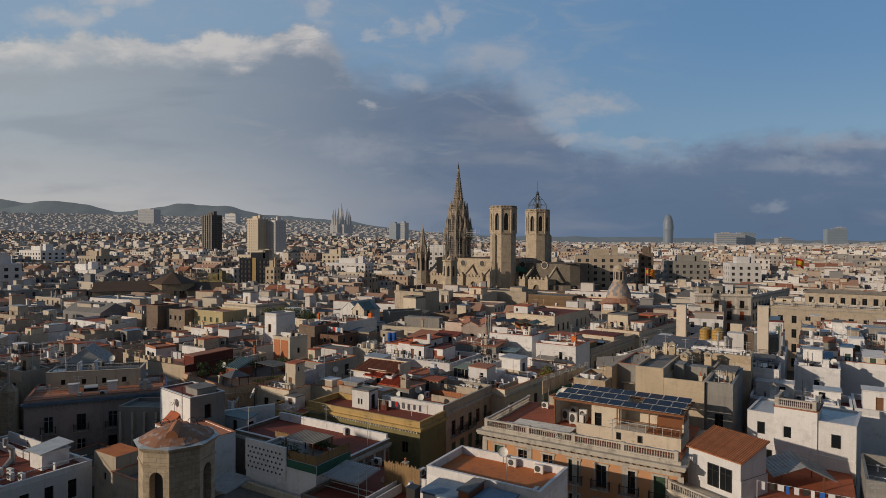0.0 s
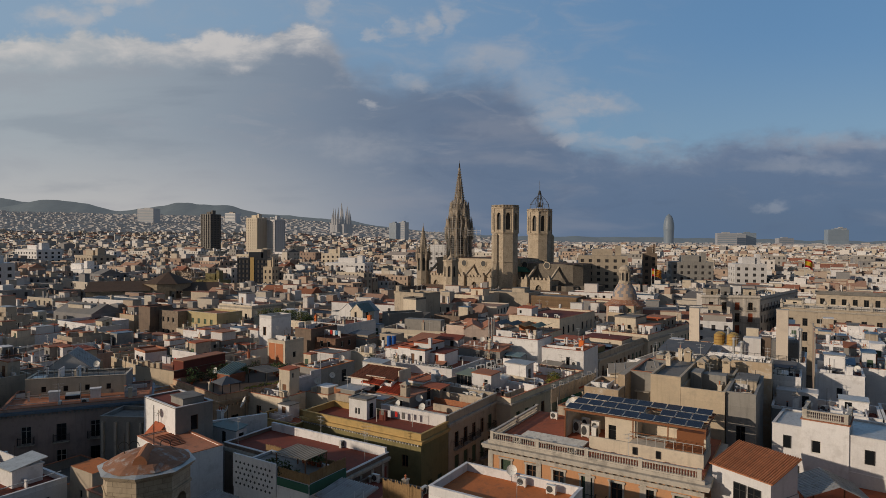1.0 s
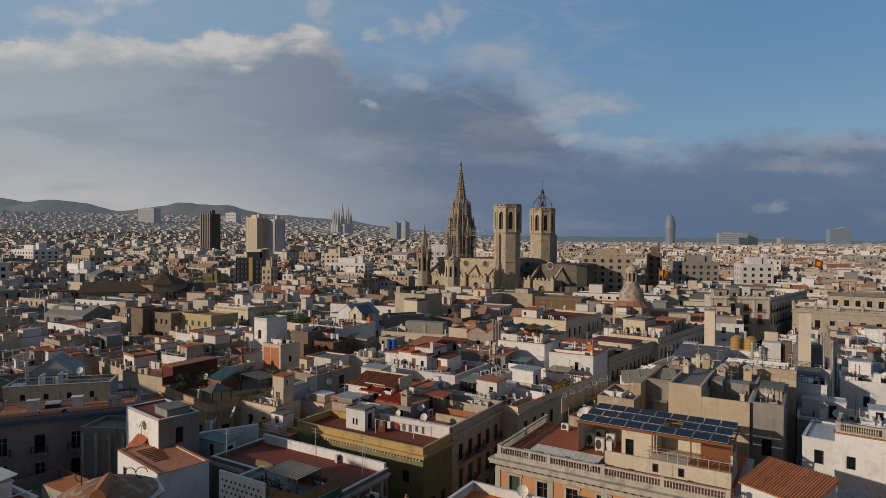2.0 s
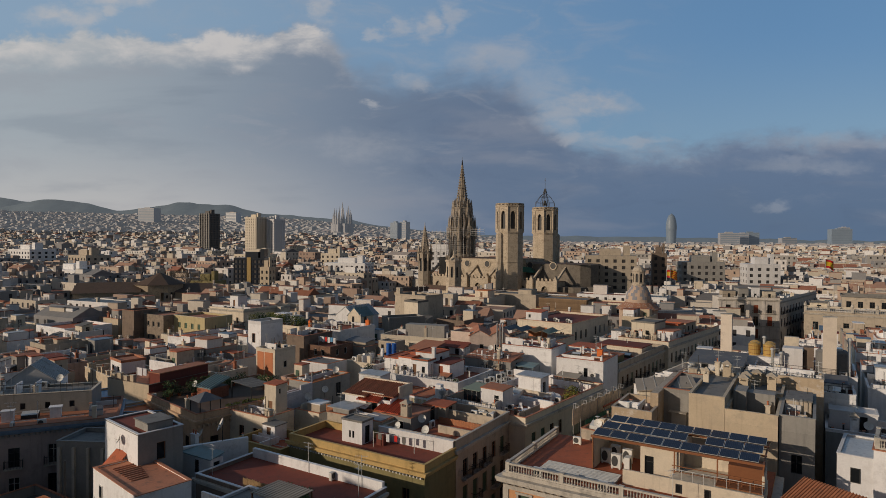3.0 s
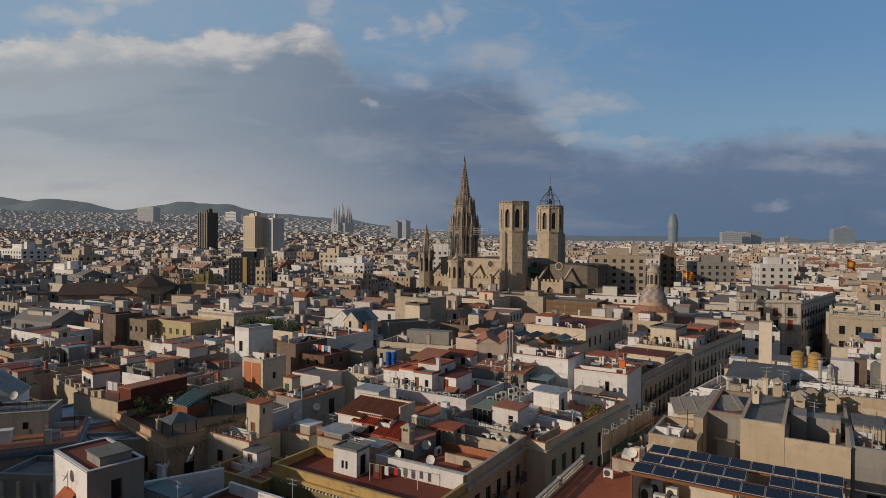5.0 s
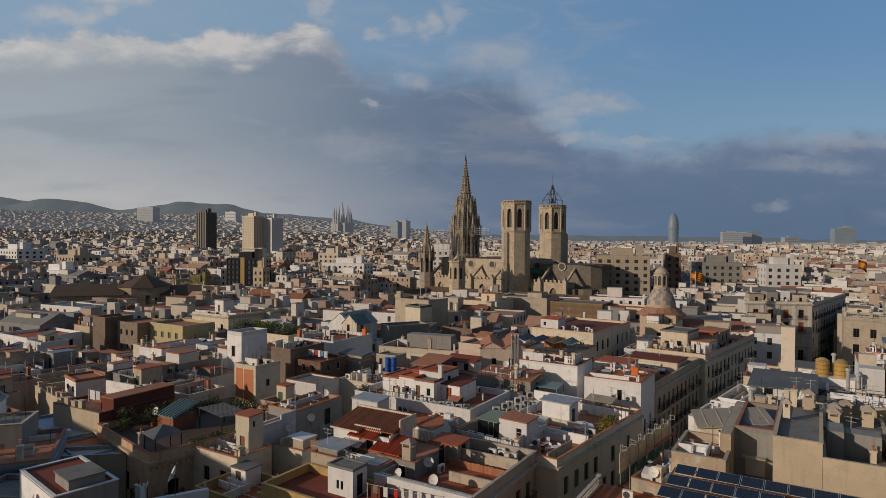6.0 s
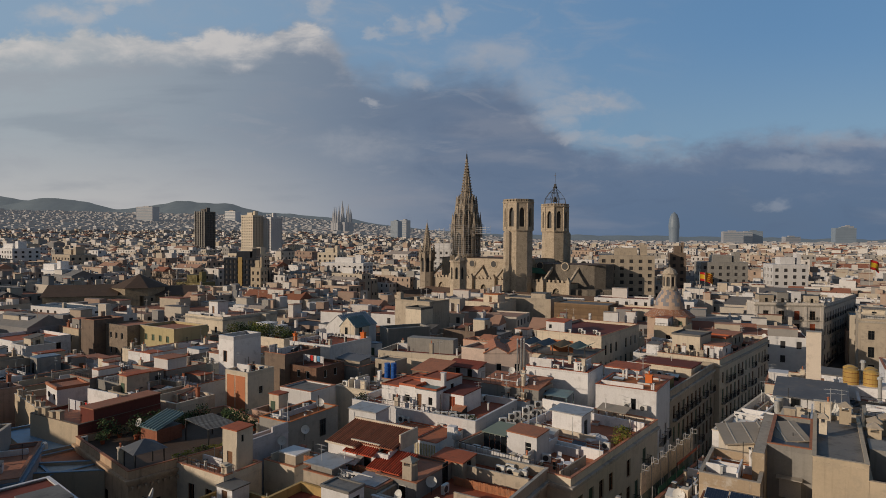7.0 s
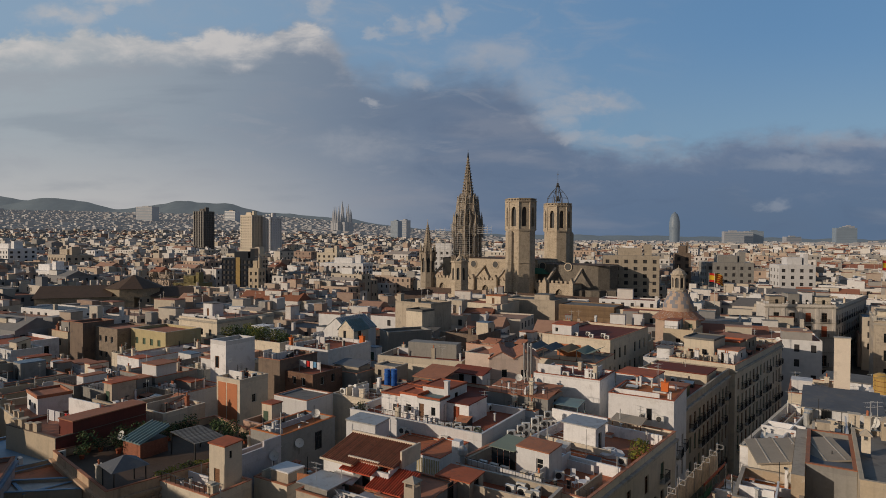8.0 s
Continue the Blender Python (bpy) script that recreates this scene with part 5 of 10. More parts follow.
for sx, sy, top, hh in ((-24.3, 120.2, 28.7, "paleplaster"), (-10.7, 113.9, 29.8, "paleplaster")):
    px, py = gx(sx, sy)
    st = thing("flue_tower", pose(px, py, 0, 0, 0, GRID), "tall plain cream flue shaft rising above the roofs", "chimney", "flue shafts")
    sb = MB()
    sb.box(0, 0, 10, 1.6, 1.1, top)
    part("shaft", sb, hh, st)
    cp = MB()
    cp.box(-0.06, -0.06, top, 1.66, 1.16, top + 0.1)
    part("cap", cp, "stonetrim", st)
for i in range(4):
    tx, ty = gx(-19.6 + 2.0 * (i % 2), 120.7 + 2.0 * (i // 2))
    tk = thing("water_tank", pose(tx, ty, 22.75), "yellow-orange cylindrical water tank on a roof", "tank", "water tanks")
    t = MB()
    t.cyl(0, 0, 0, 1.7, 0.8, 0.8, 18), t.cyl(0, 0, 1.7, 1.95, 0.8, 0.35, 18)
    part("barrel", t, "tank_orange", tk, smooth=False)
    t = MB()
    for zz in (0.3, 0.85, 1.4):
        t.cyl(0, 0, zz, zz + 0.06, 0.815, 0.815, 18)
    part("hoop", t, "rust", tk)

# olive house with yellow parapet, and the grey one behind it on the street
olive = house(-64.0, 67.2, 19.0, 6.2, 16.5, "olive", "terracotta_dark", "olive-green house with a yellow parapet and red terrace", faces="fr", rows=4, first=3.5, spacing=2.9, win=(0.95, 1.7), style=("green", "wood"), parapet=0.75, coping="yellowtrim", cornice="yellowtrim", parapet_wall="yellowtrim")
dn = mesh_of("dentil", (lambda b: (b.box(0, -0.3, 0, 0.16, 0, 0.18), b)[1])(MB()), "whiteframe")
for i in range(44):
    o = part("dentil", dn, None, olive)
    o.location = (0.1 + i * 0.43, 0, 15.85)
room(olive, 5.3, 3.2, 16.5, 3.0, 2.0, 2.5, "white", "greyroof", (("f", 1.2, 0.6, 0.3, 0.8, "dark"), ("f", 1.7, 0.6, 0.3, 0.8, "dark"), ("r", 1.0, 0.03, 0.85, 2.0, "dark")), 0.08, 0.12)
ow = MB()
ow.box(8.6, 5.9, 16.5, 18.8, 6.15, 18.0), ow.box(8.5, 5.88, 18.0, 18.9, 6.17, 18.06)
part("dividing_wall", ow, "white", olive)
lw_ = thing("washing_line", on_roof(olive, 12.0, 3.4), "washing line with grey and white sheets", "laundry")
k = MB()
k.tube((-2.2, 0, 1.7), (3.0, 0.6, 1.7), 0.02), k.tube((-2.2, 0, 0), (-2.2, 0, 1.8), 0.04), k.tube((3.0, 0.6, 0), (3.0, 0.6, 1.8), 0.04)
part("line", k, "palemetal", lw_)
for i in range(4):
    k = MB()
    k.box(-1.6 + i * 1.05, 0.05 + i * 0.12, 1.0 - 0.15 * (i % 2), -1.1 + i * 1.0, 0.1 + i * 0.12, 1.68)
    part("sheet", k, ("greyroof", "whitecloth", "redcloth", "greyroof")[i], lw_)
sh_r = MB()
sh_r.box(9.6, 4.2, 16.5, 10.6, 5.2, 17.7)
part("red_cupboard", sh_r, "darkred", olive)
l1 = house(-55.2, 73.5, 10.2, 13.6, 17.0, "sand", "terracotta", "sand-grey house with tall windows above the street", faces="r", rows=4, first=3.6, spacing=2.4, win=(1.1, 2.4), style=("wood", "green"), balconies=0.6, parapet=1.0, cornice="stonetrim", coping="stonetrim")
ghouse = house(-57.4, 76.2, 4.5, 6.0, 18.4, "greywall", "terracotta_pale", "grey cement roof house with a brown clay terrace on top", faces="", parapet=0.12, coping="terracotta_pale")
for gx_, gz_, gw_, gh_, gs_ in ((3.0, 16.9, 0.9, 1.2, "window"),):
    put_window(ghouse, gx_, -0.03, gz_, 0, gw_, gh_, gs_, 0.0)
put_window(ghouse, 4.53, 4.8, 16.9, 90, 0.9, 2.0, "dark", 0.0)
hip_chimney(ghouse, 2.9, 0.1, 18.4, 1.0, 1.4, "sand")
room(ghouse, 2.3, 6.05, 16.9, 3.4, 2.6, 1.7, "sand", "terracotta", (("r", 1.3, 0.03, 0.9, 1.6, "dark"),), 0.12, 0.0, 0.15)
dish(ghouse.matrix_basis @ pose(4.9, 1.8, 17.0, 0, 0, 30))
ac_unit(on_roof(l1, 3.6, 5.4, 0, 90))
for fy in (0.3, 7.6):
    fence(l1, 3.2, fy, 17.0, 0, 6.6, 0.75, "orangeclay_old", "clay_screen")
yd = MB()
yd.box(2.6, 9.6, 17.0, 9.9, 9.85, 18.2), yd.box(5.2, 4.2, 17.0, 9.9, 4.4, 17.9)
part("dividing_wall", yd, "sand", l1)
dish(on_roof(l1, 5.6, 1.0))
for i in range(3):
    ac_unit(on_roof(l1, 5.8 + 1.2 * i, 12.2))
l0 = house(-64.0, 73.7, 8.6, 3.6, 17.4, "sand", "terracotta_pale", "sand-coloured house with an open roof yard", faces="", parapet=0.9)
room(l0, 0.4, 0.6, 17.4, 2.6, 2.2, 1.5, "greywall", "sheetmetal", (("f", 1.8, 0.02, 0.7, 1.4, "dark"),), 0.5)
room(l0, 5.4, 0.3, 17.4, 2.8, 2.4, 0.9, "cream", "sheetmetal", (), 0.1)
fence(l0, 3.2, 3.2, 17.4, 0, 5.0, 1.0, "orangeclay_old", "clay_screen")
aerial(on_roof(l0, 1.2, 1.2))
tiled = house(-64.8, 77.4, 7.3, 7.4, 17.0, "white", "greyroof", "white roof house under weathered red-brown tiles", faces="", parapet=0)
pitched(tiled, 0, 0.5, 3.6, 4.2, 19.75, 20.85, "rooftile", 0.25, 0.15)
pitched(tiled, 3.75, 1.3, 3.7, 4.0, 19.98, 21.0, "rooftile", 0.25, 0.1)
pitched(tiled, 2.4, 0.1, 3.4, 1.15, 19.35, 19.75, "rooftile_red", 0.25, 0.05)
pitched(tiled, 5.9, -0.5, 3.6, 2.9, 18.6, 19.5, "rooftile_red", 0.25, 0.1)
tw = MB()
tw.box(0.05, 0.55, 17.0, 3.6, 0.8, 19.62), tw.box(3.6, 0.9, 17.0, 7.25, 1.15, 19.5), tw.box(0.05, 0.8, 17.0, 0.25, 4.7, 19.7), tw.box(7.05, 1.15, 17.0, 7.25, 5.2, 19.7), tw.box(0.05, 4.7, 17.0, 7.25, 4.9, 20.7)
part("upper_wall", tw, "white", tiled)
tc_ = MB()
tc_.box(2.35, 1.28, 19.55, 5.9, 1.46, 20.15), tc_.box(-0.22, 0.3, 19.62, 3.5, 0.42, 19.8), tc_.box(-0.15, 4.86, 20.7, 7.5, 5.05, 21.1), tc_.box(7.42, 2.4, 19.6, 7.6, 5.4, 21.1)
part("coping", tc_, "cream", tiled, "pale cement copings between the tile slopes")
put_window(tiled, 1.3, 0.53, 17.3, 0, 1.0, 1.3, "dark", 0.0), put_window(tiled, 4.8, 0.87, 17.3, 0, 0.8, 1.9, "dark", 0.0), put_window(tiled, 6.2, 0.87, 17.6, 0, 0.6, 0.8, "window", 0.0)
aw = MB()
aw.hull([(1.6, -0.6, 18.4), (4.4, -0.6, 18.4), (4.4, 0.9, 18.9), (1.6, 0.9, 18.9)], [(1.6, -0.6, 18.45), (4.4, -0.6, 18.45), (4.4, 0.9, 18.95), (1.6, 0.9, 18.95)])
part("awning", aw, "palemetal", tiled, "pale corrugated awning")
fence(tiled, -2.6, -0.2, 17.0, 8, 3.0, 1.0, "orangeclay_old", "clay_screen")

l2 = house(-57.0, 88.3, 14.5, 24.0, 16.9, "cream", "terracotta_mid", "cream street house with wide red terraces", faces="r", rows=4, first=3.5, spacing=2.5, win=(1.1, 2.3), style=("wood", "green"), balconies=0.6, parapet=0.75, turn=-6.4, cornice="stonetrim", coping="terracotta_pale")
cube2 = room(l2, 5.6, 3.0, 16.9, 3.6, 2.6, 2.7, "white", "terracotta_pale", (("f", 2.6, 0.05, 0.75, 2.0, "window"),), 0.06, 0.0, 0.22, "stairhead")
cube = room(l2, 5.6, 13.1, 16.9, 3.8, 2.5, 2.75, "white", "sheetmetal", (("r", 1.2, 0.03, 0.9, 2.0, "dark"),), 0.3, 0.0, 0.15, "stairhead")
dw = MB()
dw.box(5.0, 8.0, 16.9, 14.2, 8.25, 18.0), dw.box(7.6, 20.0, 16.9, 14.2, 20.25, 18.1), dw.box(0.3, 20.4, 16.9, 7.6, 20.65, 18.7), dw.box(2.6, 6.4, 16.9, 2.8, 20.4, 18.0)
part("dividing_wall", dw, "white", l2)
gv = MB()
gv.hull([(2.6, 2.6, 19.1), (5.6, 2.6, 19.1), (5.6, 6.2, 19.35), (2.6, 6.2, 19.35)], [(2.6, 2.6, 19.17), (5.6, 2.6, 19.17), (5.6, 6.2, 19.42), (2.6, 6.2, 19.42)])
part("verandah_roof", gv, "greynet", l2, "grey-green sheet over a glazed verandah")
for i in range(4):
    gp = MB()
    gp.box(2.75 + i * 0.72, 2.9, 17.2, 3.4 + i * 0.72, 2.94, 19.05)
    part("glass_pane", gp, "glass", l2)
gp = MB()
gp.box(2.6, 2.8, 16.9, 5.6, 3.05, 17.2)
part("plinth", gp, "white", l2)
acr = random.Random(31)
for i in range(9):
    o = ac_unit(on_roof(l2, 1.3 - 0.05 * i, 9.0 + 1.15 * i, 0.3 if i % 2 else 0.0, 50 + acr.uniform(-12, 12)))
    if i % 3 != 1:
        ac_unit(on_roof(l2, 1.3 - 0.05 * i, 9.0 + 1.15 * i, 1.15, 50))
for i in range(4):
    ac_unit(on_roof(l2, 0.9 + 1.25 * i, 0.9 + 0.1 * (i % 2), 0, 0))
for i in range(3):
    ac_unit(on_roof(l2, 2.4 + 1.25 * i, 2.0, 0.0, 0))
ac_unit(on_roof(l2, 9.7, 4.2, 0, 30))
for xx, yy, hh in ((3.6, 11.0, 2.2), (4.5, 11.4, 2.6), (8.8, 21.4, 3.0)):
    k = MB()
    k.tube((xx, yy, 16.9), (xx, yy, 16.9 + hh), 0.07, n=6)
    part("pipe", k, "palemetal", l2)
aw2 = MB()
aw2.hull([(7.8, 20.8, 18.5), (11.6, 20.8, 18.5), (11.6, 22.8, 18.9), (7.8, 22.8, 18.9)], [(7.8, 20.8, 18.57), (11.6, 20.8, 18.57), (11.6, 22.8, 18.97), (7.8, 22.8, 18.97)])
part("awning", aw2, "oldslat", l2, "grey-brown flat awning")
for xx in (8.0, 11.4):
    k = MB()
    k.box(xx, 20.9, 16.9, xx + 0.1, 21.0, 18.5)
    part("post", k, "wood", l2)
tarp = thing("covered_furniture", on_roof(l2, 10.9, 13.6), "garden furniture under a crumpled grey cover", "cover")
k = MB()
rq = random.Random(4)
rings = []
for zz, rr in ((0.0, 1.05), (0.35, 1.1), (0.6, 0.9), (0.75, 0.45)):
    rings.append([(rr * rq.uniform(0.8, 1.15) * 1.3 * math.cos(a * 0.5236), rr * rq.uniform(0.8, 1.15) * math.sin(a * 0.5236), zz + rq.uniform(-0.08, 0.08) * (zz > 0)) for a in range(12)])
for a, b in zip(rings, rings[1:]):
    k.hull(a, b, cap=False)
k.quad(*rings[-1])
part("cloth", k, "whitecloth", tarp)


def patio_chair(m):
    if "chair" in SHARED:
        return copy_thing(SHARED["chair"], m)
    root = thing("garden_chair", m, "white plastic garden chair on a red terrace", "chair", "garden chairs")
    for nm, b in (("seat", (-0.25, -0.25, 0.4, 0.25, 0.25, 0.45)), ("backrest", (-0.25, 0.22, 0.45, 0.25, 0.28, 0.95))):
        k = MB()
        k.box(*b)
        part(nm, k, "whitecloth", root)
    for sx in (-0.22, 0.22):
        for sy in (-0.22, 0.22):
            k = MB()
            k.tube((sx, sy, 0), (sx, sy, 0.4), 0.02)
            part("leg", k, "whitecloth", root)
    SHARED["chair"] = root
    return root


for cx, cy, ct in ((10.6, 5.2, 20), (11.6, 3.6, -30), (13.2, 3.4, 70), (12.6, 4.6, 160)):
    patio_chair(on_roof(l2, cx, cy, 0, ct))
tb = thing("garden_table", on_roof(l2, 12.4, 3.7), "small white garden table on a red terrace", "table")
k = MB()
k.cyl(0, 0, 0.68, 0.72, 0.5, 0.5, 14)
part("tabletop", k, "whitecloth", tb)
k = MB()
k.cyl(0, 0, 0, 0.68, 0.05, 0.05, 8), k.cyl(0, 0, 0, 0.04, 0.28, 0.28, 10)
part("pedestal", k, "whitecloth", tb)
shrub(on_roof(l2, 13.5, 14.6), 1.6, 3, "leaf_yellow", "yellow-green leafy shrub on a terrace"), shrub(on_roof(l2, 13.7, 16.0), 1.3, 4), shrub(on_roof(l2, 13.5, 13.2), 0.9, 5, "leaf_yellow", "low yellow-green plants along a parapet")

# white terraces in the middle
wt1 = house(-75.6, 94.5, 18.6, 11.6, 17.9, "white", "terracotta", "white roof terraces behind a long white parapet wall", faces="", parapet=0.8, coping="white")
room(wt1, 2.7, 2.9, 17.9, 2.9, 5.6, 2.55, "white", "terracotta", (), 0.04, 0.12)
room(wt1, 5.62, 2.85, 17.9, 2.6, 3.0, 2.9, "white", "terracotta", (("f", 1.3, 0.9, 0.75, 0.9, "window"),), 0.04, 0.15)
room(wt1, 8.24, 2.8, 17.9, 3.2, 2.4, 2.7, "white", "tealsheet", (("f", 0.6, 0.03, 0.7, 2.1, "door"), ("f", 2.3, 0.9, 0.6, 1.0, "dark")), 0.0, 0.0)
te = MB()
te.box(8.2, 2.75, 20.72, 11.48, 2.95, 20.95), te.box(11.28, 2.95, 20.72, 11.48, 5.2, 20.95), te.box(8.2, 2.95, 20.72, 8.4, 5.2, 20.95)
part("coping", te, "terracotta", wt1)
room(wt1, 7.4, 5.25, 17.9, 4.0, 4.2, 3.6, "white", "terracotta", (("r", 1.6, 2.3, 0.8, 0.7, "dark"),), 0.06, 0.1)
room(wt1, 11.45, 4.5, 17.9, 3.0, 4.6, 2.3, "white", "terracotta_dark", (("f", 1.3, 0.03, 0.85, 1.95, "red"),), 0.1, 0.0, 0.1)
room(wt1, 3.0, 8.6, 17.9, 4.3, 2.6, 2.5, "white", "terracotta", (), 0.04, 0.12)
chimney(wt1, 10.9, 4.7, 20.7, 0.55, 0.5, 1.9, "white")
for i in range(7):
    ac_unit(on_roof(wt1, 12.6 + 0.85 * i, 1.0 + 0.55 * (i % 3), 0, 35))
ac_unit(wt1.matrix_basis @ pose(8.3, -0.3, 17.0)), ac_unit(wt1.matrix_basis @ pose(9.1, -0.3, 16.9)), ac_unit(wt1.matrix_basis @ pose(14.0, -0.3, 17.0))
shrub(on_roof(wt1, 1.0, 0.9), 1.3, 51), shrub(on_roof(wt1, 17.8, 0.9), 0.9, 52)
aerial(on_roof(wt1, 1.4, 1.0, 0, 20)), aerial(on_roof(wt1, 5.3, 1.0, 0, -30))
for i in range(5):
    k = MB()
    k.box(4.4 + i * 0.62, 2.2, 18.9 - 0.12 * (i % 2), 4.75 + i * 0.62, 2.24, 19.6)
    part("laundry", k, ("whitecloth", "darkmetal", "darkmetal", "whitecloth", "darkmetal")[i], wt1)
k = MB()
k.tube((4.0, 2.22, 19.62), (8.2, 2.22, 19.62), 0.015)
part("line", k, "palemetal", wt1)
for cx, cy, ct in ((9.9, 1.9, 10), (10.6, 1.9, -10), (7.6, 1.8, 30)):
    copy_thing(SHARED["chair"], on_roof(wt1, cx, cy, 0, ct))
sbox = house(-70.9, 88.3, 4.1, 2.5, 19.55, "white", "sheetmetal", "small white roof room under a grey sheet roof", faces="", parapet=0)
room(sbox, 0.02, 0.02, 19.56, 4.06, 2.46, 0.06, "white", "sheetmetal", (), 0.12, 0.0, 0.18)
clay_a = house(-66.5, 89.0, 4.8, 5.3, 17.2, "cream", "terracotta_mid", "low house under an orange-brown clay roof", faces="", parapet=0.1, coping="terracotta")
clay_b = house(-61.65, 88.4, 3.1, 5.9, 17.5, "white", "terracotta_mid", "low white house with a corrugated yellowed front", faces="", parapet=0.1, coping="terracotta")
for i in range(14):
    k = shared("front_rib", lambda: mesh_of("corrugation", (lambda b: (b.box(0, -0.05, 15.6, 0.1, 0, 17.3), b)[1])(MB()), "paleyellow"))
    o = part("corrugation", k, None, clay_b)
    o.location = (0.12 + i * 0.21, 0, 0)
cook = thing("flue_stack", gx_pose(-56.6, 88.6, 16.9), "square white flue with a steel cowl", "chimney")
k = MB()
k.box(-0.45, -0.4, 0, 0.45, 0.4, 2.9)
part("shaft", k, "white", cook)
k = MB()
k.cyl(0.9, -0.6, 0, 1.6, 0.22, 0.22, 10), k.cyl(0.9, -0.6, 1.6, 1.9, 0.22, 0.5, 10), k.cyl(0.9, -0.6, 1.9, 2.3, 0.5, 0.5, 10), k.cyl(0.9, -0.6, 2.3, 2.7, 0.5, 0.15, 10)
part("cowl", k, "sheetmetal", cook)
red_t = house(-71.4, 106.4, 7.6, 10.0, 17.8, "cream", "terracotta_dark", "dark red terrace between white roof houses", faces="", parapet=0.4)
pink_r = house(-76.3, 109.6, 4.6, 5.2, 19.9, "brownwall", "terracotta_pale", "brown brick roof house under a faded pink roof", faces="", parapet=0)
pitched(pink_r, 0, 0, 4.6, 5.2, 19.95, 20.8, "terracotta_pale", 0, 0.2)
pitched(pink_r, 2.6, -2.4, 4.4, 3.0, 18.7, 19.9, "tealsheet", 0.4, 0.0, "glazed_slope")
shed_r = house(-74.2, 116.5, 5.6, 2.6, 19.6, "white", "terracotta_dark", "small white roof shed with two grey doors", faces="", parapet=0)
pitched(shed_r, 0, 0, 5.6, 2.6, 19.65, 20.3, "terracotta_dark", 0, 0.2)
put_window(shed_r, 2.0, -0.03, 17.5, 0, 0.8, 1.9, "dark", 0.0), put_window(shed_r, 4.2, -0.03, 17.5, 0, 0.8, 1.9, "dark", 0.0)
hut_d = house(-85.4, 112.0, 4.0, 3.4, 20.0, "sand", "greyroof", "weathered roof hut with a dark doorway", faces="", parapet=0.15)
put_window(hut_d, 2.8, -0.03, 17.6, 0, 0.9, 2.0, "dark", 0.0), put_window(hut_d, 1.0, -0.03, 18.6, 0, 0.6, 0.9, "dark", 0.0)
hut_e = house(-93.2, 108.6, 7.0, 5.0, 18.6, "greywall", "greyroof", "grey roof yard with a dark sheet shed", faces="f", rows=1, win=(0.7, 1.0), style="dark", parapet=0.6)
pitched(hut_e, 1.0, 1.6, 5.0, 3.0, 19.9, 20.3, "blueslate", 0, 0.2, "shed_roof")
k = MB()
k.box(1.0, 1.6, 18.6, 6.0, 4.5, 19.85)
part("shed_wall", k, "sand", hut_e)
for i in range(4):
    bx, by = gx(-81.4 + 0.35 * (i // 2) * 0, 110.0)
    bd_ = thing("water_drum", pose(bx + 1.0 * (i // 2), by, 17.8 + 1.25 * (i % 2)), "stacked blue plastic water drum on a roof", "drum", "blue drums")
    k = MB()
    k.cyl(0, 0, 0, 0.55, 0.45, 0.5, 14), k.cyl(0, 0, 0.55, 0.65, 0.5, 0.44, 14), k.cyl(0, 0, 0.65, 1.2, 0.44, 0.48, 14)
    part("barrel", k, "bluedrum", bd_)
drum_h = house(-83.0, 108.6, 6.2, 4.6, 17.8, "greywall", "blueslate", "low grey house with water drums on its roof", faces="", parapet=0.3)
ww = house(-60.0, 107.0, 4.0, 1.2, 17.6, "white", "greyroof", "narrow white house full of air conditioners", faces="", parapet=0.8, turn=-3)
gw1 = house(-59.8, 115.2, 9.4, 7.0, 21.1, "white", "terracotta_dark", "white gabled wall below a dark red roof", faces="", parapet=0.3, coping="terracotta")
chimney(gw1, 7.0, 1.0, 21.2, 0.5, 0.4, 1.2, "white", 1)
ac_unit(on_roof(gw1, 8.2, 0.5, 0.3)), ac_unit(on_roof(gw1, 8.4, 1.6, 0.3))
gw2 = house(-48.4, 112.4, 7.9, 8.2, 20.4, "white", "terracotta_bright", "white house with a bright orange-red roof", faces="r", rows=3, first=7.0, win=(1.0, 2.2), balconies=0.5, parapet=0.3, coping="terracotta")
chimney(gw2, 5.4, 4.6, 20.4, 0.9, 0.6, 1.3, "orangeclay", 1)
put_window(gw2, 5.0, -0.04, 18.0, 0, 0.6, 1.4, "dark", 0.0)
ac_unit(gw2.matrix_basis @ pose(4.4, -0.5, 18.0)), ac_unit(gw2.matrix_basis @ pose(6.4, -0.5, 18.0))
gray1 = house(-63.7, 108.3, 8.8, 5.2, 19.8, "greywall", "terracotta_pale", "grey plastered house under a low faded red roof", faces="r", rows=1, win=(0.9, 1.9), first=2.4, parapet=0)
pitched(gray1, 0, 0, 8.8, 5.2, 19.85, 20.5, "terracotta_pale", 0, 0.12)
put_window(gray1, 6.4, -0.03, 18.0, 0, 0.5, 0.7, "dark", 0.0)
grw = MB()
grw.hull([(9.0, 1.0, 19.0), (12.4, 1.0, 19.0), (12.4, 4.0, 19.3), (9.0, 4.0, 19.3)], [(9.0, 1.0, 19.06), (12.4, 1.0, 19.06), (12.4, 4.0, 19.36), (9.0, 4.0, 19.36)])
for xx, yy in ((9.1, 1.1), (12.3, 1.1), (9.1, 3.9), (12.3, 3.9)):
    grw.box(xx - 0.05, yy - 0.05, 16.9, xx + 0.05, yy + 0.05, 19.0)
part("canopy", grw, "tealsheet", gray1)

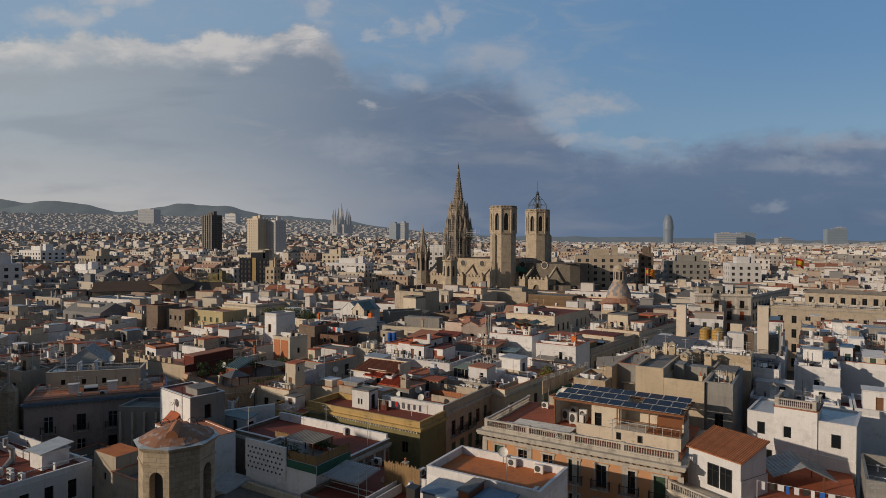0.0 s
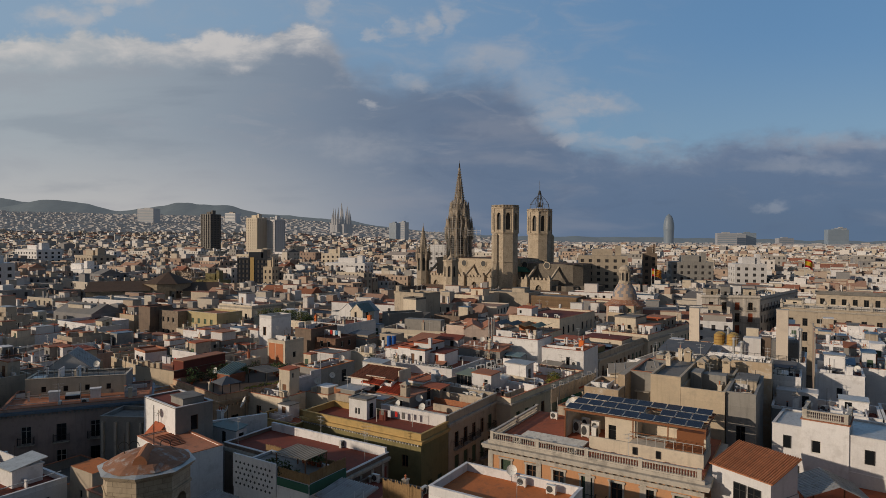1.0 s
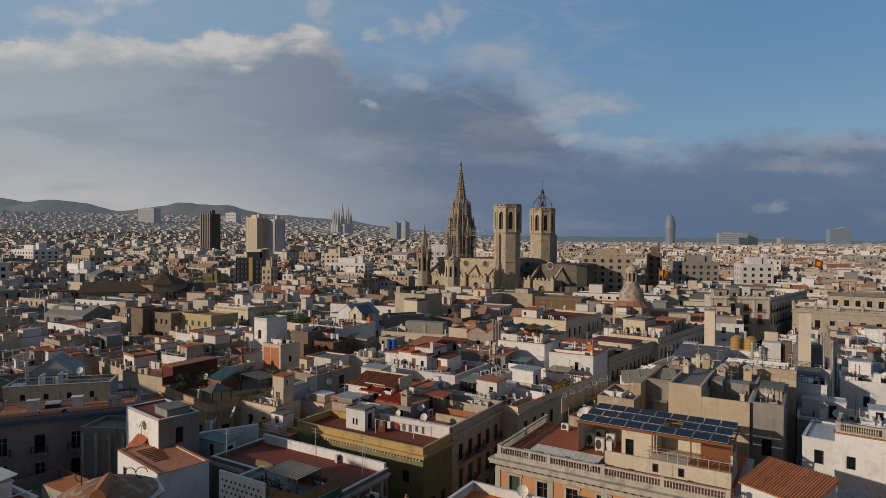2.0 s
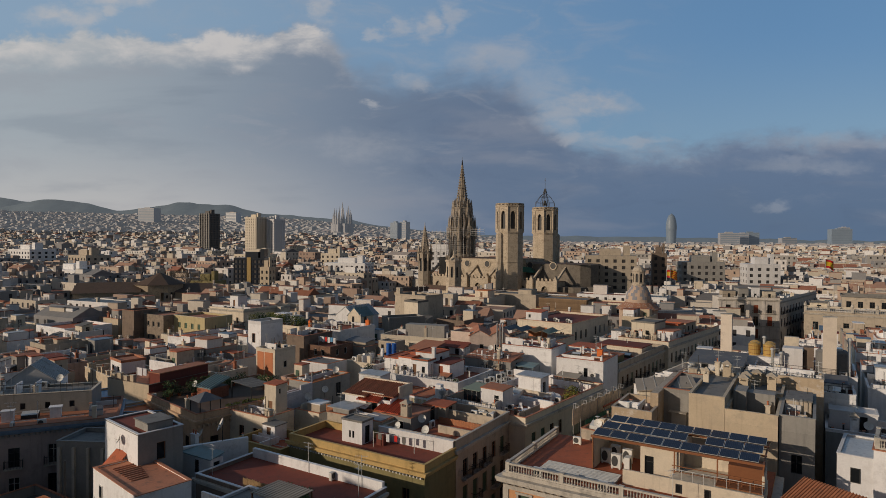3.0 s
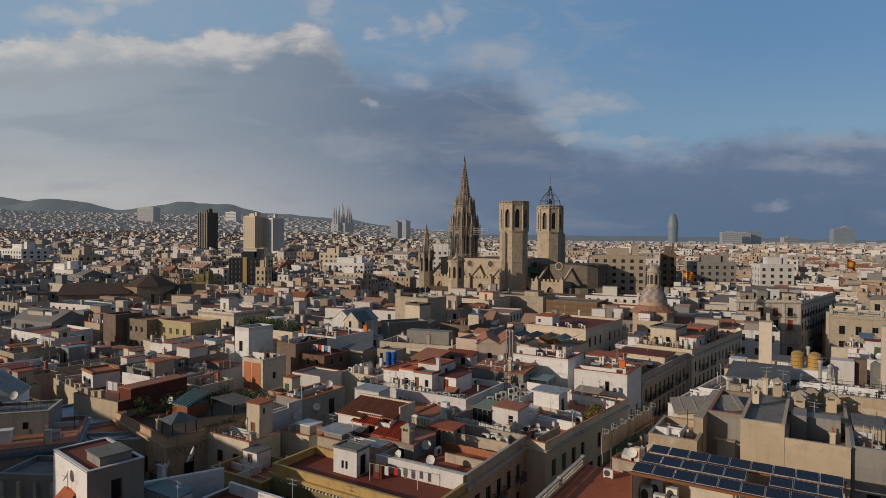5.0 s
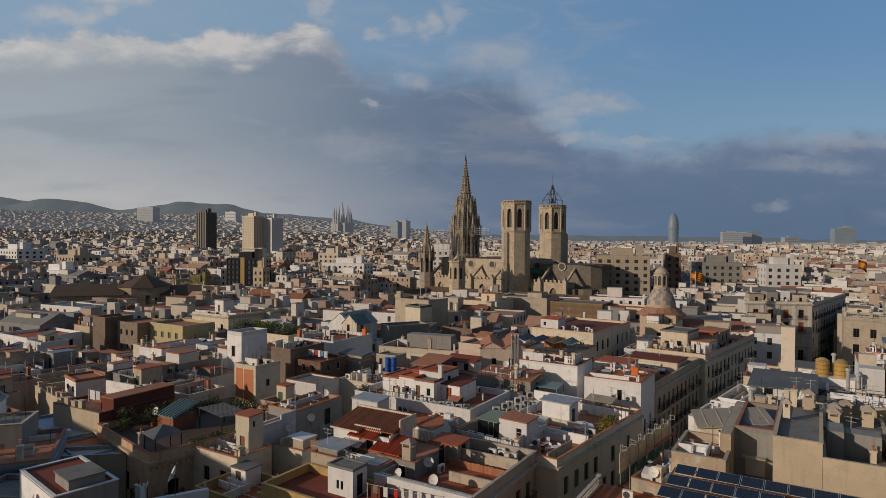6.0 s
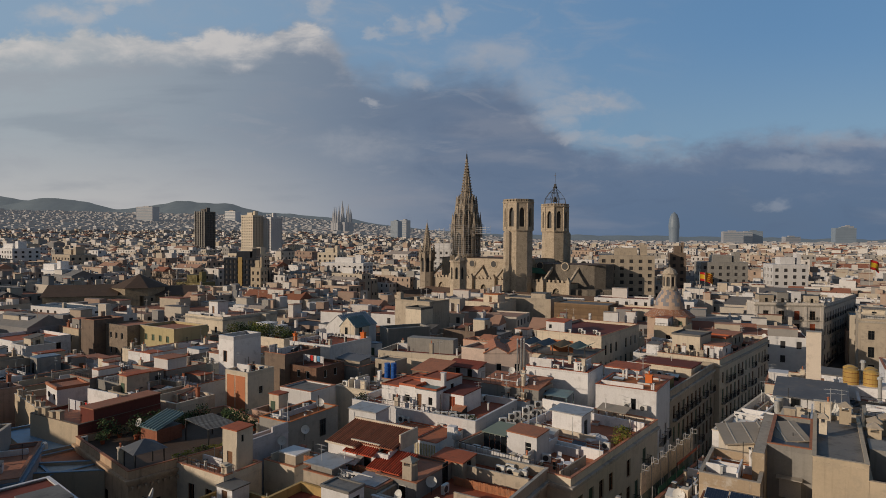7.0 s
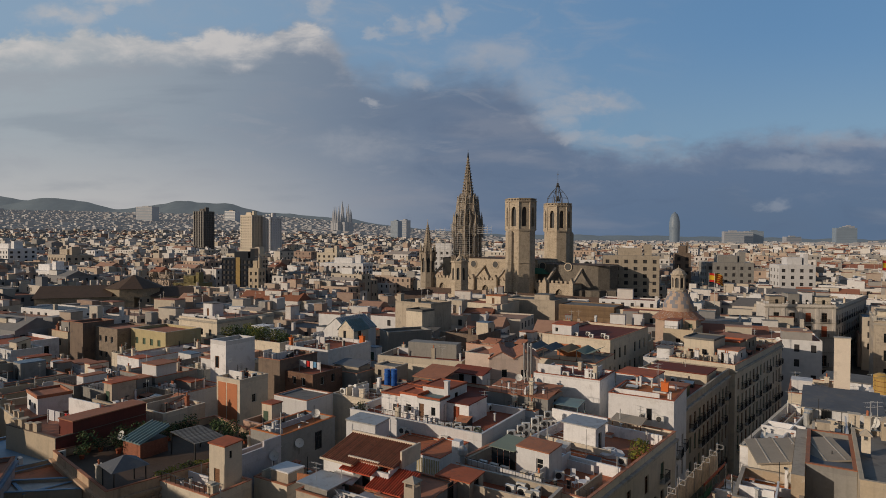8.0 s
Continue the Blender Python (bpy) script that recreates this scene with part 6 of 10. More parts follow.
# street fronts going away
l3 = house(-52.8, 123.8, 12.0, 25.0, 17.6, "sand", "terracotta_dark", "sand-coloured street front with tall windows", faces="r", rows=4, first=3.5, spacing=2.3, win=(1.0, 2.3), style=("wood", "green"), balconies=0.6, parapet=1.0, turn=-5.5, cornice="stonetrim")
stairhead(l3, 1.0, 3.0, 17.6, 5.5, 5.0, 2.6, "white", "terracotta"), stairhead(l3, 7.5, 1.0, 17.6, 3.4, 4.5, 1.8, "olive", "terracotta_pale")
for i in range(5):
    ac_unit(on_roof(l3, 2.0 + i * 1.5, 12.0 + (i % 2), 0, 0))
stairhead(l3, 2.0, 14.5, 17.6, 9.0, 6.0, 1.6, "cream", "terracotta_dark")
l4 = house(-48.5, 149.7, 11.0, 34.0, 18.2, "cream", "terracotta_pale", "cream-grey street front with balconies", faces="r", rows=4, first=3.5, spacing=2.4, win=(1.0, 2.4), style=("wood", "green"), balconies=0.7, parapet=1.0, turn=-9, cornice="stonetrim")
room(l4, 1.0, 4.6, 18.2, 5.2, 6.4, 3.9, "cream", "greyroof", (("f", 1.2, 0.1, 0.9, 2.0, "wood"), ("f", 3.6, 1.4, 0.8, 0.9, "dark"), ("r", 2.0, 1.2, 0.9, 1.2, "dark")), 0.1, 0.25)
room(l4, 6.6, 5.4, 18.2, 3.4, 5.0, 2.4, "white", "terracotta_pale", (("f", 1.0, 0.1, 0.8, 1.9, "wood"), ("r", 2.4, 1.0, 0.8, 0.9, "dark")), 0.1)
room(l4, 2.0, 12.6, 18.2, 6.4, 3.6, 2.8, "sand", "terracotta", (("r", 1.6, 0.8, 0.9, 1.2, "dark"),), 0.1, 0.3)
room(l4, 2.0, 19.0, 18.2, 6.0, 7.0, 2.6, "sand", "terracotta_pale", (("r", 2.0, 0.8, 0.9, 1.2, "dark"), ("r", 4.6, 0.8, 0.9, 1.2, "dark")), 0.1)
for i in range(6):
    chimney(l4, 0.4 + 1.6 * i, 2.4 + 0.5 * (i % 2), 18.2, 0.7, 0.5, 1.4 + 0.4 * (i % 3), ("cream", "sand", "white")[i % 3], i % 3)
r4 = house(-28.0, 137.0, 11.0, 15.0, 16.4, "cream", "greyroof", "cream street house with roof rooms", faces="fl", rows=3, balconies=0.4, parapet=0.9, turn=-9)
stairhead(r4, 2.0, 3.0, 17.5, 6, 6, 2.6, "white", "greyroof")
palace = house(0, 0, 18.6, 7.0, 21.6, "palegrey", "greyroof", "pale grey palace front with rows of balconies and brown shutters", faces="f", rows=5, first=4.3, storey=4.1, spacing=4.3, win=(1.5, 3.0), style=("wood", "dark", "wood", "red"), balconies=0.95, parapet=0.6, turn=23, world=(89.6, 216.6), cornice="stonetrim", coping="stonetrim")
for i in range(5):
    k = MB()
    k.box(0.05 + i * 4.4, -0.14, 0, 0.85 + i * 4.4, 0, 21.2)
    part("pilaster", k, "palegrey", palace)
for r_ in range(4):
    k = MB()
    k.box(0, -0.2, 4.6 + 4.1 * r_, 18.6, -0.02, 4.9 + 4.1 * r_)
    part("string_course", k, "stonetrim", palace)
wing = house(0, 0, 9.0, 52.0, 20.8, "palegrey", "greyroof", "long palace wing along a street, with balconies", faces="r", rows=4, first=4.0, storey=4.1, spacing=4.0, win=(1.3, 2.6), style=("wood", "dark"), balconies=0.9, parapet=0.8, turn=-11, world=(101.4, 220.2), cornice="stonetrim", coping="stonetrim")
for px_, py_, pw_, pd_, ph_, pm_ in ((1.6, 1.4, 4.0, 3.6, 2.6, "sand"), (6.4, 1.0, 3.0, 4.6, 3.4, "greywall"), (10.4, 1.6, 2.6, 3.2, 3.8, "white"), (14.0, 1.0, 3.6, 4.4, 2.6, "cream")):
    room(palace, px_, py_, 21.6, pw_, pd_, ph_, pm_, "greyroof", (("f", pw_ / 2, 0.6, 0.8, 1.2, "dark"),), 0.1)
cityhall = house(0, 0, 34.0, 14.0, 20.4, "sand", "blueslate", "ornate stone city hall with a balustraded roof", faces="fl", rows=4, first=4.6, storey=4.4, spacing=3.6, win=(1.3, 2.6), style=("dark", "wood"), parapet=0.5, world=(101.7, 190.2), cornice="stonetrim", coping="stonetrim")
balustrade(cityhall, 0.1, -0.1, 20.95, 0, 33.6, 0.5), balustrade(cityhall, 0.1, 13.9, 20.95, -90, 13.6, 0.5)
for i in range(7):
    k = MB()
    x0 = 0.2 + 5.5 * i
    k.box(x0 - 0.35, -0.4, 20.9, x0 + 0.35, 0.3, 22.2), k.cyl(x0, -0.05, 22.2, 22.5, 0.2, 0.45, 8), k.cyl(x0, -0.05, 22.5, 23.2, 0.45, 0.3, 8), k.cyl(x0, -0.05, 23.2, 23.6, 0.15, 0.05, 8)
    part("urn", k, "stonetrim", cityhall, "carved stone urn on a pedestal")
room(cityhall, 9.0, 6.4, 20.4, 22.0, 7.0, 4.4, "sand", "greyroof", tuple(("f", 1.6 + 2.7 * i, 1.2, 1.2, 2.0, "dark") for i in range(8)), 0.35, 0.5)
room(cityhall, 1.2, 5.0, 20.4, 4.6, 4.6, 2.4, "cream", "greyroof", (("f", 2.3, 0.5, 1.0, 1.4, "dark"),), 0.25, 0.2)
for i in range(5):
    ac_unit(on_roof(cityhall, 7.0 + 1.4 * i, 3.0, 0, 0))

# white and grey houses beyond the white house
rightw = house(-10.4, 99.0, 12.0, 7.0, 17.6, "white", "terracotta_dark", "white house with a dark red terrace and a tall chimney", faces="", parapet=0.9, coping="white")
gf = MB()
gf.box(0.02, -0.05, 8, 11.98, 0, 18.2)
part("lower_front", gf, "greywall", rightw, "grey unpainted lower wall")
hip_chimney(rightw, 2.4, 0.3, 17.6, 0.75, 2.2, "white")
room(rightw, 0.4, 3.6, 17.6, 4.8, 3.0, 2.2, "white", "white", (("f", 3.4, 0.03, 0.8, 1.9, "dark"),), 0.08, 0.1), room(rightw, 7.6, 3.4, 17.6, 3.2, 3.0, 2.0, "white", "silver", (("f", 1.0, 0.03, 0.8, 1.8, "dark"),), 0.1), room(rightw, 6.6, 0.6, 17.6, 3.4, 1.8, 0.9, "white", "white", (), 0.0, 0.15)
for i in range(3):
    ac_unit(on_roof(rightw, 4.8 + 1.1 * i, 4.2))
rightg = house(1.8, 76.6, 8.0, 9.0, 15.4, "greywall", "greyroof", "grey house with a low roof yard", faces="f", rows=1, parapet=1.2, coping="greywall")
stairhead(rightg, 3.4, 3.6, 15.4, 4.0, 3.6, 2.6, "white", "silver", "f")
rightb = house(1.8, 99.0, 9.0, 9.0, 17.8, "white", "terracotta_dark", "white house with a red terrace and roof sheds", faces="l", rows=1, parapet=0.7, coping="white")
stairhead(rightb, 1.0, 2.0, 17.8, 3.6, 3.2, 2.7, "white", "white", "f"), stairhead(rightb, 5.0, 4.4, 17.8, 3.4, 4.2, 2.3, "cream", "silver", "f")
for i in range(3):
    ac_unit(on_roof(rightb, 5.2 + 1.1 * i, 4.6))

# broad blocks before the cathedral
blk_a = house(0, 0, 17.0, 11.0, 16.6, "sand", "greyroof", "broad grey-beige flat block with a plain upper storey", faces="", parapet=0.3, world=(18.0, 239.0), base=4.5)
blk_b = house(0, 0, 16.5, 10.0, 16.4, "plankwall", "greyroof", "flat block clad in weathered brown planks", faces="", parapet=0.2, world=(32.5, 224.5), base=4.4)
for i in range(14):
    k = MB()
    k.box(0.05, -0.06, 8.0 + i * 0.6, 16.45, 0.0, 8.5 + i * 0.6)
    part("plank", k, "plankwall", blk_b)
blk_c = house(0, 0, 13.0, 9.0, 15.6, "cream", "terracotta_mid", "cream block with small windows", faces="f", rows=2, first=3.0, spacing=3.2, win=(0.9, 1.4), parapet=0.4, world=(47.0, 217.5), base=4.4, coping="cream")
blk_d = house(0, 0, 15.0, 12.0, 15.8, "cream", "terracotta_mid", "cream house with an orange awning on its roof", faces="f", rows=1, first=2.8, spacing=3.6, win=(0.9, 1.5), parapet=0.5, world=(3.0, 232.0), base=4.5, coping="cream")
stairhead(blk_d, 8.0, 3.0, 15.8, 5.0, 5.0, 2.6, "cream", "terracotta_bright", "f"), stairhead(blk_a, 9.0, 3.0, 16.6, 5.0, 5.0, 1.6, "sand", "greyroof")

# around the white terraces: stair tower, grey wall, orange terrace
tower_b = house(-78.6, 70.6, 7.2, 4.7, 16.4, "cream", "terracotta_pale", "yellow-cream house with a small terrace", faces="fr", rows=2, parapet=0.7)
room(tower_b, 3.9, 2.5, 16.4, 2.2, 2.0, 4.2, "cream", "terracotta", (("r", 0.7, 3.0, 0.3, 0.7, "dark"), ("f", 1.1, 0.03, 0.8, 2.0, "door")), 0.1, 0.0, 0.1, "stairhead")
chimney(tower_b, 6.3, 0.5, 16.4, 0.7, 0.7, 1.4, "cream")
low_y = house(-72.4, 66.2, 8.0, 6.0, 14.6, "yellowtrim", "terracotta", "low yellow terrace house with a small white shed", faces="f", rows=1, win=(1.0, 1.4), style="window", parapet=0.9, coping="yellowtrim")
room(low_y, 1.0, 3.6, 14.6, 2.2, 2.0, 1.9, "white", "greyroof", (("f", 1.1, 0.1, 0.8, 1.6, "door"),), 0.08)
patio = house(-78.4, 64.4, 6.0, 6.2, 9.0, "cream", "greyroof", "low patio roof before an ochre front", faces="", parapet=0.5)
teal_h = house(-70.2, 57.5, 4.6, 1.6, 16.8, "white", "blueroof", "small white house with a teal sheet roof", faces="fr", rows=1, first=1.9, win=(0.8, 1.5), style="dark", parapet=0.0)
pitched(teal_h, 0, 0, 4.6, 1.6, 16.85, 17.2, "tealsheet", 0)
ww_h = house(0, 0, 0.5, 7.2, 17.2, "white", "white", "freestanding white yard wall with a big satellite dish", faces="", parapet=0, turn=-27.6, world=gx(-70.9, 57.7), name="yard_wall")
wyard = house(-77.2, 59.6, 6.2, 4.6, 13.4, "greywall", "terracotta_dark", "sunken brown yard roof behind a white wall", faces="", parapet=0.3)
o = dish(on_roof(ww_h, 0.25, 2.2, 0, -10))
o = copy_thing(o, on_roof(ww_h, 0.25, 4.4, 0, -10))
o.scale = (1.5, 1.5, 1.5)
chimney(wyard, 4.6, 0.6, 13.4, 0.8, 0.5, 4.2, "white", 2)
orange_t = house(-78.6, 81.4, 4.7, 8.4, 18.6, "greywall", "terracotta_bright", "grey house with a bright orange clay terrace and edge", faces="", parapet=0.55, coping="terracotta_bright")
put_window(orange_t, 4.73, 5.6, 16.2, 90, 1.0, 2.0, "dark", 0.0)
dish(orange_t.matrix_basis @ pose(4.9, 2.4, 16.6, 0, 0, 60))
lilac = house(-76.4, 75.6, 2.6, 5.7, 17.6, "lilacwall", "terracotta_pale", "pale lilac wall that steps up to an orange terrace", faces="", parapet=0.5, coping="lilacwall")
dish(lilac.matrix_basis @ pose(2.9, 4.4, 16.4, 0, 0, 60))
part("stepped_wall", (lambda b: (b.box(2.35, 0.6, 18.1, 2.6, 3.4, 18.7), b.box(2.35, 3.4, 18.1, 2.6, 5.7, 19.3), b)[2])(MB()), "lilacwall", lilac)
dark_t = house(0, 0, 15.3, 18.0, 16.6, "tanwall", "browntile", "ochre house with a planted dark terrace and cornice", faces="fr", rows=3, first=4.6, spacing=3.6, win=(1.15, 2.5), style="dark", balconies=0.5, parapet=0.8, cornice="tanwall", turn=-11, world=gx(-94.5, 68.9))
dk3 = mesh_of("dentil", (lambda b: (b.box(0, 0, 0, 0.3, 0.22, 0.3), b)[1])(MB()), "tanwall")
for i in range(24):
    o = part("dentil", dk3, None, dark_t)
    o.location = (15.3, 0.2 + i * 0.62, 15.6)
front_l = house(0, 0, 17.0, 8.0, 16.5, "ochre", "terracotta_pale", "low ochre house with chimney stubs along its wall", faces="", parapet=0.9, turn=-11, world=gx(-121.6, 74.4), coping="cream")
for i in range(7):
    chimney(front_l, 1.0 + 2.2 * i, 0.1, 17.3, 0.6, 0.5, 0.8 + 0.3 * (i % 2), "ochre", i % 2)
room(front_l, 3.0, 3.2, 16.5, 5.0, 4.0, 2.2, "white", "terracotta_pale", (("f", 1.2, 0.6, 1.0, 0.8, "dark"), ("f", 3.6, 0.6, 1.0, 0.8, "dark")), 0.1, 0.3)
red_h = house(0, 0, 9.8, 10.6, 18.2, "darkred", "terracotta_pale", "dark red house with a laundry terrace on its roof", faces="", parapet=0.4, turn=3, world=gx(-104.4, 68.7), coping="brownwall")
k = MB()
k.box(0.02, -0.06, 4, 9.78, 0, 18.6)
part("painted_front", k, "ochre", red_h, "ochre plastered front")
k = MB()
k.box(7.2, 1.8, 18.2, 9.78, 10.58, 19.9)
part("upper_wall", k, "darkred", red_h, "dark red upper wall")
k = MB()
k.box(7.1, 1.7, 19.9, 9.88, 10.68, 20.02)
part("upper_roof", k, "terracotta_pale", red_h)
for i in range(4):
    chimney(red_h, 0.8 + 1.5 * i, 0.05, 18.6, 0.8, 0.5, 0.7 + 0.25 * (i % 2), "ochre")
k = MB()
k.box(1.0, 6.4, 18.2, 7.2, 6.6, 20.4)
part("terrace_wall", k, "white", red_h, "white terrace wall behind the washing")
wl = thing("washing_line", on_roof(red_h, 2.0, 3.4), "washing line with white sheets and red clothes", "laundry")
k = MB()
k.tube((0, 0, 0), (0, 0, 1.7), 0.04), k.tube((4.8, 0, 0), (4.8, 0, 1.7), 0.04), k.tube((0, 0, 1.65), (4.8, 0, 1.65), 0.02)
part("line", k, "palemetal", wl)
for xa, ww_, hh_, mt in ((0.3, 1.1, 1.2, "whitecloth"), (1.6, 0.9, 1.1, "whitecloth"), (2.8, 0.5, 0.5, "darkmetal"), (3.5, 0.4, 1.1, "redcloth"), (4.2, 0.4, 0.5, "redcloth")):
    k = MB()
    k.box(xa, -0.03, 1.64 - hh_, xa + ww_, 0.03, 1.66)
    part("cloth", k, mt, wl)
hut = house(-89.6, 73.6, 3.1, 3.2, 18.2, "brickred", "greyroof", "orange brick roof hut with a blue sheet roof", faces="", parapet=0)
pitched(hut, 0, 0, 3.1, 3.2, 18.25, 19.4, "tealsheet", 0.5)
dish(hut.matrix_basis @ pose(-0.8, 0.4, 17.2))
gz = thing("gazebo", on_roof(dark_t, 13.2, 2.3), "grey canvas gazebo on a planted terrace", "gazebo")
for sx in (-1.4, 1.4):
    for sy in (-1.4, 1.4):
        k = MB()
        k.box(sx - 0.05, sy - 0.05, 0, sx + 0.05, sy + 0.05, 2.1)
        part("post", k, "darkmetal", gz)
k = MB()
k.hull([(-1.7, -1.7, 2.1), (1.7, -1.7, 2.1), (1.7, 1.7, 2.1), (-1.7, 1.7, 2.1)], [(-0.1, -0.1, 3.0), (0.1, -0.1, 3.0), (0.1, 0.1, 3.0), (-0.1, 0.1, 3.0)])
part("canvas_roof", k, "blueslate", gz)
pl = random.Random(5)
for i in range(9):
    shrub(on_roof(dark_t, pl.uniform(14.0, 14.7), 5.0 + i * 0.75), pl.uniform(0.6, 1.0), 40 + i, pl.choice(("leaf_yellow", "hedge", "leaf_yellow")))
for i in range(12):
    shrub(on_roof(dark_t, pl.uniform(0.6, 3.4), 2 + i * 1.1), pl.uniform(1.0, 1.9), 70 + i)
for i in range(6):
    shrub(on_roof(dark_t, pl.uniform(5.0, 12.0), pl.uniform(12.8, 17.0)), pl.uniform(1.0, 2.2), 90 + i)
perg = thing("pergola", on_roof(dark_t, 7.6, 9.0), "dark slatted pergola on a planted terrace", "pergola")
for i in range(14):
    k = MB()
    k.box(i * 0.42, 0, 2.4, i * 0.42 + 0.3, 3.4, 2.45)
    part("slat", k, "greyroof", perg)
for sx in (0.1, 5.6):
    for sy in (0.1, 3.3):
        k = MB()
        k.box(sx - 0.06, sy - 0.06, 0, sx + 0.06, sy + 0.06, 2.4)
        part("post", k, "darkmetal", perg)
grey_small = house(-88.5, 94.0, 6.0, 5.0, 18.6, "white", "greyroof", "small white-grey house with two windows", faces="f", rows=1, win=(0.7, 1.0), style="dark", parapet=0.2)
obox = house(-97.9, 92.1, 4.8, 5.0, 20.0, "cream", "terracotta_pale", "tall house with an orange flank", faces="r", rows=3, win=(0.8, 1.4), first=3.0, style="window", parapet=0.5, coping="cream")
fl = MB()
fl.box(0.35, -0.03, 8, 2.0, 0, 19.9), fl.box(2.2, -0.03, 8, 4.3, 0, 19.9)
part("painted_flank", fl, "orangepaint", obox, "orange painted flank")
brickh = house(-99.0, 100.6, 4.6, 8.0, 21.2, "brownwall", "terracotta", "brown brick house with laundry on its roof", faces="r", rows=2, win=(0.8, 1.3), style="window", parapet=0.5)
brickh2 = house(-94.3, 101.6, 5.6, 6.5, 19.6, "brickdark", "terracotta", "brown brick house with a stepped roof wall", faces="fr", rows=2, first=1.4, storey=3.0, spacing=2.4, win=(0.8, 1.2), style="window", parapet=0.4, coping="brickdark")
wl2 = thing("washing_line", on_roof(brickh2, 0.5, 2.4), "washing line with pale laundry on a brick house", "laundry")
k = MB()
k.tube((0, 0, 0), (0, 0, 1.8), 0.04), k.tube((4.4, 0, 0), (4.4, 0, 1.8), 0.04), k.tube((0, 0, 1.75), (4.4, 0, 1.75), 0.02)
part("line", k, "palemetal", wl2)
for i in range(6):
    k = MB()
    k.box(0.2 + 0.7 * i, -0.03, 0.9 - 0.2 * (i % 2), 0.75 + 0.7 * i, 0.03, 1.76)
    part("cloth", k, ("whitecloth", "whitecloth", "redcloth", "whitecloth", "bluecloth", "whitecloth")[i], wl2)
wbox = house(-106.4, 97.6, 3.6, 5.6, 23.6, "white", "greyroof", "white cube-shaped roof house with a crenellated parapet", faces="", parapet=0.55, coping="white")
put_window(wbox, 1.6, -0.04, 20.0, 0, 0.8, 1.8, "wood", 0.0)
hutwall = house(-106.5, 113.4, 10.0, 11.6, 20.4, "white", "terracotta", "white-walled terrace house with red chimneys", faces="", parapet=0.6, coping="white")
chimney(hutwall, 0.4, 0.4, 20.4, 0.6, 0.6, 1.9, "orangeclay", 1), chimney(hutwall, 8.6, 10.0, 20.4, 0.9, 0.6, 1.6, "orangeclay", 1)
whut = house(-105.4, 126.2, 3.9, 4.4, 22.4, "cream", "greyroof", "cream roof hut with a green-grey gabled roof", faces="", parapet=0)
gable(whut, 0, 0, 3.9, 4.4, 22.4, 24.2, "cream", "tealsheet", 0.5)
put_window(whut, 1.6, -0.05, 20.6, 0, 0.6, 1.6, "dark", 0.0), put_window(whut, 3.95, 1.6, 20.5, 90, 0.8, 1.8, "dark", 0.0)
beige = house(-89.3, 117.8, 15.0, 9.0, 19.4, "cream", "terracotta_dark", "cream wall round a wide dark red terrace", faces="", parapet=0.9, turn=11, coping="cream")
for wx in (2.2, 8.8):
    put_window(beige, wx, -0.03, 18.0, 0, 0.6, 0.6, "dark", 0.0)
chimney(beige, 9.6, 0.4, 19.4, 0.6, 0.6, 2.6, "sand", 1)
k = MB()
k.box(3.0, 6.0, 19.4, 12.0, 8.6, 21.9)
part("roof_room", k, "greywall", beige)
pink_a = house(-74.0, 120.8, 4.4, 6.0, 21.6, "pinkpale", "terracotta_pale", "pale pink house front in the sun", faces="", parapet=0.3, coping="cream")
pink_h = house(0, 0, 7.8, 8.0, 21.4, "pinkpale", "terracotta_pale", "pale pink house with two gables and flues", faces="f", rows=2, first=3.0, storey=3.0, spacing=3.6, win=(0.9, 1.3), style="window", parapet=0, turn=30, world=(4.9, 139.2))
gable(pink_h, 0, 0, 3.9, 8.0, 21.4, 22.4, "pinkpale", "terracotta_pale", 0), gable(pink_h, 3.9, 0, 3.9, 8.0, 21.4, 22.4, "pinkpale", "terracotta_pale", 0)
for xx in (5.4, 6.0, 6.5):
    k = MB()
    k.cyl(xx, -0.25, 17.6, 23.6, 0.13, 0.13, 8), k.cyl(xx, -0.25, 23.6, 23.9, 0.2, 0.1, 8)
    part("flue", k, "sheetmetal", pink_h)
red_m = house(0, 0, 14.2, 22.0, 19.4, "cream", "terracotta_dark", "long cream house with a dark red roof terrace", faces="fr", rows=2, first=3.6, storey=3.4, spacing=3.0, win=(1.0, 2.0), style=("window", "dark"), parapet=0.5, turn=-4.7, world=(18.0, 167.4), coping="terracotta_pale", base=1.2)
room(red_m, 1.2, 2.0, 19.4, 4.2, 3.6, 2.2, "white", "terracotta", (("f", 1.0, 0.8, 0.6, 0.8, "dark"),), 0.1, 0.0, 0.3)
chimney(red_m, 1.6, 6.2, 19.4, 1.6, 0.8, 2.6, "paleyellow", 3)
for i in range(5):
    ac_unit(on_roof(red_m, 6.0 + 1.6 * i, 3.0 + 2.2 * (i % 2), 0, 0))
net_h = house(-71.0, 137.5, 13.0, 11.0, 18.4, "cream", "greyroof", "cream house whose roof terrace is hung with dark netting", faces="fr", rows=1, first=2.8, spacing=3.4, win=(0.9, 1.4), style="dark", parapet=0.5)
for i in range(5):
    k = MB()
    k.box(0.3 + 3.05 * i, 0.3, 18.4, 0.42 + 3.05 * i, 0.42, 20.9)
    part("post", k, "darkmetal", net_h)
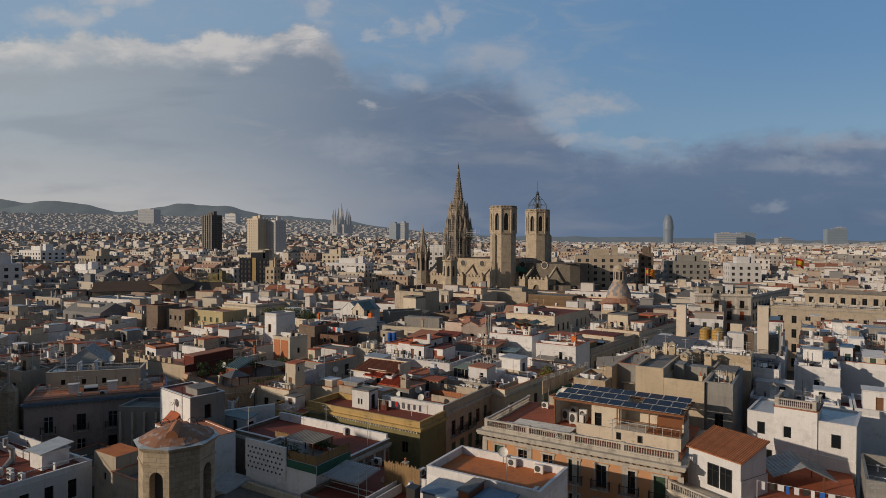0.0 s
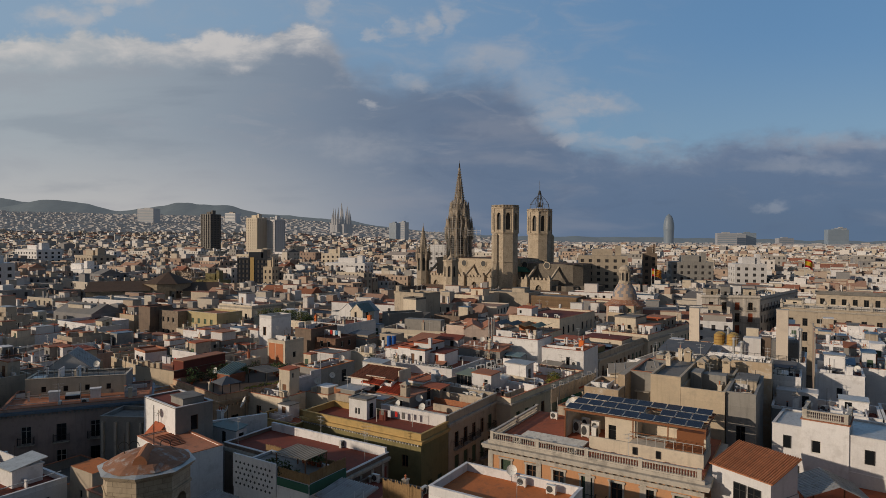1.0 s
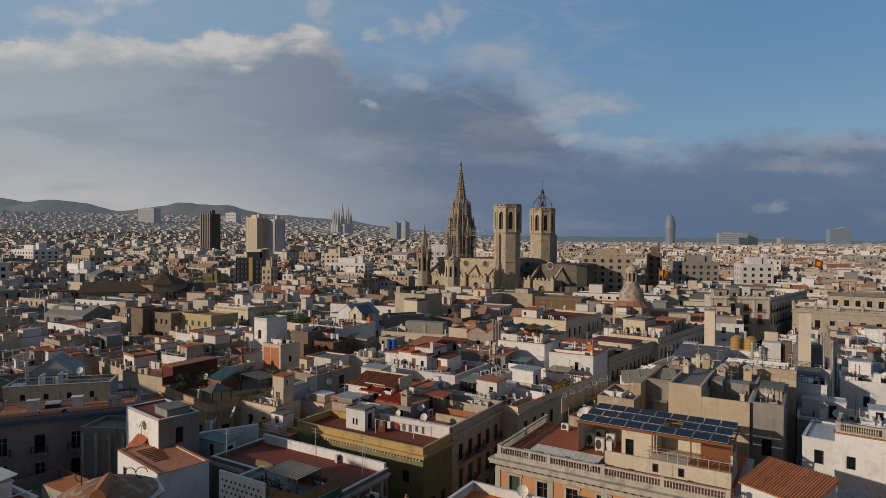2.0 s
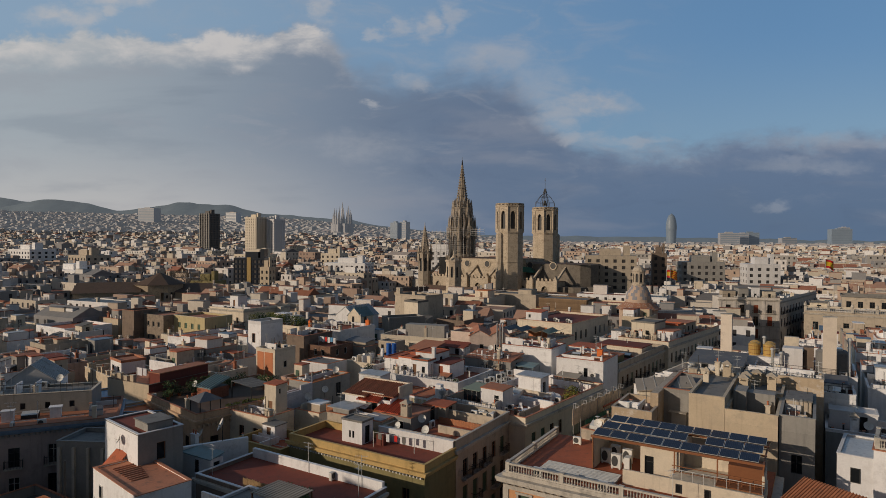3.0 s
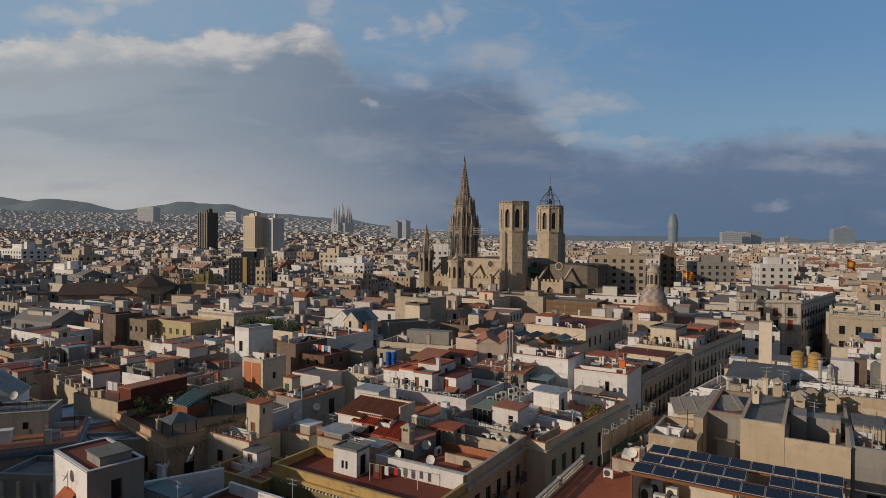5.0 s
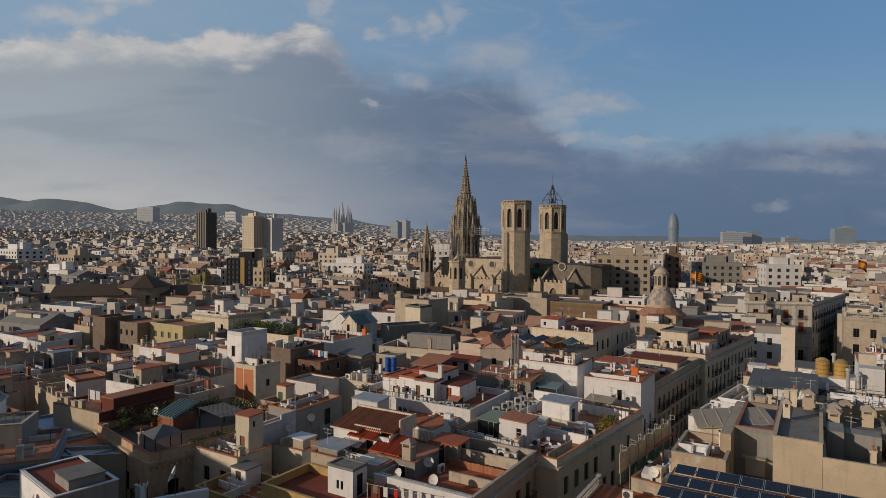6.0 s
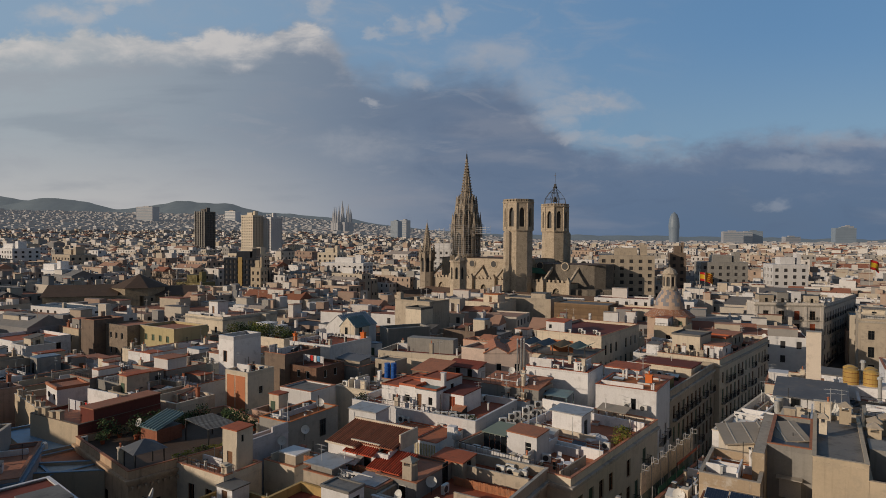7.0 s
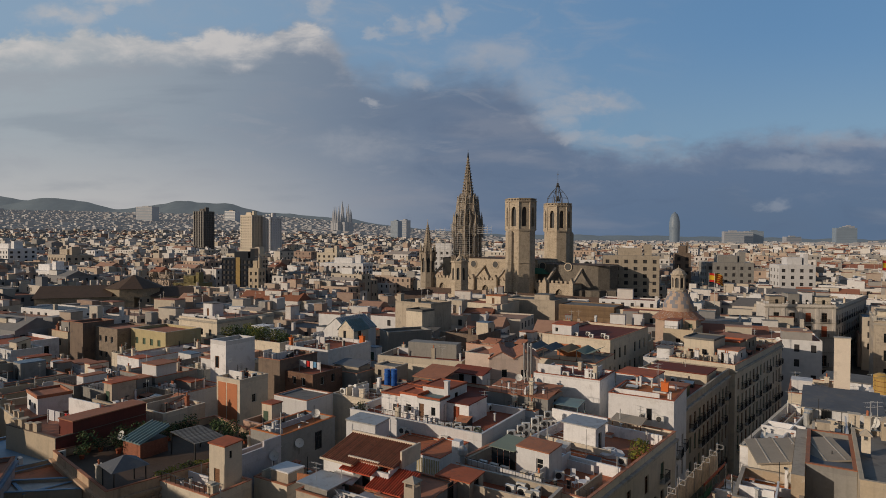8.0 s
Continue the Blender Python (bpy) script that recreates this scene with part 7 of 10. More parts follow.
for i in range(4):
    k = MB()
    a = 0.36 + 3.05 * i
    k.hull([(a, 0.36, 20.8), (a + 1.5, 0.36, 20.3), (a + 3.05, 0.36, 20.8), (a + 3.05, 6.5, 20.9), (a + 1.5, 6.5, 20.2), (a, 6.5, 20.9)], [(a, 0.36, 20.84), (a + 1.5, 0.36, 20.34), (a + 3.05, 0.36, 20.84), (a + 3.05, 6.5, 20.94), (a + 1.5, 6.5, 20.24), (a, 6.5, 20.94)])
    part("net_sheet", k, ("darkmetal", "darkmetal", "reed", "greynet")[i], net_h)
k = MB()
k.box(3.4, 7.0, 18.4, 8.0, 7.2, 20.6)
part("orange_screen", k, "orangepaint", net_h)
stair_g = house(0, 0, 9.3, 5.0, 20.4, "greywall", "greyroof", "grey cement house with a patched blank wall", faces="", parapet=0.4, turn=57, world=(-12.9, 163.8), base=0.8)
big_t = house(0, 0, 11.6, 8.0, 21.6, "sand", "greyroof", "tall tan blank wall with stepped chimney stacks", faces="", parapet=0.5, turn=-7, world=(-13.9, 197.5), base=2.4)
chimney(big_t, 0.3, 0.2, 21.6, 1.4, 1.2, 2.2, "sand", 0), chimney(big_t, 6.4, 0.2, 21.6, 1.0, 1.0, 1.4, "sand", 0)
room(big_t, 7.8, -4.6, 14.0, 5.0, 4.5, 6.6, "cream", "greyroof", (), 0.0, 0.4)
yellow_h = house(-145.6, 108.5, 11.6, 8.0, 19.6, "paleyellow", "terracotta_pale", "pale yellow house with green blinds", faces="f", rows=3, first=2.4, style="green", win=(1.0, 1.5), spacing=2.6, parapet=0.5, base=1.4, coping="cream")
brown_f = house(-159.0, 103.4, 5.0, 6.5, 20.6, "brownwall", "terracotta_pale", "house with a dark brown blank flank", faces="", parapet=0.4, base=1.4)
grey_f = house(-153.8, 105.8, 8.0, 7.4, 19.8, "brickbrown", "terracotta_pale", "grey-brown brick house with small windows", faces="f", rows=2, first=2.6, storey=3.2, spacing=2.3, win=(0.8, 1.3), style="window", parapet=0.3, base=1.4)
garden_h = house(-133.0, 119.6, 18.5, 9.0, 17.4, "cream", "greyroof", "cream house with a lush roof garden", faces="f", rows=1, win=(0.9, 1.3), parapet=0.9, base=1.4)
gr = random.Random(8)
for i in range(34):
    shrub(on_roof(garden_h, gr.uniform(0.5, 18), gr.uniform(0.5, 7.5)), gr.uniform(0.9, 2.4), 200 + i, gr.choice(("hedge", "hedge", "leaf_yellow")), "leafy shrub in a roof garden")
stairhead(garden_h, 5.0, 5.0, 17.4, 3.2, 3.0, 2.6, "white", "white"), stairhead(garden_h, 9.5, 6.0, 17.4, 1.6, 2.2, 2.2, "white", "white")
white_g = house(-113.5, 131.0, 6.5, 9.0, 19.6, "white", "greyroof", "white house with a grey gabled roof", faces="", parapet=0, base=1.6)
gable(white_g, 0, 0, 6.5, 9.0, 19.6, 22.0, "white", "sheetmetal", 0.6)
wall_w = house(-133.5, 98.6, 6.8, 15.5, 17.2, "white", "terracotta", "long white blank wall with a chimney pot", faces="", parapet=0.6, base=1.0)
cream_pal = house(-157.0, 127.5, 14.0, 17.0, 19.2, "cream", "terracotta_pale", "cream palace with a flat cornice", faces="fr", rows=2, first=3.4, win=(0.9, 1.5), spacing=3.0, parapet=0.4, base=1.6, cornice="stonetrim")
stairhead(cream_pal, 2.5, 5.0, 19.2, 3.4, 3.2, 3.2, "white", "greyroof")
low_white = house(-178.0, 92.5, 13.5, 11.5, 16.6, "white", "terracotta", "long low white house with dark windows", faces="fr", rows=1, first=2.6, win=(1.0, 1.8), spacing=3.2, style="dark", parapet=0.6, base=1.2)

# the red roof in front, the pergola terrace, the pierced white wall
red_r = house(-65.4, 55.6, 18.6, 7.6, 15.6, "brownwall", "terracotta_dark", "house with a wide red terrace and dark red panels", faces="r", rows=3, first=3.4, spacing=2.5, win=(1.1, 2.3), style="dark", parapet=0.4, coping="white", cornice="stonetrim")
rw = MB()
rw.box(0.2, 7.2, 15.6, 18.4, 7.55, 16.6)
part("back_wall", rw, "white", red_r)
pn = MB()
for i in range(4):
    pn.box(18.6, 0.5 + i * 1.95, 9.4, 18.66, 0.9 + i * 1.95, 15.0, 1)
    pn.box(18.6, 0.95 + i * 1.95, 9.4, 18.63, 1.35 + i * 1.95, 14.6, 0)
part("wall_panel", pn, ["darkred", "stonetrim"], red_r)
fence(red_r, 6.6, 0.4, 15.6, 0, 11.0, 1.3, "reed", "reed_fence")
perg_h = house(-57.2, 50.2, 10.6, 5.2, 15.4, "white", "greyroof", "white house with a reed-fenced pergola terrace", faces="r", rows=2, first=3.0, win=(1.0, 2.1), style="dark", parapet=0.2, base=1.0)
fence(perg_h, 4.6, 0.2, 15.6, 0, 5.9, 1.0, "reed", "reed_fence"), fence(perg_h, 10.4, 0.3, 15.6, 90, 5.2, 1.1, "reed", "reed_fence")
gc = MB()
gc.box(10.58, 0.1, 14.7, 10.66, 5.4, 15.7), gc.box(6.4, -0.06, 14.9, 10.6, -0.01, 15.7)
part("green_cloth", gc, "greencloth", perg_h)
for i in range(12):
    k = MB()
    k.box(5.0 + i * 0.36, 1.0, 17.5, 5.25 + i * 0.36, 4.2, 17.56)
    part("slat", k, "oldslat", perg_h)
for xx, yy in ((5.1, 1.1), (9.1, 1.1), (5.1, 4.1), (9.1, 4.1)):
    k = MB()
    k.box(xx - 0.05, yy - 0.05, 15.4, xx + 0.05, yy + 0.05, 17.5)
    part("post", k, "wood", perg_h)
for i in range(9):
    shrub(on_roof(perg_h, pl.uniform(4.8, 10.0), pl.choice((0.8, 4.8)), 0), pl.uniform(0.7, 1.4), 90 + i)
sc = MB()
sc.box(0.0, -0.1, 13.4, 6.3, 0.1, 16.9)
screen = part("pierced_wall", sc, "white", perg_h, "white wall with dark diamond plates in place of pierced openings")
for j in range(5):
    for i in range(9):
        # dark diamond plates on the face stand in for the shade inside holes
        k = shared("dot", lambda: mesh_of("opening", (lambda b: (b.hull([(-0.15, -0.03, 0), (0, -0.03, -0.15), (0.15, -0.03, 0), (0, -0.03, 0.15)], [(-0.15, 0, 0), (0, 0, -0.15), (0.15, 0, 0), (0, 0, 0.15)]), b)[1])(MB()), "grille"))
        o = part("opening", k, None, screen)
        o.location = (0.5 + i * 0.62 + 0.31 * (j % 2), -0.105, 13.9 + j * 0.55)
low_t = house(-57.6, 39.6, 11.6, 10.0, 12.6, "cream", "greyroof", "lower terrace with sun loungers and grey floor", faces="", parapet=0.7)
for i in range(3):
    lo = thing("sun_lounger", on_roof(low_t, 6.4 + i * 1.4, 5.5, 0, 20), "pale sun lounger on a grey terrace", "lounger", "sun loungers")
    k = MB()
    k.box(-0.3, -0.9, 0.28, 0.3, 0.5, 0.34)
    part("bed", k, "whitecloth", lo)
    k = MB()
    k.hull([(-0.3, 0.5, 0.28), (0.3, 0.5, 0.28), (0.3, 0.55, 0.28), (-0.3, 0.55, 0.28)], [(-0.3, 0.95, 0.75), (0.3, 0.95, 0.75), (0.3, 1.0, 0.72), (-0.3, 1.0, 0.72)])
    part("backrest", k, "whitecloth", lo)
    for sx in (-0.26, 0.26):
        for sy in (-0.8, 0.4):
            k = MB()
            k.box(sx - 0.02, sy, 0, sx + 0.02, sy + 0.04, 0.28)
            part("leg", k, "palemetal", lo)
pitched(low_t, 0.4, 5.0, 3.6, 3.0, 14.4, 14.9, "sheetmetal", 0.3, name="awning")
wblock = house(-71.8, 48.7, 10.1, 5.0, 17.4, "white", "terracotta_pale", "white house under a faded red sheet roof", faces="", parapet=0.1, turn=-10, coping="terracotta_pale")
for i in range(9):
    k = MB()
    k.box(1.6 + 0.55 * i, 1.2, 17.41, 1.7 + 0.55 * i, 3.6 - 0.1 * i, 17.5)
    part("roof_seam", k, "terracotta_pale", wblock)
put_window(wblock, 2.0, -0.03, 15.0, 0, 0.8, 1.3, "window", 0.0)
lbox = house(-76.8, 52.7, 8.2, 4.6, 20.4, "greywall", "terracotta_dark", "grey and white roof house with a dish", faces="r", rows=1, win=(0.9, 1.8), style="wood", parapet=0.12, turn=-9, coping="white")
# white sheet over the grey front wall
lf = MB()
lf.box(0.02, -0.03, 14, 8.18, 0, 20.4)
part("painted_front", lf, "white", lbox, "white front face")
dish(lbox.matrix_basis @ pose(4.6, -0.3, 18.2, 0, 0, -20))
room(lbox, 4.6, 1.2, 20.4, 3.0, 2.6, 0.8, "greywall", "greyroof", (), 0.1)
lrt = house(-73.2, 50.2, 1.8, 1.6, 16.6, "greywall", "greyroof", "small lean-to with a red slope", faces="", parapet=0)
pitched(lrt, 0, 0, 1.8, 1.6, 16.65, 18.2, "terracotta", 0)
buttress = house(0, 0, 6.2, 5.0, 16.8, "greywall", "greyroof", "tall grey-cream blank flank with pilasters", faces="", parapet=0.4, turn=27, world=(-44.2, 88.2))
for i in range(4):
    bt = MB()
    bt.box(0.3 + i * 1.7, -0.3, 0, 0.6 + i * 1.7, 0, 16.6)
    part("pilaster", bt, "stonetrim", buttress)
# grey-cream house on the left with the cornice
lblk = house(0, 0, 17.6, 11.0, 17.6, "mauve", "terracotta_pale", "mauve-grey house with balconies and a blue-grey cornice", faces="f", rows=4, first=4.4, storey=3.9, spacing=3.9, win=(1.15, 2.7), style=("window", "dark"), balconies=0.95, parapet=0.35, turn=56, world=(-57.0, 88.0), cornice="blueroof", coping="terracotta_pale")
dk2 = mesh_of("dentil", (lambda b: (b.box(0, -0.28, 0, 0.2, 0, 0.22), b)[1])(MB()), "greywall")
for i in range(34):
    o = part("dentil", dk2, None, lblk)
    o.location = (0.1 + i * 0.51, 0, 16.85)
gab_w = house(0, 0, 6.4, 6.0, 19.4, "white", "greyroof", "white gabled roof house", faces="f", rows=1, first=2.0, win=(0.7, 0.9), style="dark", parapet=0, turn=50, world=(-62.6, 106.1))
gable(gab_w, 0, 0, 6.4, 6.0, 19.4, 21.8, "white", "sheetmetal", 0.5)
lup = house(0, 0, 12.9, 5.0, 19.9, "greywall", "greyroof", "grey set-back upper storey with small windows", faces="f", rows=1, first=1.7, win=(0.6, 0.8), spacing=3.0, style="dark", parapet=0.25, turn=47.8, world=(-59.0, 95.9), coping="cream")
for xx in (4.8, 9.8):
    stairhead(lblk, xx, 4.0, 17.6, 1.2, 0.9, 1.2, "white", "white")
tur = thing("corner_turret", pose(-58.6, 87.4, 0, 0, 0, 28), "narrow stone corner turret with a metal flue", "turret")
k = MB()
k.cyl(0, 0, 8, 19.6, 1.1, 1.1, 8), k.cyl(0, 0, 19.6, 20.6, 1.2, 0.3, 8)
part("shaft", k, "oldstone", tur)
k = MB()
k.cyl(0, 0, 20.4, 23.2, 0.16, 0.16, 8), k.cyl(0, 0, 23.2, 23.5, 0.4, 0.4, 8)
part("flue", k, "sheetmetal", tur)
blue_t = house(0, 0, 13.0, 3.2, 15.7, "ochre", "palegrey", "narrow terrace with a pale blue waterproofed floor", faces="", parapet=0.3, coping="bluepaint", turn=40.7, world=(-49.8, 100.2))
blue_u = house(0, 0, 12.4, 5.0, 15.9, "ochre", "bluepaint", "stepped terrace painted with blue waterproofing", faces="", parapet=0.25, coping="bluepaint", turn=-11, world=(-56.4, 114.8))
clay_u = house(0, 0, 7.2, 4.6, 15.6, "ochre", "terracotta_pale", "small clay terrace beside a blue floor", faces="", parapet=0.2, coping="bluepaint", turn=-11, world=(-47.2, 106.2))
for i in range(5):
    chimney(blue_u, 0.8 + 2.6 * i, 4.5, 15.9, 0.6, 0.45, 1.3, "cream")
ac_unit(on_roof(blue_u, 11.2, 0.8, 0, 0)), ac_unit(on_roof(blue_u, 11.2, 1.7, 0, 0))
# near the lower left corner
bl1 = house(-88.0, 31.5, 17.5, 8.8, 15.3, "white", "terracotta_dark", "white house with a red terrace and machines", faces="fr", rows=1, win=(0.9, 2.0), style="dark", parapet=0.5)
stairhead(bl1, 12.2, 5.0, 15.3, 2.6, 2.8, 1.7, "white", "white")
pitched(bl1, 12.0, 4.8, 3.0, 3.2, 17.2, 17.7, "silver", 0)
duct = MB()
for p_, q_ in (((9.6, 4.4, 15.3), (9.6, 4.4, 17.0)), ((9.6, 4.4, 17.0), (9.9, 3.6, 17.6)), ((9.9, 3.6, 17.6), (9.9, 3.6, 18.4)), ((9.6, 4.4, 15.9), (10.4, 2.6, 14.6))):
    duct.tube(p_, q_, 0.28, n=8)
part("duct", duct, "sheetmetal", bl1, "bent silver ventilation duct")
orange_lid = house(-71.3, 41.0, 4.2, 3.0, 16.6, "sand", "terracotta_bright", "small house with an orange clay lid", faces="f", rows=1, win=(0.5, 0.8), style="dark", parapet=0)
yard = house(-67.0, 40.4, 4.6, 4.6, 14.2, "sand", "greyroof", "low walled roof yard", faces="", parapet=1.0)
for i in range(4):
    ac_unit(on_roof(bl1, 12.4 + 1.2 * i, 2.0 + 0.5 * (i % 2)))
rail = MB()
for i in range(9):
    rail.tube((9.0 + i, 0.1, 15.3), (9.0 + i, 0.1, 16.5), 0.04)
rail.tube((9.0, 0.1, 16.5), (17.2, 0.1, 16.5), 0.05), rail.tube((17.2, 0.1, 16.5), (17.2, 8.4, 16.5), 0.05)
part("railing", rail, "palemetal", bl1, "white metal railing")
# front terrace below the salmon palace
front = house(-35.3, 53.8, 12.0, 7.0, 17.1, "white", "terracotta_bright", "white house with an orange terrace floor", faces="f", rows=2, win=(0.9, 2.0), style="dark", parapet=0.75, coping="white")
ac_unit(on_roof(front, 6.4, 6.2)), ac_unit(on_roof(front, 9.4, 6.0, 0, 0))
front_b = house(-34.0, 46.8, 9.6, 6.9, 14.6, "white", "greyroof", "white house with blue glazed roof rooms", faces="", parapet=0.4)
stairhead(front_b, 0.6, 3.0, 14.6, 3.6, 3.4, 2.5, "white", "blueroof"), stairhead(front_b, 4.4, 3.4, 14.6, 1.0, 3.0, 3.3, "brickred", "greyroof"), stairhead(front_b, 5.8, 3.2, 14.6, 3.0, 3.2, 2.7, "sand", "blueroof")
chimney(front_b, 0.3, 1.2, 14.6, 0.9, 0.9, 3.4, "darkmetal")
fl_ = MB()
fl_.cyl(-0.6, 3.2, 12, 17.2, 0.3, 0.3, 10), fl_.cyl(-0.6, 3.2, 17.2, 17.7, 0.5, 0.2, 10)
part("flue", fl_, "sheetmetal", front_b)
awn_h = house(-46.2, 47.6, 10.6, 11.8, 14.4, "brownwall", "terracotta_dark", "house with a brown terrace, reed fence and sheet awning", faces="r", rows=1, parapet=0.4)
fence(awn_h, 5.4, 6.6, 14.4, 0, 4.4, 2.9, "reed", "reed_fence")
fw = MB()
fw.box(5.4, 6.75, 14.4, 10.4, 6.95, 16.2)
part("back_wall", fw, "white", awn_h)
pitched(awn_h, 0.4, 2.8, 4.4, 3.6, 15.9, 16.3, "sheetmetal", 0.3, name="awning")
side_w = house(-23.0, 61.3, 9.0, 9.0, 10.4, "cream", "terracotta_dark", "low cream house beside the salmon palace", faces="f", rows=1, parapet=0.5)
right_y = house(-13.5, 57.0, 13.0, 10.0, 13.6, "cream", "terracotta", "low house with a terrace and grey awning", faces="f", rows=1, parapet=0.9)
right_z = house(0.5, 61.0, 12.0, 12.0, 14.6, "white", "terracotta_dark", "white house with a red terrace", faces="fl", rows=1, parapet=0.8)
right_w = house(-7.6, 67.2, 8.6, 17.6, 14.4, "cream", "terracotta", "terrace with an orange floor before a white house", faces="", parapet=0.0)
can = thing("roof_canopy", pose(38.1, 68.9, 14.4, 0, 0, -14), "open canopy with a corrugated grey gable roof", "canopy")
for sx in (-2.0, 2.0):
    for sy in (-1.8, 1.8):
        k = MB()
        k.box(sx - 0.06, sy - 0.06, 0, sx + 0.06, sy + 0.06, 1.7)
        part("post", k, "wood", can)
for sgn in (-1, 1):
    k = MB()
    k.hull([(0, -2.65, 2.55), (0, 2.65, 2.55), (sgn * 3.0, 2.65, 1.25), (sgn * 3.0, -2.65, 1.25)][::sgn], [(0, -2.65, 2.6), (0, 2.65, 2.6), (sgn * 3.0, 2.65, 1.3), (sgn * 3.0, -2.65, 1.3)][::sgn])
    for i in range(16):
        yy = -2.5 + i * 0.333
        k.tube((0, yy, 2.6), (sgn * 3.0, yy, 1.3), 0.06, n=4)
    part("roof_slope", k, "sheetmetal", can)
line = thing("washing_line", pose(34.0, 62.8, 15.2, 0, 0, -32), "washing line with pale and dark laundry", "laundry")
k = MB()
k.tube((-3, 0, 1.2), (5, 0, 1.2), 0.02), k.tube((-3, 0, -0.8), (-3, 0, 1.3), 0.04), k.tube((5, 0, -0.8), (5, 0, 1.3), 0.04)
part("line", k, "palemetal", line)
for i in range(11):
    k = MB()
    w_ = 0.3 + 0.25 * ((i * 7) % 3) / 2
    k.box(-2.6 + i * 0.7, -0.02, 0.4 + 0.1 * (i % 3), -2.6 + i * 0.7 + w_, 0.02, 1.18)
    part("cloth", k, ("whitecloth", "darkmetal", "whitecloth", "bluedrum")[i % 4], line)

# octagonal church tower
ot = thing("church_tower", pose(-18.6, 46.9, 0, 0, 0, 12), "octagonal weathered stone belfry with arched openings and clay dome", "tower")


def arch_outline(half, z0, z1, pointed=False, n=7):
    """Half-width, sill and crown of an arched opening, as a list of (x, z)."""
    pts = [(-half, z0), (half, z0)]
    for i in range(n + 1):
        a = math.pi * i / n
        if pointed:
            t = i / n
            xx = half * (1 - 2 * t)
            zz = (z1 - 1.7 * half) + 1.7 * half * math.sqrt(max(0.0, 1 - abs(1 - 2 * t) ** 1.8))
        else:
            xx, zz = half * math.cos(a), z1 - half + half * math.sin(a)
        pts.append((xx, zz))
    return pts


def arched_panel(mb, p, along, length, z0, z1, half, za, zb, deep, pointed=False, mi=0, mi_back=1, centre=None, back=True):
    """A wall panel with one arched opening through it, its reveal and a dark inside."""
    ax, ay = along
    nx, ny = ay, -ax
    c = length / 2 if centre is None else centre
    at = lambda s, z, d=0.0: (p[0] + ax * s - nx * d, p[1] + ay * s - ny * d, z)
    arc = arch_outline(half, za, zb, pointed)[2:]
    mb.quad(at(0, z0), at(length, z0), at(length, za), at(0, za), mi=mi)
    mb.quad(at(0, za), at(c - half, za), at(c - half, z1), at(0, z1), mi=mi)
    mb.quad(at(c + half, za), at(length, za), at(length, z1), at(c + half, z1), mi=mi)
    for (x0, k0), (x1, k1) in zip(arc, arc[1:]):
        mb.quad(at(c + x1, k1), at(c + x0, k0), at(c + x0, z1), at(c + x1, z1), mi=mi)
    loop = [(-half, za), (half, za)] + arc
    for (x0, k0), (x1, k1) in zip(loop, loop[1:] + loop[:1]):
        mb.quad(at(c + x0, k0), at(c + x1, k1), at(c + x1, k1, deep), at(c + x0, k0, deep), mi=mi)
    if back:
        mb.quad(*[at(c + x0, k0, deep) for x0, k0 in loop], mi=mi_back)


def octagon(mb, r, z0, z1, half=0, za=0, zb=0, deep=0.6, pointed=False, n=8, turn=math.pi / 8, every=1, mi=0, mi_back=1, back=True):
    pts = [(r * math.cos(turn + 2 * math.pi * i / n), r * math.sin(turn + 2 * math.pi * i / n)) for i in range(n)]
    for i in range(n):
        a, b = pts[i], pts[(i + 1) % n]
        l = math.dist(a, b)
        al = ((b[0] - a[0]) / l, (b[1] - a[1]) / l)
        if half and i % every == 0:
            arched_panel(mb, a, al, l, z0, z1, half, za, zb, deep, pointed, mi, mi_back, back=back)
        else:
            mb.wall(a, al, l, z0, z1, mi=mi)


k = MB()
octagon(k, 2.5, 0, 26.0, 0.5, 20.4, 24.7, 0.6, turn=math.pi / 4, every=2)
part("shaft", k, ["towerstone", "grille"], ot)
for z0, z1, r0, r1 in ((26.0, 26.15, 2.58, 2.66), (26.15, 26.32, 2.72, 2.82), (25.0, 25.14, 2.58, 2.58), (19.2, 19.5, 2.66, 2.66)):
    k = MB()
    k.cyl(0, 0, z0, z1, r0, r1, 8)
    part("cornice", k, "towerstone", ot)
k = MB()
k.cyl(0, 0, 26.32, 26.44, 2.84, 2.5, 8)
part("roof_edge", k, "silver", ot)
# clay vault over the belfry: an uneven low dome with a rounded hatch
k = MB()
rk = random.Random(12)
prof = [(2.5, 26.44), (2.1, 26.62), (1.6, 26.86), (1.0, 27.06), (0.4, 27.16)]
rings = [[((r + rk.uniform(-0.06, 0.06)) * math.cos(a * math.pi / 8), (r + rk.uniform(-0.06, 0.06)) * math.sin(a * math.pi / 8), z + rk.uniform(-0.03, 0.03)) for a in range(16)] for r, z in prof]
for a, b in zip(rings, rings[1:]):
    k.hull(a, b, cap=False)
k.quad(*rings[-1])
part("clay_roof", k, "brickroof", ot)
k = MB()
for q in range(8):
    a0, a1 = math.pi * q / 8, math.pi * (q + 1) / 8
    k.quad((-0.42 * math.cos(a0), -1.75, 26.7 + 0.62 * math.sin(a0)), (-0.42 * math.cos(a1), -1.75, 26.7 + 0.62 * math.sin(a1)), (-0.42 * math.cos(a1), 0.2, 26.85 + 0.62 * math.sin(a1)), (-0.42 * math.cos(a0), 0.2, 26.85 + 0.62 * math.sin(a0)))
k.quad(*[(-0.42 * math.cos(math.pi * q / 8), -1.75, 26.7 + 0.62 * math.sin(math.pi * q / 8)) for q in range(9)])
part("hatch", k, "orangeclay_old", ot)
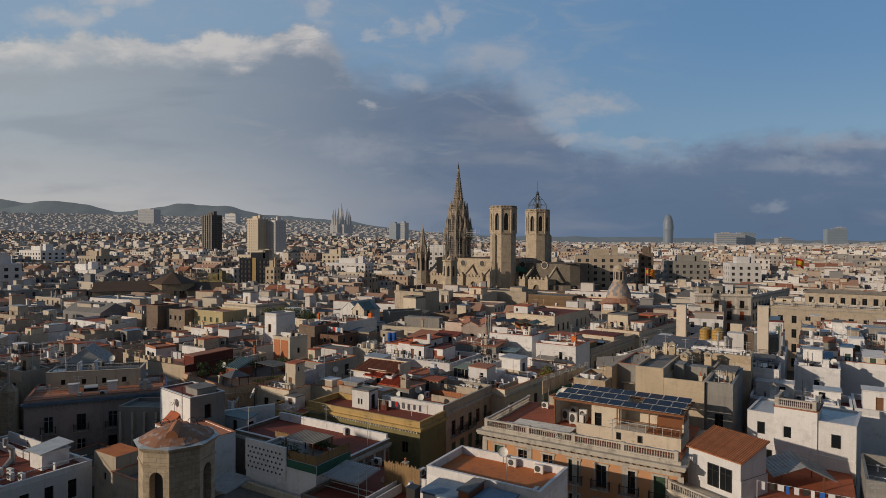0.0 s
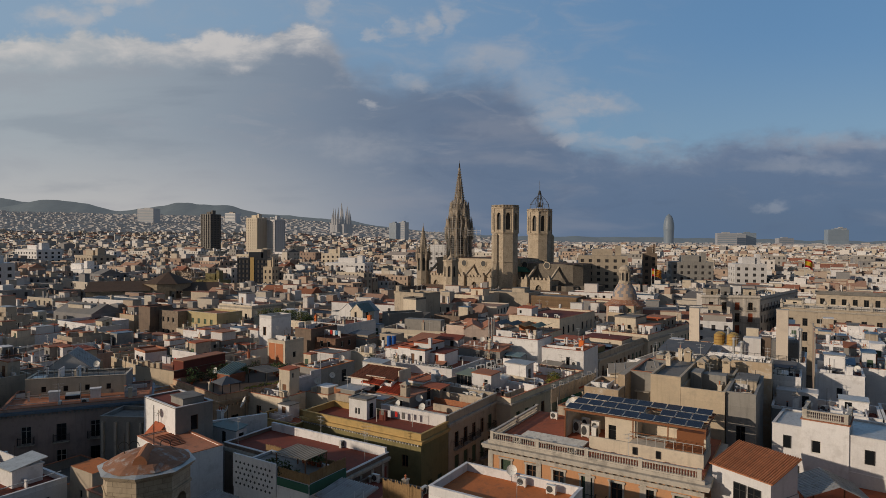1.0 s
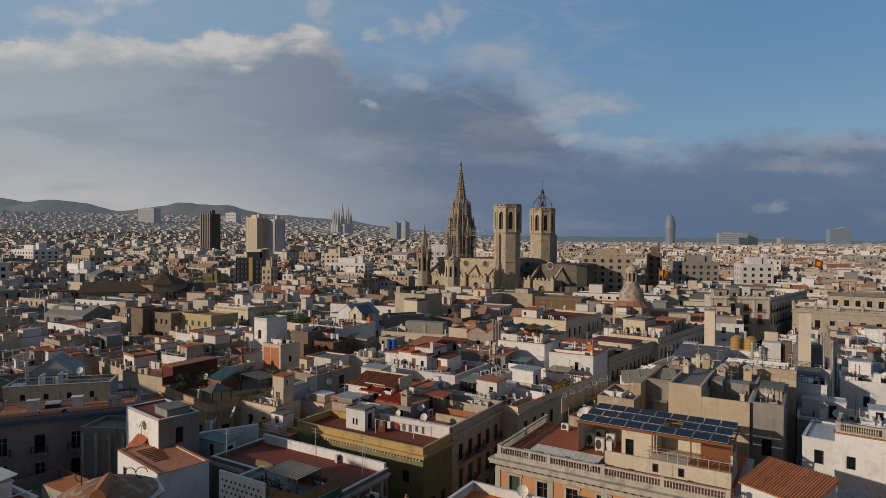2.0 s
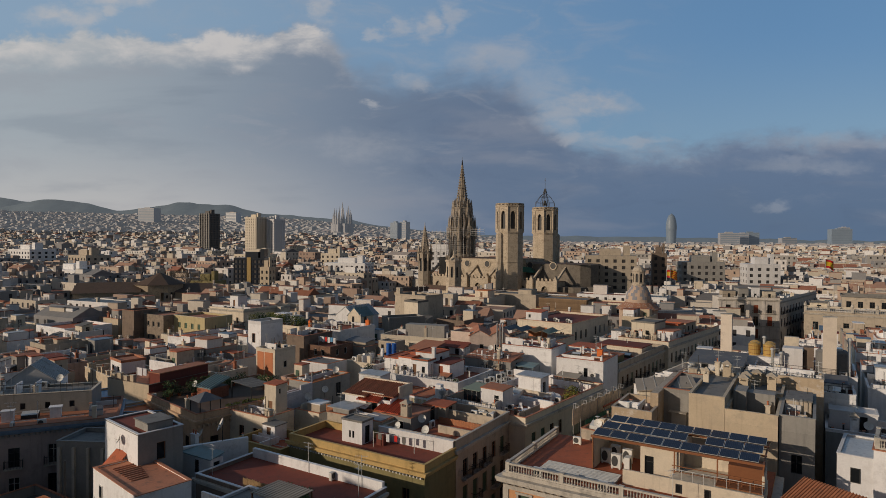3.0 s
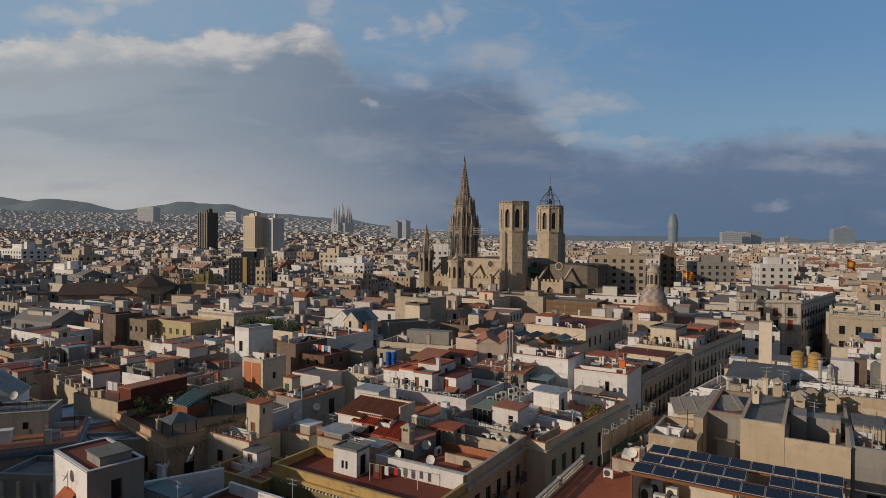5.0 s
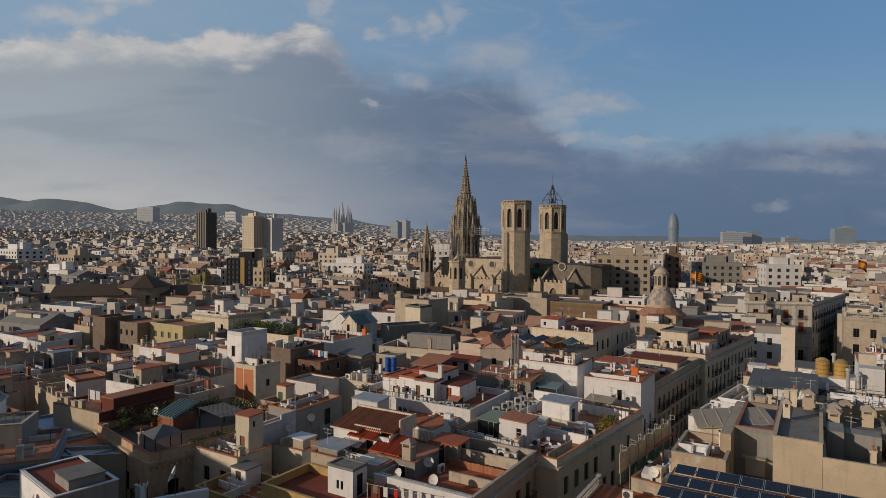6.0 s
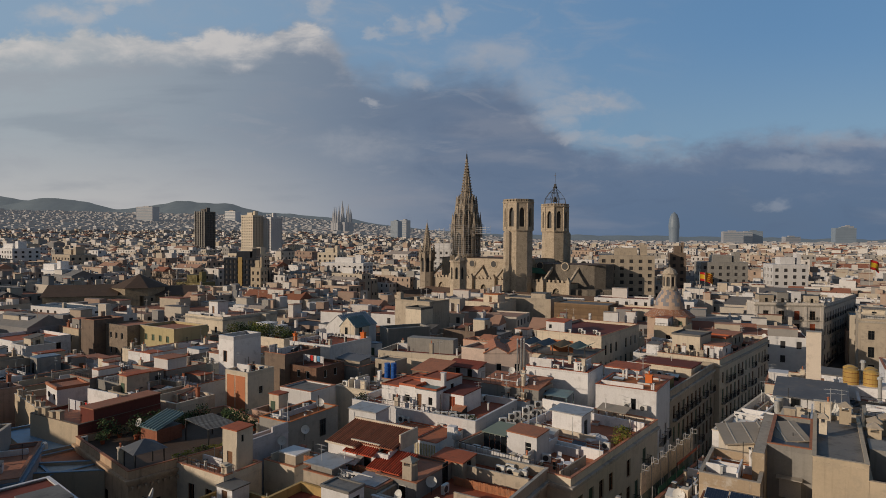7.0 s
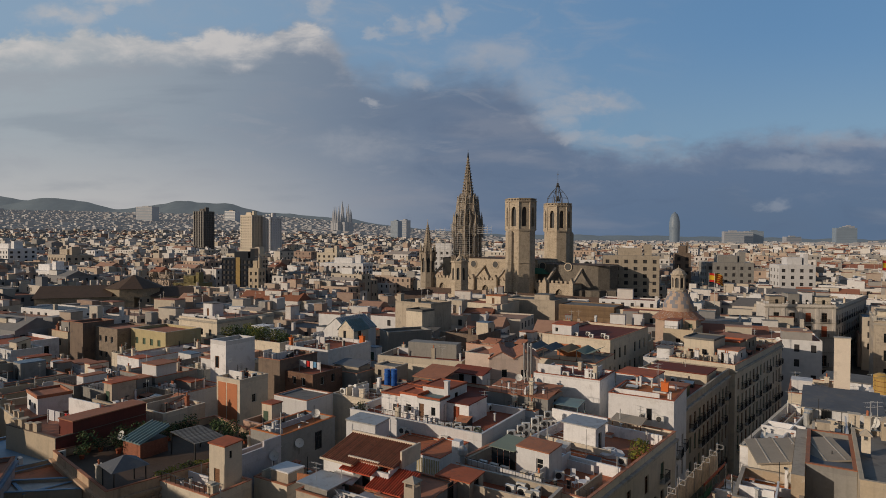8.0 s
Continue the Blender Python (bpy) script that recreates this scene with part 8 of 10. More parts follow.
for dx0, dy0, z0, z1, r0 in ((0.15, 1.0, 27.0, 29.6, 0.03), (-1.3, 0, 26.8, 28.2, 0.025)):
    k = MB()
    k.tube((dx0, dy0, z0), (dx0, dy0, z1), r0)
    part("rod", k, "darkmetal", ot)
for sx in (-1.5, -0.9, 0.9, 1.5):
    k = MB()
    for q in range(8):
        a0, a1 = 4.9 * q / 8, 4.9 * (q + 1) / 8
        k.tube((sx + 0.3 * math.cos(a0), 0.6, 27.2 + 0.3 * math.sin(a0)), (sx + 0.3 * math.cos(a1), 0.6, 27.2 + 0.3 * math.sin(a1)), 0.025)
    part("scroll", k, "darkmetal", ot, "curled wrought iron")

# unseen tall blocks beside and behind the flight, added to shade the nearest roofs
for nx_, ny_, wd_, dp_, hi_ in ((-70, 36, 16, 12, 32.5), (-83, 64, 14, 12, 31.0), (-118, 69, 14, 18, 34.0)):
    tall = house(0, 0, dp_, wd_, hi_, "sand", "greyroof", "unseen tall sand-coloured block, added to shade the nearest roofs", faces="", parapet=0.8, turn=57.8, world=(nx_, ny_), group="tall neighbours")

# ---------------------------------------------------------------- the cathedral
# local x runs towards the apse, y away from the cloister
cat = thing("cathedral", pose(45, 328, 0, 0, 0, -36.87), "gothic stone cathedral with two bell towers and a tall crocketed spire", "cathedral")


def bell_tower(y, label, open_frame):
    k = MB()
    octagon(k, 6.35, 5, 44.0)
    octagon(k, 6.55, 44.6, 56.2, 1.15, 45.8, 54.2, 1.0, True)
    body = part("bell_tower", k, ["cathedral", "grille"], cat, label)
    body.location = (0, y, 0) if y < 0 else (-1.7, 19.3, 0)
    k = MB()
    for z, r, t in ((43.9, 6.75, 0.35), (44.3, 6.95, 0.3), (56.2, 6.9, 0.35), (56.55, 7.1, 0.3), (30.0, 6.6, 0.4)):
        k.cyl(0, 0, z, z + t, r, r, 8, turn=math.pi / 8)
    for i in range(8):
        a = math.pi / 8 + math.pi / 4 * i
        k.cyl(6.5 * math.cos(a), 6.5 * math.sin(a), 44.6, 56.2, 0.42, 0.42, 6)
    part("string_course", k, "cathedral", body)
    k = MB()
    for i in range(8):
        a0, a1 = math.pi / 8 + math.pi / 4 * i, math.pi / 8 + math.pi / 4 * (i + 1)
        for j in range(7):
            t = (j + 0.5) / 7
            x, yy = 6.75 * (math.cos(a0) * (1 - t) + math.cos(a1) * t), 6.75 * (math.sin(a0) * (1 - t) + math.sin(a1) * t)
            k.tbox(Matrix.Translation((x, yy, 56.85)) @ Matrix.Rotation((a0 + a1) / 2, 4, "Z"), -0.12, -0.16, 0, 0.12, 0.16, 0.75)
    k.hull(k.ring(0, 0, 57.6, 6.95, 8, math.pi / 8), k.ring(0, 0, 57.9, 6.95, 8, math.pi / 8))
    part("crown_parapet", k, "cathedral", body)
    k = MB()
    for s in (-1, 1):
        for i in range(3):
            a = math.pi / 4 * (5 + i) if s < 0 else math.pi / 4 * (1 + i)
            k.cyl(3.4 * math.cos(a), 3.4 * math.sin(a), 47.2, 49.0, 0.9, 0.35, 10)
    part("bell", k, "darkmetal", body)
    # stair turret on one corner
    k = MB()
    k.cyl(4.3 if y > 0 else -2.0, -5.4 if y < 0 else 4.6, 5, 43.0, 2.1, 2.1, 8), k.cyl(4.3 if y > 0 else -2.0, -5.4 if y < 0 else 4.6, 43.0, 45.0, 2.2, 0.5, 8)
    part("stair_turret", k, "cathedral", body)
    if open_frame:
        k = MB()
        for i in range(8):
            a = math.pi / 4 * i
            p = [(5.6 * math.cos(a), 5.6 * math.sin(a), 57.8), (5.2 * math.cos(a), 5.2 * math.sin(a), 60.5), (3.0 * math.cos(a), 3.0 * math.sin(a), 63.5), (0.8 * math.cos(a), 0.8 * math.sin(a), 65.5), (0.5 * math.cos(a), 0.5 * math.sin(a), 68.0)]
            for q, r in zip(p, p[1:]):
                k.tube(q, r, 0.11)
            q = math.pi / 4 * (i + 1)
            for rr, z in ((5.2, 60.5), (3.0, 63.5)):
                k.tube((rr * math.cos(a), rr * math.sin(a), z), (rr * math.cos(q), rr * math.sin(q), z), 0.08)
            k.tube((1.8 * math.cos(a), 1.8 * math.sin(a), 57.8), (0.9 * math.cos(a), 0.9 * math.sin(a), 66.0), 0.1)
        k.cyl(0, 0, 66.0, 66.4, 1.1, 1.1, 8), k.cyl(0, 0, 66.4, 68.2, 0.6, 0.1, 8)
        k.tube((0, 0, 68), (0, 0, 73.6), 0.1), k.tube((-0.6, 0, 72.2), (0.6, 0, 72.2), 0.08)
        part("iron_crown", k, "darkmetal", body, "open iron bell frame")
        k = MB()
        k.cyl(0, 0, 59.0, 61.6, 1.3, 0.5, 12)
        part("hour_bell", k, "darkmetal", body)
    return body


bell_tower(-20.6, "octagonal bell tower with tall pointed openings", False)
bell_tower(20.6, "octagonal bell tower with an open iron crown", True)

# nave, aisles and chapels
k = MB()
k.box(-50, -10, 4, 3, 10, 31)
part("nave", k, "cathedral", cat)
k = MB()
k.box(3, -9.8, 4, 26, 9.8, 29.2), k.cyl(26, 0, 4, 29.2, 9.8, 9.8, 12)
part("choir", k, "choir_stone", cat, "weathered stone choir and apse, darkened for the bell tower's shade")
k = MB()
k.hull([(-50, -10.2, 31), (3, -10.2, 31), (3, 10.2, 31), (-50, 10.2, 31)], [(-50, -0.2, 31.5), (3, -0.2, 31.5), (3, 0.2, 31.5), (-50, 0.2, 31.5)])
k.hull([(3, -10.0, 29.2), (33, -10.0, 29.2), (33, 10.0, 29.2), (3, 10.0, 29.2)], [(3, -0.2, 29.7), (30, -0.2, 29.7), (30, 0.2, 29.7), (3, 0.2, 29.7)])
part("nave_roof", k, "browntile", cat)
for sgn in (-1, 1):
    k = MB()
    n_bay = 6
    bay = 74 / n_bay
    for i in range(n_bay):
        x0 = -50 + i * bay
        p = (x0, -19) if sgn < 0 else (x0 + bay, 19)
        arched_panel(k, p, (1, 0) if sgn < 0 else (-1, 0), bay, 4, 21.6, 2.0, 11.0, 19.2, 0.9, True)
    k.box(-50, min(sgn * 10, sgn * 18.1), 4, 24, max(sgn * 10, sgn * 18.1), 21.2)
    ai = part("aisle", k, ["cathedral", "grille"], cat)
    for i in range(n_bay + 1):
        b = MB()
        x0 = -50 + i * bay
        ya, yb = sorted((sgn * 18.9, sgn * 20.6))
        b.box(x0 - 0.8, ya, 4, x0 + 0.8, yb, 22.0)
        b.hull([(x0 - 0.8, ya, 22.0), (x0 + 0.8, ya, 22.0), (x0 + 0.8, yb, 22.0), (x0 - 0.8, yb, 22.0)], [(x0 - 0.05, ya, 24), (x0 + 0.05, ya, 24), (x0 + 0.05, yb, 24), (x0 - 0.05, yb, 24)])
        part("buttress", b, "cathedral", cat)
        f = MB()
        f.hull([(x0 - 0.4, sgn * 19, 21.2), (x0 + 0.4, sgn * 19, 21.2), (x0 + 0.4, sgn * 10, 26.6), (x0 - 0.4, sgn * 10, 26.6)], [(x0 - 0.4, sgn * 19, 22.2), (x0 + 0.4, sgn * 19, 22.2), (x0 + 0.4, sgn * 10, 28.0), (x0 - 0.4, sgn * 10, 28.0)])
        part("flying_buttress", f, "cathedral", cat)
    for i in range(n_bay):
        o = MB()
        c = -50 + (i + 0.5) * bay
        ring = lambda r, y: [(c + r * math.cos(a), y, 28.3 + r * math.sin(a)) for a in [2 * math.pi * q / 16 for q in range(16)]]
        ys_ = (-10.25, -10.0) if sgn < 0 else (10.0, 10.25)
        o.hull(ring(1.5, ys_[0]), ring(1.5, ys_[1]), 0)
        part("rose_window", o, "grille", cat)
        o = MB()
        big, small = ring(1.9, ys_[0] - 0.08), ring(1.5, ys_[0] - 0.08)
        for q in range(16):
            r = (q + 1) % 16
            o.quad(big[q], big[r], small[r], small[q])
        part("rose_frame", o, "cathedral", cat)
k = MB()
k.box(-50, -18, 21.22, 24, -10, 21.4), k.box(-50, 10, 21.22, 24, 18, 21.4)
part("aisle_roof", k, "browntile", cat)
# battlements over the chapels
for i in range(36):
    b = shared("merlon", lambda: mesh_of("merlon", (lambda q: (q.box(-0.5, -0.35, 0, 0.5, 0.35, 1.1), q)[1])(MB()), "cathedral"))
    o = part("merlon", b, None, cat)
    o.location = (-49 + i * 2.05, -18.6, 21.6)
# apse chapels
for i in range(7):
    a = -math.pi / 2 + math.pi * i / 6
    k = MB()
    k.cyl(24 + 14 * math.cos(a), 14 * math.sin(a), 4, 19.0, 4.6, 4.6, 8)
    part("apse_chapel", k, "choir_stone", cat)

# lantern tower with the spire
lan = MB()
octagon(lan, 7.2, 24, 46.0, 1.4, 33.0, 43.5, 1.0, True, mi_back=1)
octagon(lan, 5.4, 46.0, 58.0, 1.0, 47.5, 55.5, 0.8, True, mi_back=1)
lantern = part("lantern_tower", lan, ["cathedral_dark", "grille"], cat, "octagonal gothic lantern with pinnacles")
lantern.location = (-42, 0, 0)
k = MB()
for z, r, t in ((45.6, 7.7, 0.7), (57.6, 5.7, 0.6), (32.0, 7.6, 0.5)):
    k.cyl(0, 0, z, z + t, r, r, 8, turn=math.pi / 8)
part("string_course", k, "cathedral_dark", lantern)


def pinnacle(parent, x, y, z, w, h, seed=0):
    p = MB()
    p.box(x - w / 2, y - w / 2, z, x + w / 2, y + w / 2, z + h * 0.45)
    for s in range(4):
        t = z + h * 0.45
        a = math.pi / 2 * s
        gx_, gy_ = x + w * 0.5 * math.cos(a), y + w * 0.5 * math.sin(a)
        p.cyl(gx_, gy_, t - 0.1, t + h * 0.13, w * 0.32, 0.02, 4)
    p.cyl(x, y, z + h * 0.45, z + h, w * 0.62, 0.05, 4, turn=math.pi / 4)
    for j in range(5):
        zz = z + h * (0.5 + 0.09 * j)
        r = w * 0.62 * (1 - (zz - z - h * 0.45) / (h * 0.55)) + 0.08
        for s in range(4):
            a = math.pi / 4 + math.pi / 2 * s
            p.box(x + r * math.cos(a) - 0.1, y + r * math.sin(a) - 0.1, zz, x + r * math.cos(a) + 0.1, y + r * math.sin(a) + 0.1, zz + 0.25)
    return part("pinnacle", p, "cathedral_dark", parent)


for i in range(8):
    a = math.pi / 8 + math.pi / 4 * i
    pinnacle(lantern, 7.2 * math.cos(a), 7.2 * math.sin(a), 41, 1.4, 13.0)
    pinnacle(lantern, 5.2 * math.cos(a), 5.2 * math.sin(a), 53.0, 1.1, 9.5)
    a += math.pi / 8
    pinnacle(lantern, 6.2 * math.cos(a), 6.2 * math.sin(a), 45.5, 0.8, 9.0)
    pinnacle(lantern, 3.9 * math.cos(a), 3.9 * math.sin(a), 57.0, 0.7, 6.5)
    ca, sa = math.cos(a), math.sin(a)
    lo = [(7.0 * ca - 0.2, 7.0 * sa - 0.2), (7.0 * ca + 0.2, 7.0 * sa + 0.2), (4.4 * ca + 0.2, 4.4 * sa + 0.2), (4.4 * ca - 0.2, 4.4 * sa - 0.2)]
    f = MB()
    f.hull([p + (z,) for p, z in zip(lo, (46, 46, 55, 55))], [p + (z,) for p, z in zip(lo, (47.2, 47.2, 56.5, 56.5))])
    part("flying_rib", f, "cathedral_dark", lantern)
# the openwork spire: eight ribs, bands and crockets
k = MB()
k.cyl(0, 0, 58.0, 61.0, 4.0, 3.1, 8, turn=math.pi / 8)
k.cyl(0, 0, 61.0, 79.8, 2.1, 0.28, 8, turn=math.pi / 8)
for i in range(8):
    a = math.pi / 8 + math.pi / 4 * i
    k.tube((3.0 * math.cos(a), 3.0 * math.sin(a), 60.5), (0.32 * math.cos(a), 0.32 * math.sin(a), 80.2), 0.24, r2=0.12)
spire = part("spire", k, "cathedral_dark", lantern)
ck = MB()
ck.hull([(-0.16, -0.16, 0), (0.16, -0.16, 0), (0.16, 0.16, 0), (-0.16, 0.16, 0)], [(0.1, -0.22, 0.5), (0.5, -0.22, 0.55), (0.5, 0.22, 0.55), (0.1, 0.22, 0.5)])
ck = mesh_of("crocket", ck, "cathedral_dark")
for i in range(8):
    a = math.pi / 8 + math.pi / 4 * i
    for j in range(13):
        t = (j + 0.5) / 13.5
        r = 3.0 + (0.32 - 3.0) * t + 0.15
        o = part("crocket", ck, None, spire)
        o.matrix_basis = Matrix.Translation((r * math.cos(a), r * math.sin(a), 60.5 + 19.7 * t)) @ Matrix.Rotation(a, 4, "Z") @ Matrix.Scale(1.25 - 0.5 * t, 4)
k = MB()
for z, r in ((64.5, 2.65), (68.5, 2.1), (72.5, 1.55), (76.3, 1.05)):
    k.cyl(0, 0, z, z + 0.35, r, r, 8, turn=math.pi / 8)
k.cyl(0, 0, 80.0, 80.5, 0.75, 0.75, 8), k.cyl(0, 0, 80.5, 81.3, 0.45, 0.6, 8)
part("band", k, "cathedral_dark", spire)
k = MB()
k.cyl(0, 0, 81.3, 83.4, 0.5, 0.28, 8), k.cyl(0, 0, 83.4, 84.0, 0.28, 0.2, 8), k.tube((0, 0, 84), (0, 0, 85.6), 0.06), k.tube((-0.35, 0, 85), (0.35, 0, 85), 0.05)
part("finial", k, "darkmetal", spire, "dark finial figure on the tip")
# scaffold round the lantern
scf = thing("tower_scaffold", cat.matrix_basis @ pose(-42, 0, 0), "steel scaffold wrapped round the cathedral lantern", "scaffold")
for lvl in range(18):
    z = 26 + lvl * 2.0
    k = MB()
    rr = 8.6 if z < 47 else 7.2 - (z - 47) * 0.17
    n = 22 if z < 47 else 16
    for ring_r in (rr, rr - 1.1):
        for i in range(n):
            a, b = 2 * math.pi * i / n, 2 * math.pi * (i + 1) / n
            for dz in (0.0, 1.0):
                k.tube((ring_r * math.cos(a), ring_r * math.sin(a), z + dz), (ring_r * math.cos(b), ring_r * math.sin(b), z + dz), 0.05, n=4)
            k.tube((ring_r * math.cos(a), ring_r * math.sin(a), z), (ring_r * math.cos(a), ring_r * math.sin(a), z + 2), 0.06, n=4)
            if ring_r == rr and (i + lvl) % 3 == 0:
                k.tube((rr * math.cos(a), rr * math.sin(a), z), (rr * math.cos(b), rr * math.sin(b), z + 2), 0.045, n=4)
    part("scaffold_lift", k, "scaffold_steel", scf)
    k = MB()
    for i in range(n):
        if (i * 7 + lvl * 3) % 5 < 3:
            a, b = 2 * math.pi * i / n, 2 * math.pi * (i + 1) / n
            q = [(r_ * math.cos(c_), r_ * math.sin(c_)) for r_, c_ in ((rr - 1.0, a), (rr - 0.1, a), (rr - 0.1, b), (rr - 1.0, b))]
            k.hull([p + (z,) for p in q], [p + (z + 0.07,) for p in q])
    part("scaffold_boards", k, "wood", scf)
for sx, x0, ya, yb, za, zb in ((-1, -14.6, -7.5, -4.0, 24, 46), (1, 8.4, -4.0, 0.0, 43, 47)):
    for z in range(za, zb, 2):
        k = MB()
        for x in (x0, x0 + 3.0, x0 + 6.0):
            for y in (ya, yb):
                k.tube((x, y, z), (x, y, z + 2), 0.06, n=4)
        for y in (ya, yb):
            for dz in (0, 1.0):
                k.tube((x0, y, z + dz), (x0 + 6.0, y, z + dz), 0.05, n=4)
        k.box(x0, ya, z, x0 + 6.0, ya + 0.9, z + 0.07)
        part("scaffold_bay", k, "scaffold_steel", scf)

# two facade turrets
for yy in (-20.0, 20.0):
    k = MB()
    octagon(k, 3.6, 5, 33, 0.8, 24, 31, 0.5, True)
    k.cyl(0, 0, 33, 33.6, 4.0, 4.0, 8, turn=math.pi / 8)
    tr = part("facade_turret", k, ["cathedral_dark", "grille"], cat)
    tr.location = (-52, yy, 0)
    k = MB()
    k.cyl(0, 0, 33.6, 48.6, 2.7, 0.12, 8, turn=math.pi / 8)
    for j in range(11):
        for i in range(8):
            a = math.pi / 8 + math.pi / 4 * i
            r = 2.7 * (1 - (j + 0.5) / 12) + 0.12
            k.box(r * math.cos(a) - 0.16, r * math.sin(a) - 0.16, 33.9 + j * 1.25, r * math.cos(a) + 0.16, r * math.sin(a) + 0.16, 34.35 + j * 1.25)
    k.tube((0, 0, 48.4), (0, 0, 49.8), 0.08), k.tube((-0.4, 0, 49.2), (0.4, 0, 49.2), 0.07)
    part("turret_spire", k, "cathedral_dark", tr)
    for i in range(8):
        a = math.pi / 8 + math.pi / 4 * i
        pinnacle(tr, 3.6 * math.cos(a), 3.6 * math.sin(a), 29.5, 0.9, 8.5)
# green sheet and small works by the second tower
k = MB()
k.hull([(-4, -7.5, 24.8), (9, -7.5, 24.8), (9, -12, 24.8), (-4, -12, 24.8)][::-1], [(-2, -9, 27.6), (6, -9, 27.2), (6, -10.5, 27.2), (-2, -10.5, 27.6)][::-1])
part("green_tarpaulin", k, "greencloth", cat, "green tarpaulin over roof works")
# cloister and low ranges in front
clo = thing("cloister", cat.matrix_basis.copy(), "long low stone cloister range with dark tiled roofs", "cloister")
for x0, x1, y0, y1, z in ((-46, 40, -31, -24, 15.5), (-46, -39, -52, -31, 15.0), (20, 40, -52, -31, 15.5), (-39, 20, -56, -50, 14.0)):
    k = MB()
    k.box(x0, y0, 4, x1, y1, z)
    part("range_wall", k, "cathedral", clo)
    k = MB()
    if x1 - x0 > y1 - y0:
        k.hull([(x0 - 0.4, y0 - 0.4, z), (x1 + 0.4, y0 - 0.4, z), (x1 + 0.4, y1, z), (x0 - 0.4, y1, z)], [(x0, (y0 + y1) / 2 - 0.1, z + 2), (x1, (y0 + y1) / 2 - 0.1, z + 2), (x1, (y0 + y1) / 2 + 0.1, z + 2), (x0, (y0 + y1) / 2 + 0.1, z + 2)])
    else:
        k.hull([(x0, y0, z), (x1, y0, z), (x1, y1, z), (x0, y1, z)], [((x0 + x1) / 2 - 0.1, y0, z + 2), ((x0 + x1) / 2 + 0.1, y0, z + 2), ((x0 + x1) / 2 + 0.1, y1, z + 2), ((x0 + x1) / 2 - 0.1, y1, z + 2)])
    part("range_roof", k, "browntile", clo)
for i in range(20):
    # dark arched plates on the wall stand in for shaded openings
    w_ = shared("cl_win", lambda: mesh_of("opening", (lambda q: (q.hull([(x, -0.05, z) for x, z in arch_outline(0.7, 0, 2.4, False)], [(x, 0.05, z) for x, z in arch_outline(0.7, 0, 2.4, False)]), q)[1])(MB()), "grille"))
    o = part("opening", w_, None, clo)
    o.location = (-44 + i * 4.2, -31.06, 11.6)
# stair turret standing in front
tt = thing("stone_turret", pose(5.6, 296, 0, 0, 0, -15), "slender octagonal stone turret with a pointed cap", "tower")
k = MB()
octagon(k, 3.5, 4, 30.6, 0.6, 23.5, 28.5, 0.5, True)
part("shaft", k, ["cathedral", "grille"], tt)
k = MB()
k.cyl(0, 0, 30.6, 31.2, 3.9, 3.9, 8, turn=math.pi / 8), k.cyl(0, 0, 22.0, 22.4, 3.7, 3.7, 8, turn=math.pi / 8)
part("cornice", k, "cathedral", tt)
k = MB()
k.cyl(0, 0, 31.2, 33.2, 2.6, 0.5, 8, turn=math.pi / 8), k.cyl(0, 0, 33.2, 37.2, 0.35, 0.03, 6)
part("cap", k, "cathedral", tt)
for i in range(8):
    a = math.pi / 8 + math.pi / 4 * i
    pinnacle(tt, 3.3 * math.cos(a), 3.3 * math.sin(a), 30.4, 0.5, 3.2)

# ---------------------------------------------------------------- other landmarks
# tiled dome with a lantern
dx_, dy_ = 56.8, 196.0
dome = thing("tiled_dome", pose(dx_, dy_, 0, 0, 0, 10), "church dome in patterned blue and ochre tiles with a lantern", "dome")
k = MB()
octagon(k, 5.4, 4, 20.6)
part("drum", k, "domeochre", dome)
k = MB()
k.cyl(0, 0, 20.6, 20.9, 6.3, 6.3, 16), k.cyl(0, 0, 20.9, 22.6, 6.1, 3.8, 16)
part("skirt_roof", k, "brickroof", dome)
k = MB()
prof = [(22.4, 3.7), (23.4, 3.65), (24.4, 3.5), (25.3, 3.15), (26.2, 2.7), (27.0, 2.2), (27.7, 1.7)]
for j, ((z0, r0), (z1, r1)) in enumerate(zip(prof, prof[1:])):
    n0 = len(k.f)
    k.hull(k.ring(0, 0, z0, r0, 32), k.ring(0, 0, z1, r1, 32), cap=False)
    for q in range(32):
        k.m[n0 + q] = 1 if (q + (j if j % 4 < 2 else -j)) % 4 < 2 and j > 0 else 0
part("dome_shell", k, ["domeochre", "domeblue"], dome, "zigzag ochre and blue-grey tiles", smooth=False)
k = MB()
octagon(k, 1.75, 27.5, 31.4, 0.42, 28.3, 30.8, 0.3)
k.cyl(0, 0, 31.4, 31.7, 2.05, 2.05, 8), k.cyl(0, 0, 27.4, 27.8, 2.1, 2.1, 8), k.cyl(0, 0, 31.7, 32.5, 1.75, 1.35, 12), k.cyl(0, 0, 32.5, 33.1, 1.35, 0.3, 12), k.cyl(0, 0, 33.1, 34.0, 0.1, 0.03, 6)
part("lantern", k, ["sand", "grille"], dome)


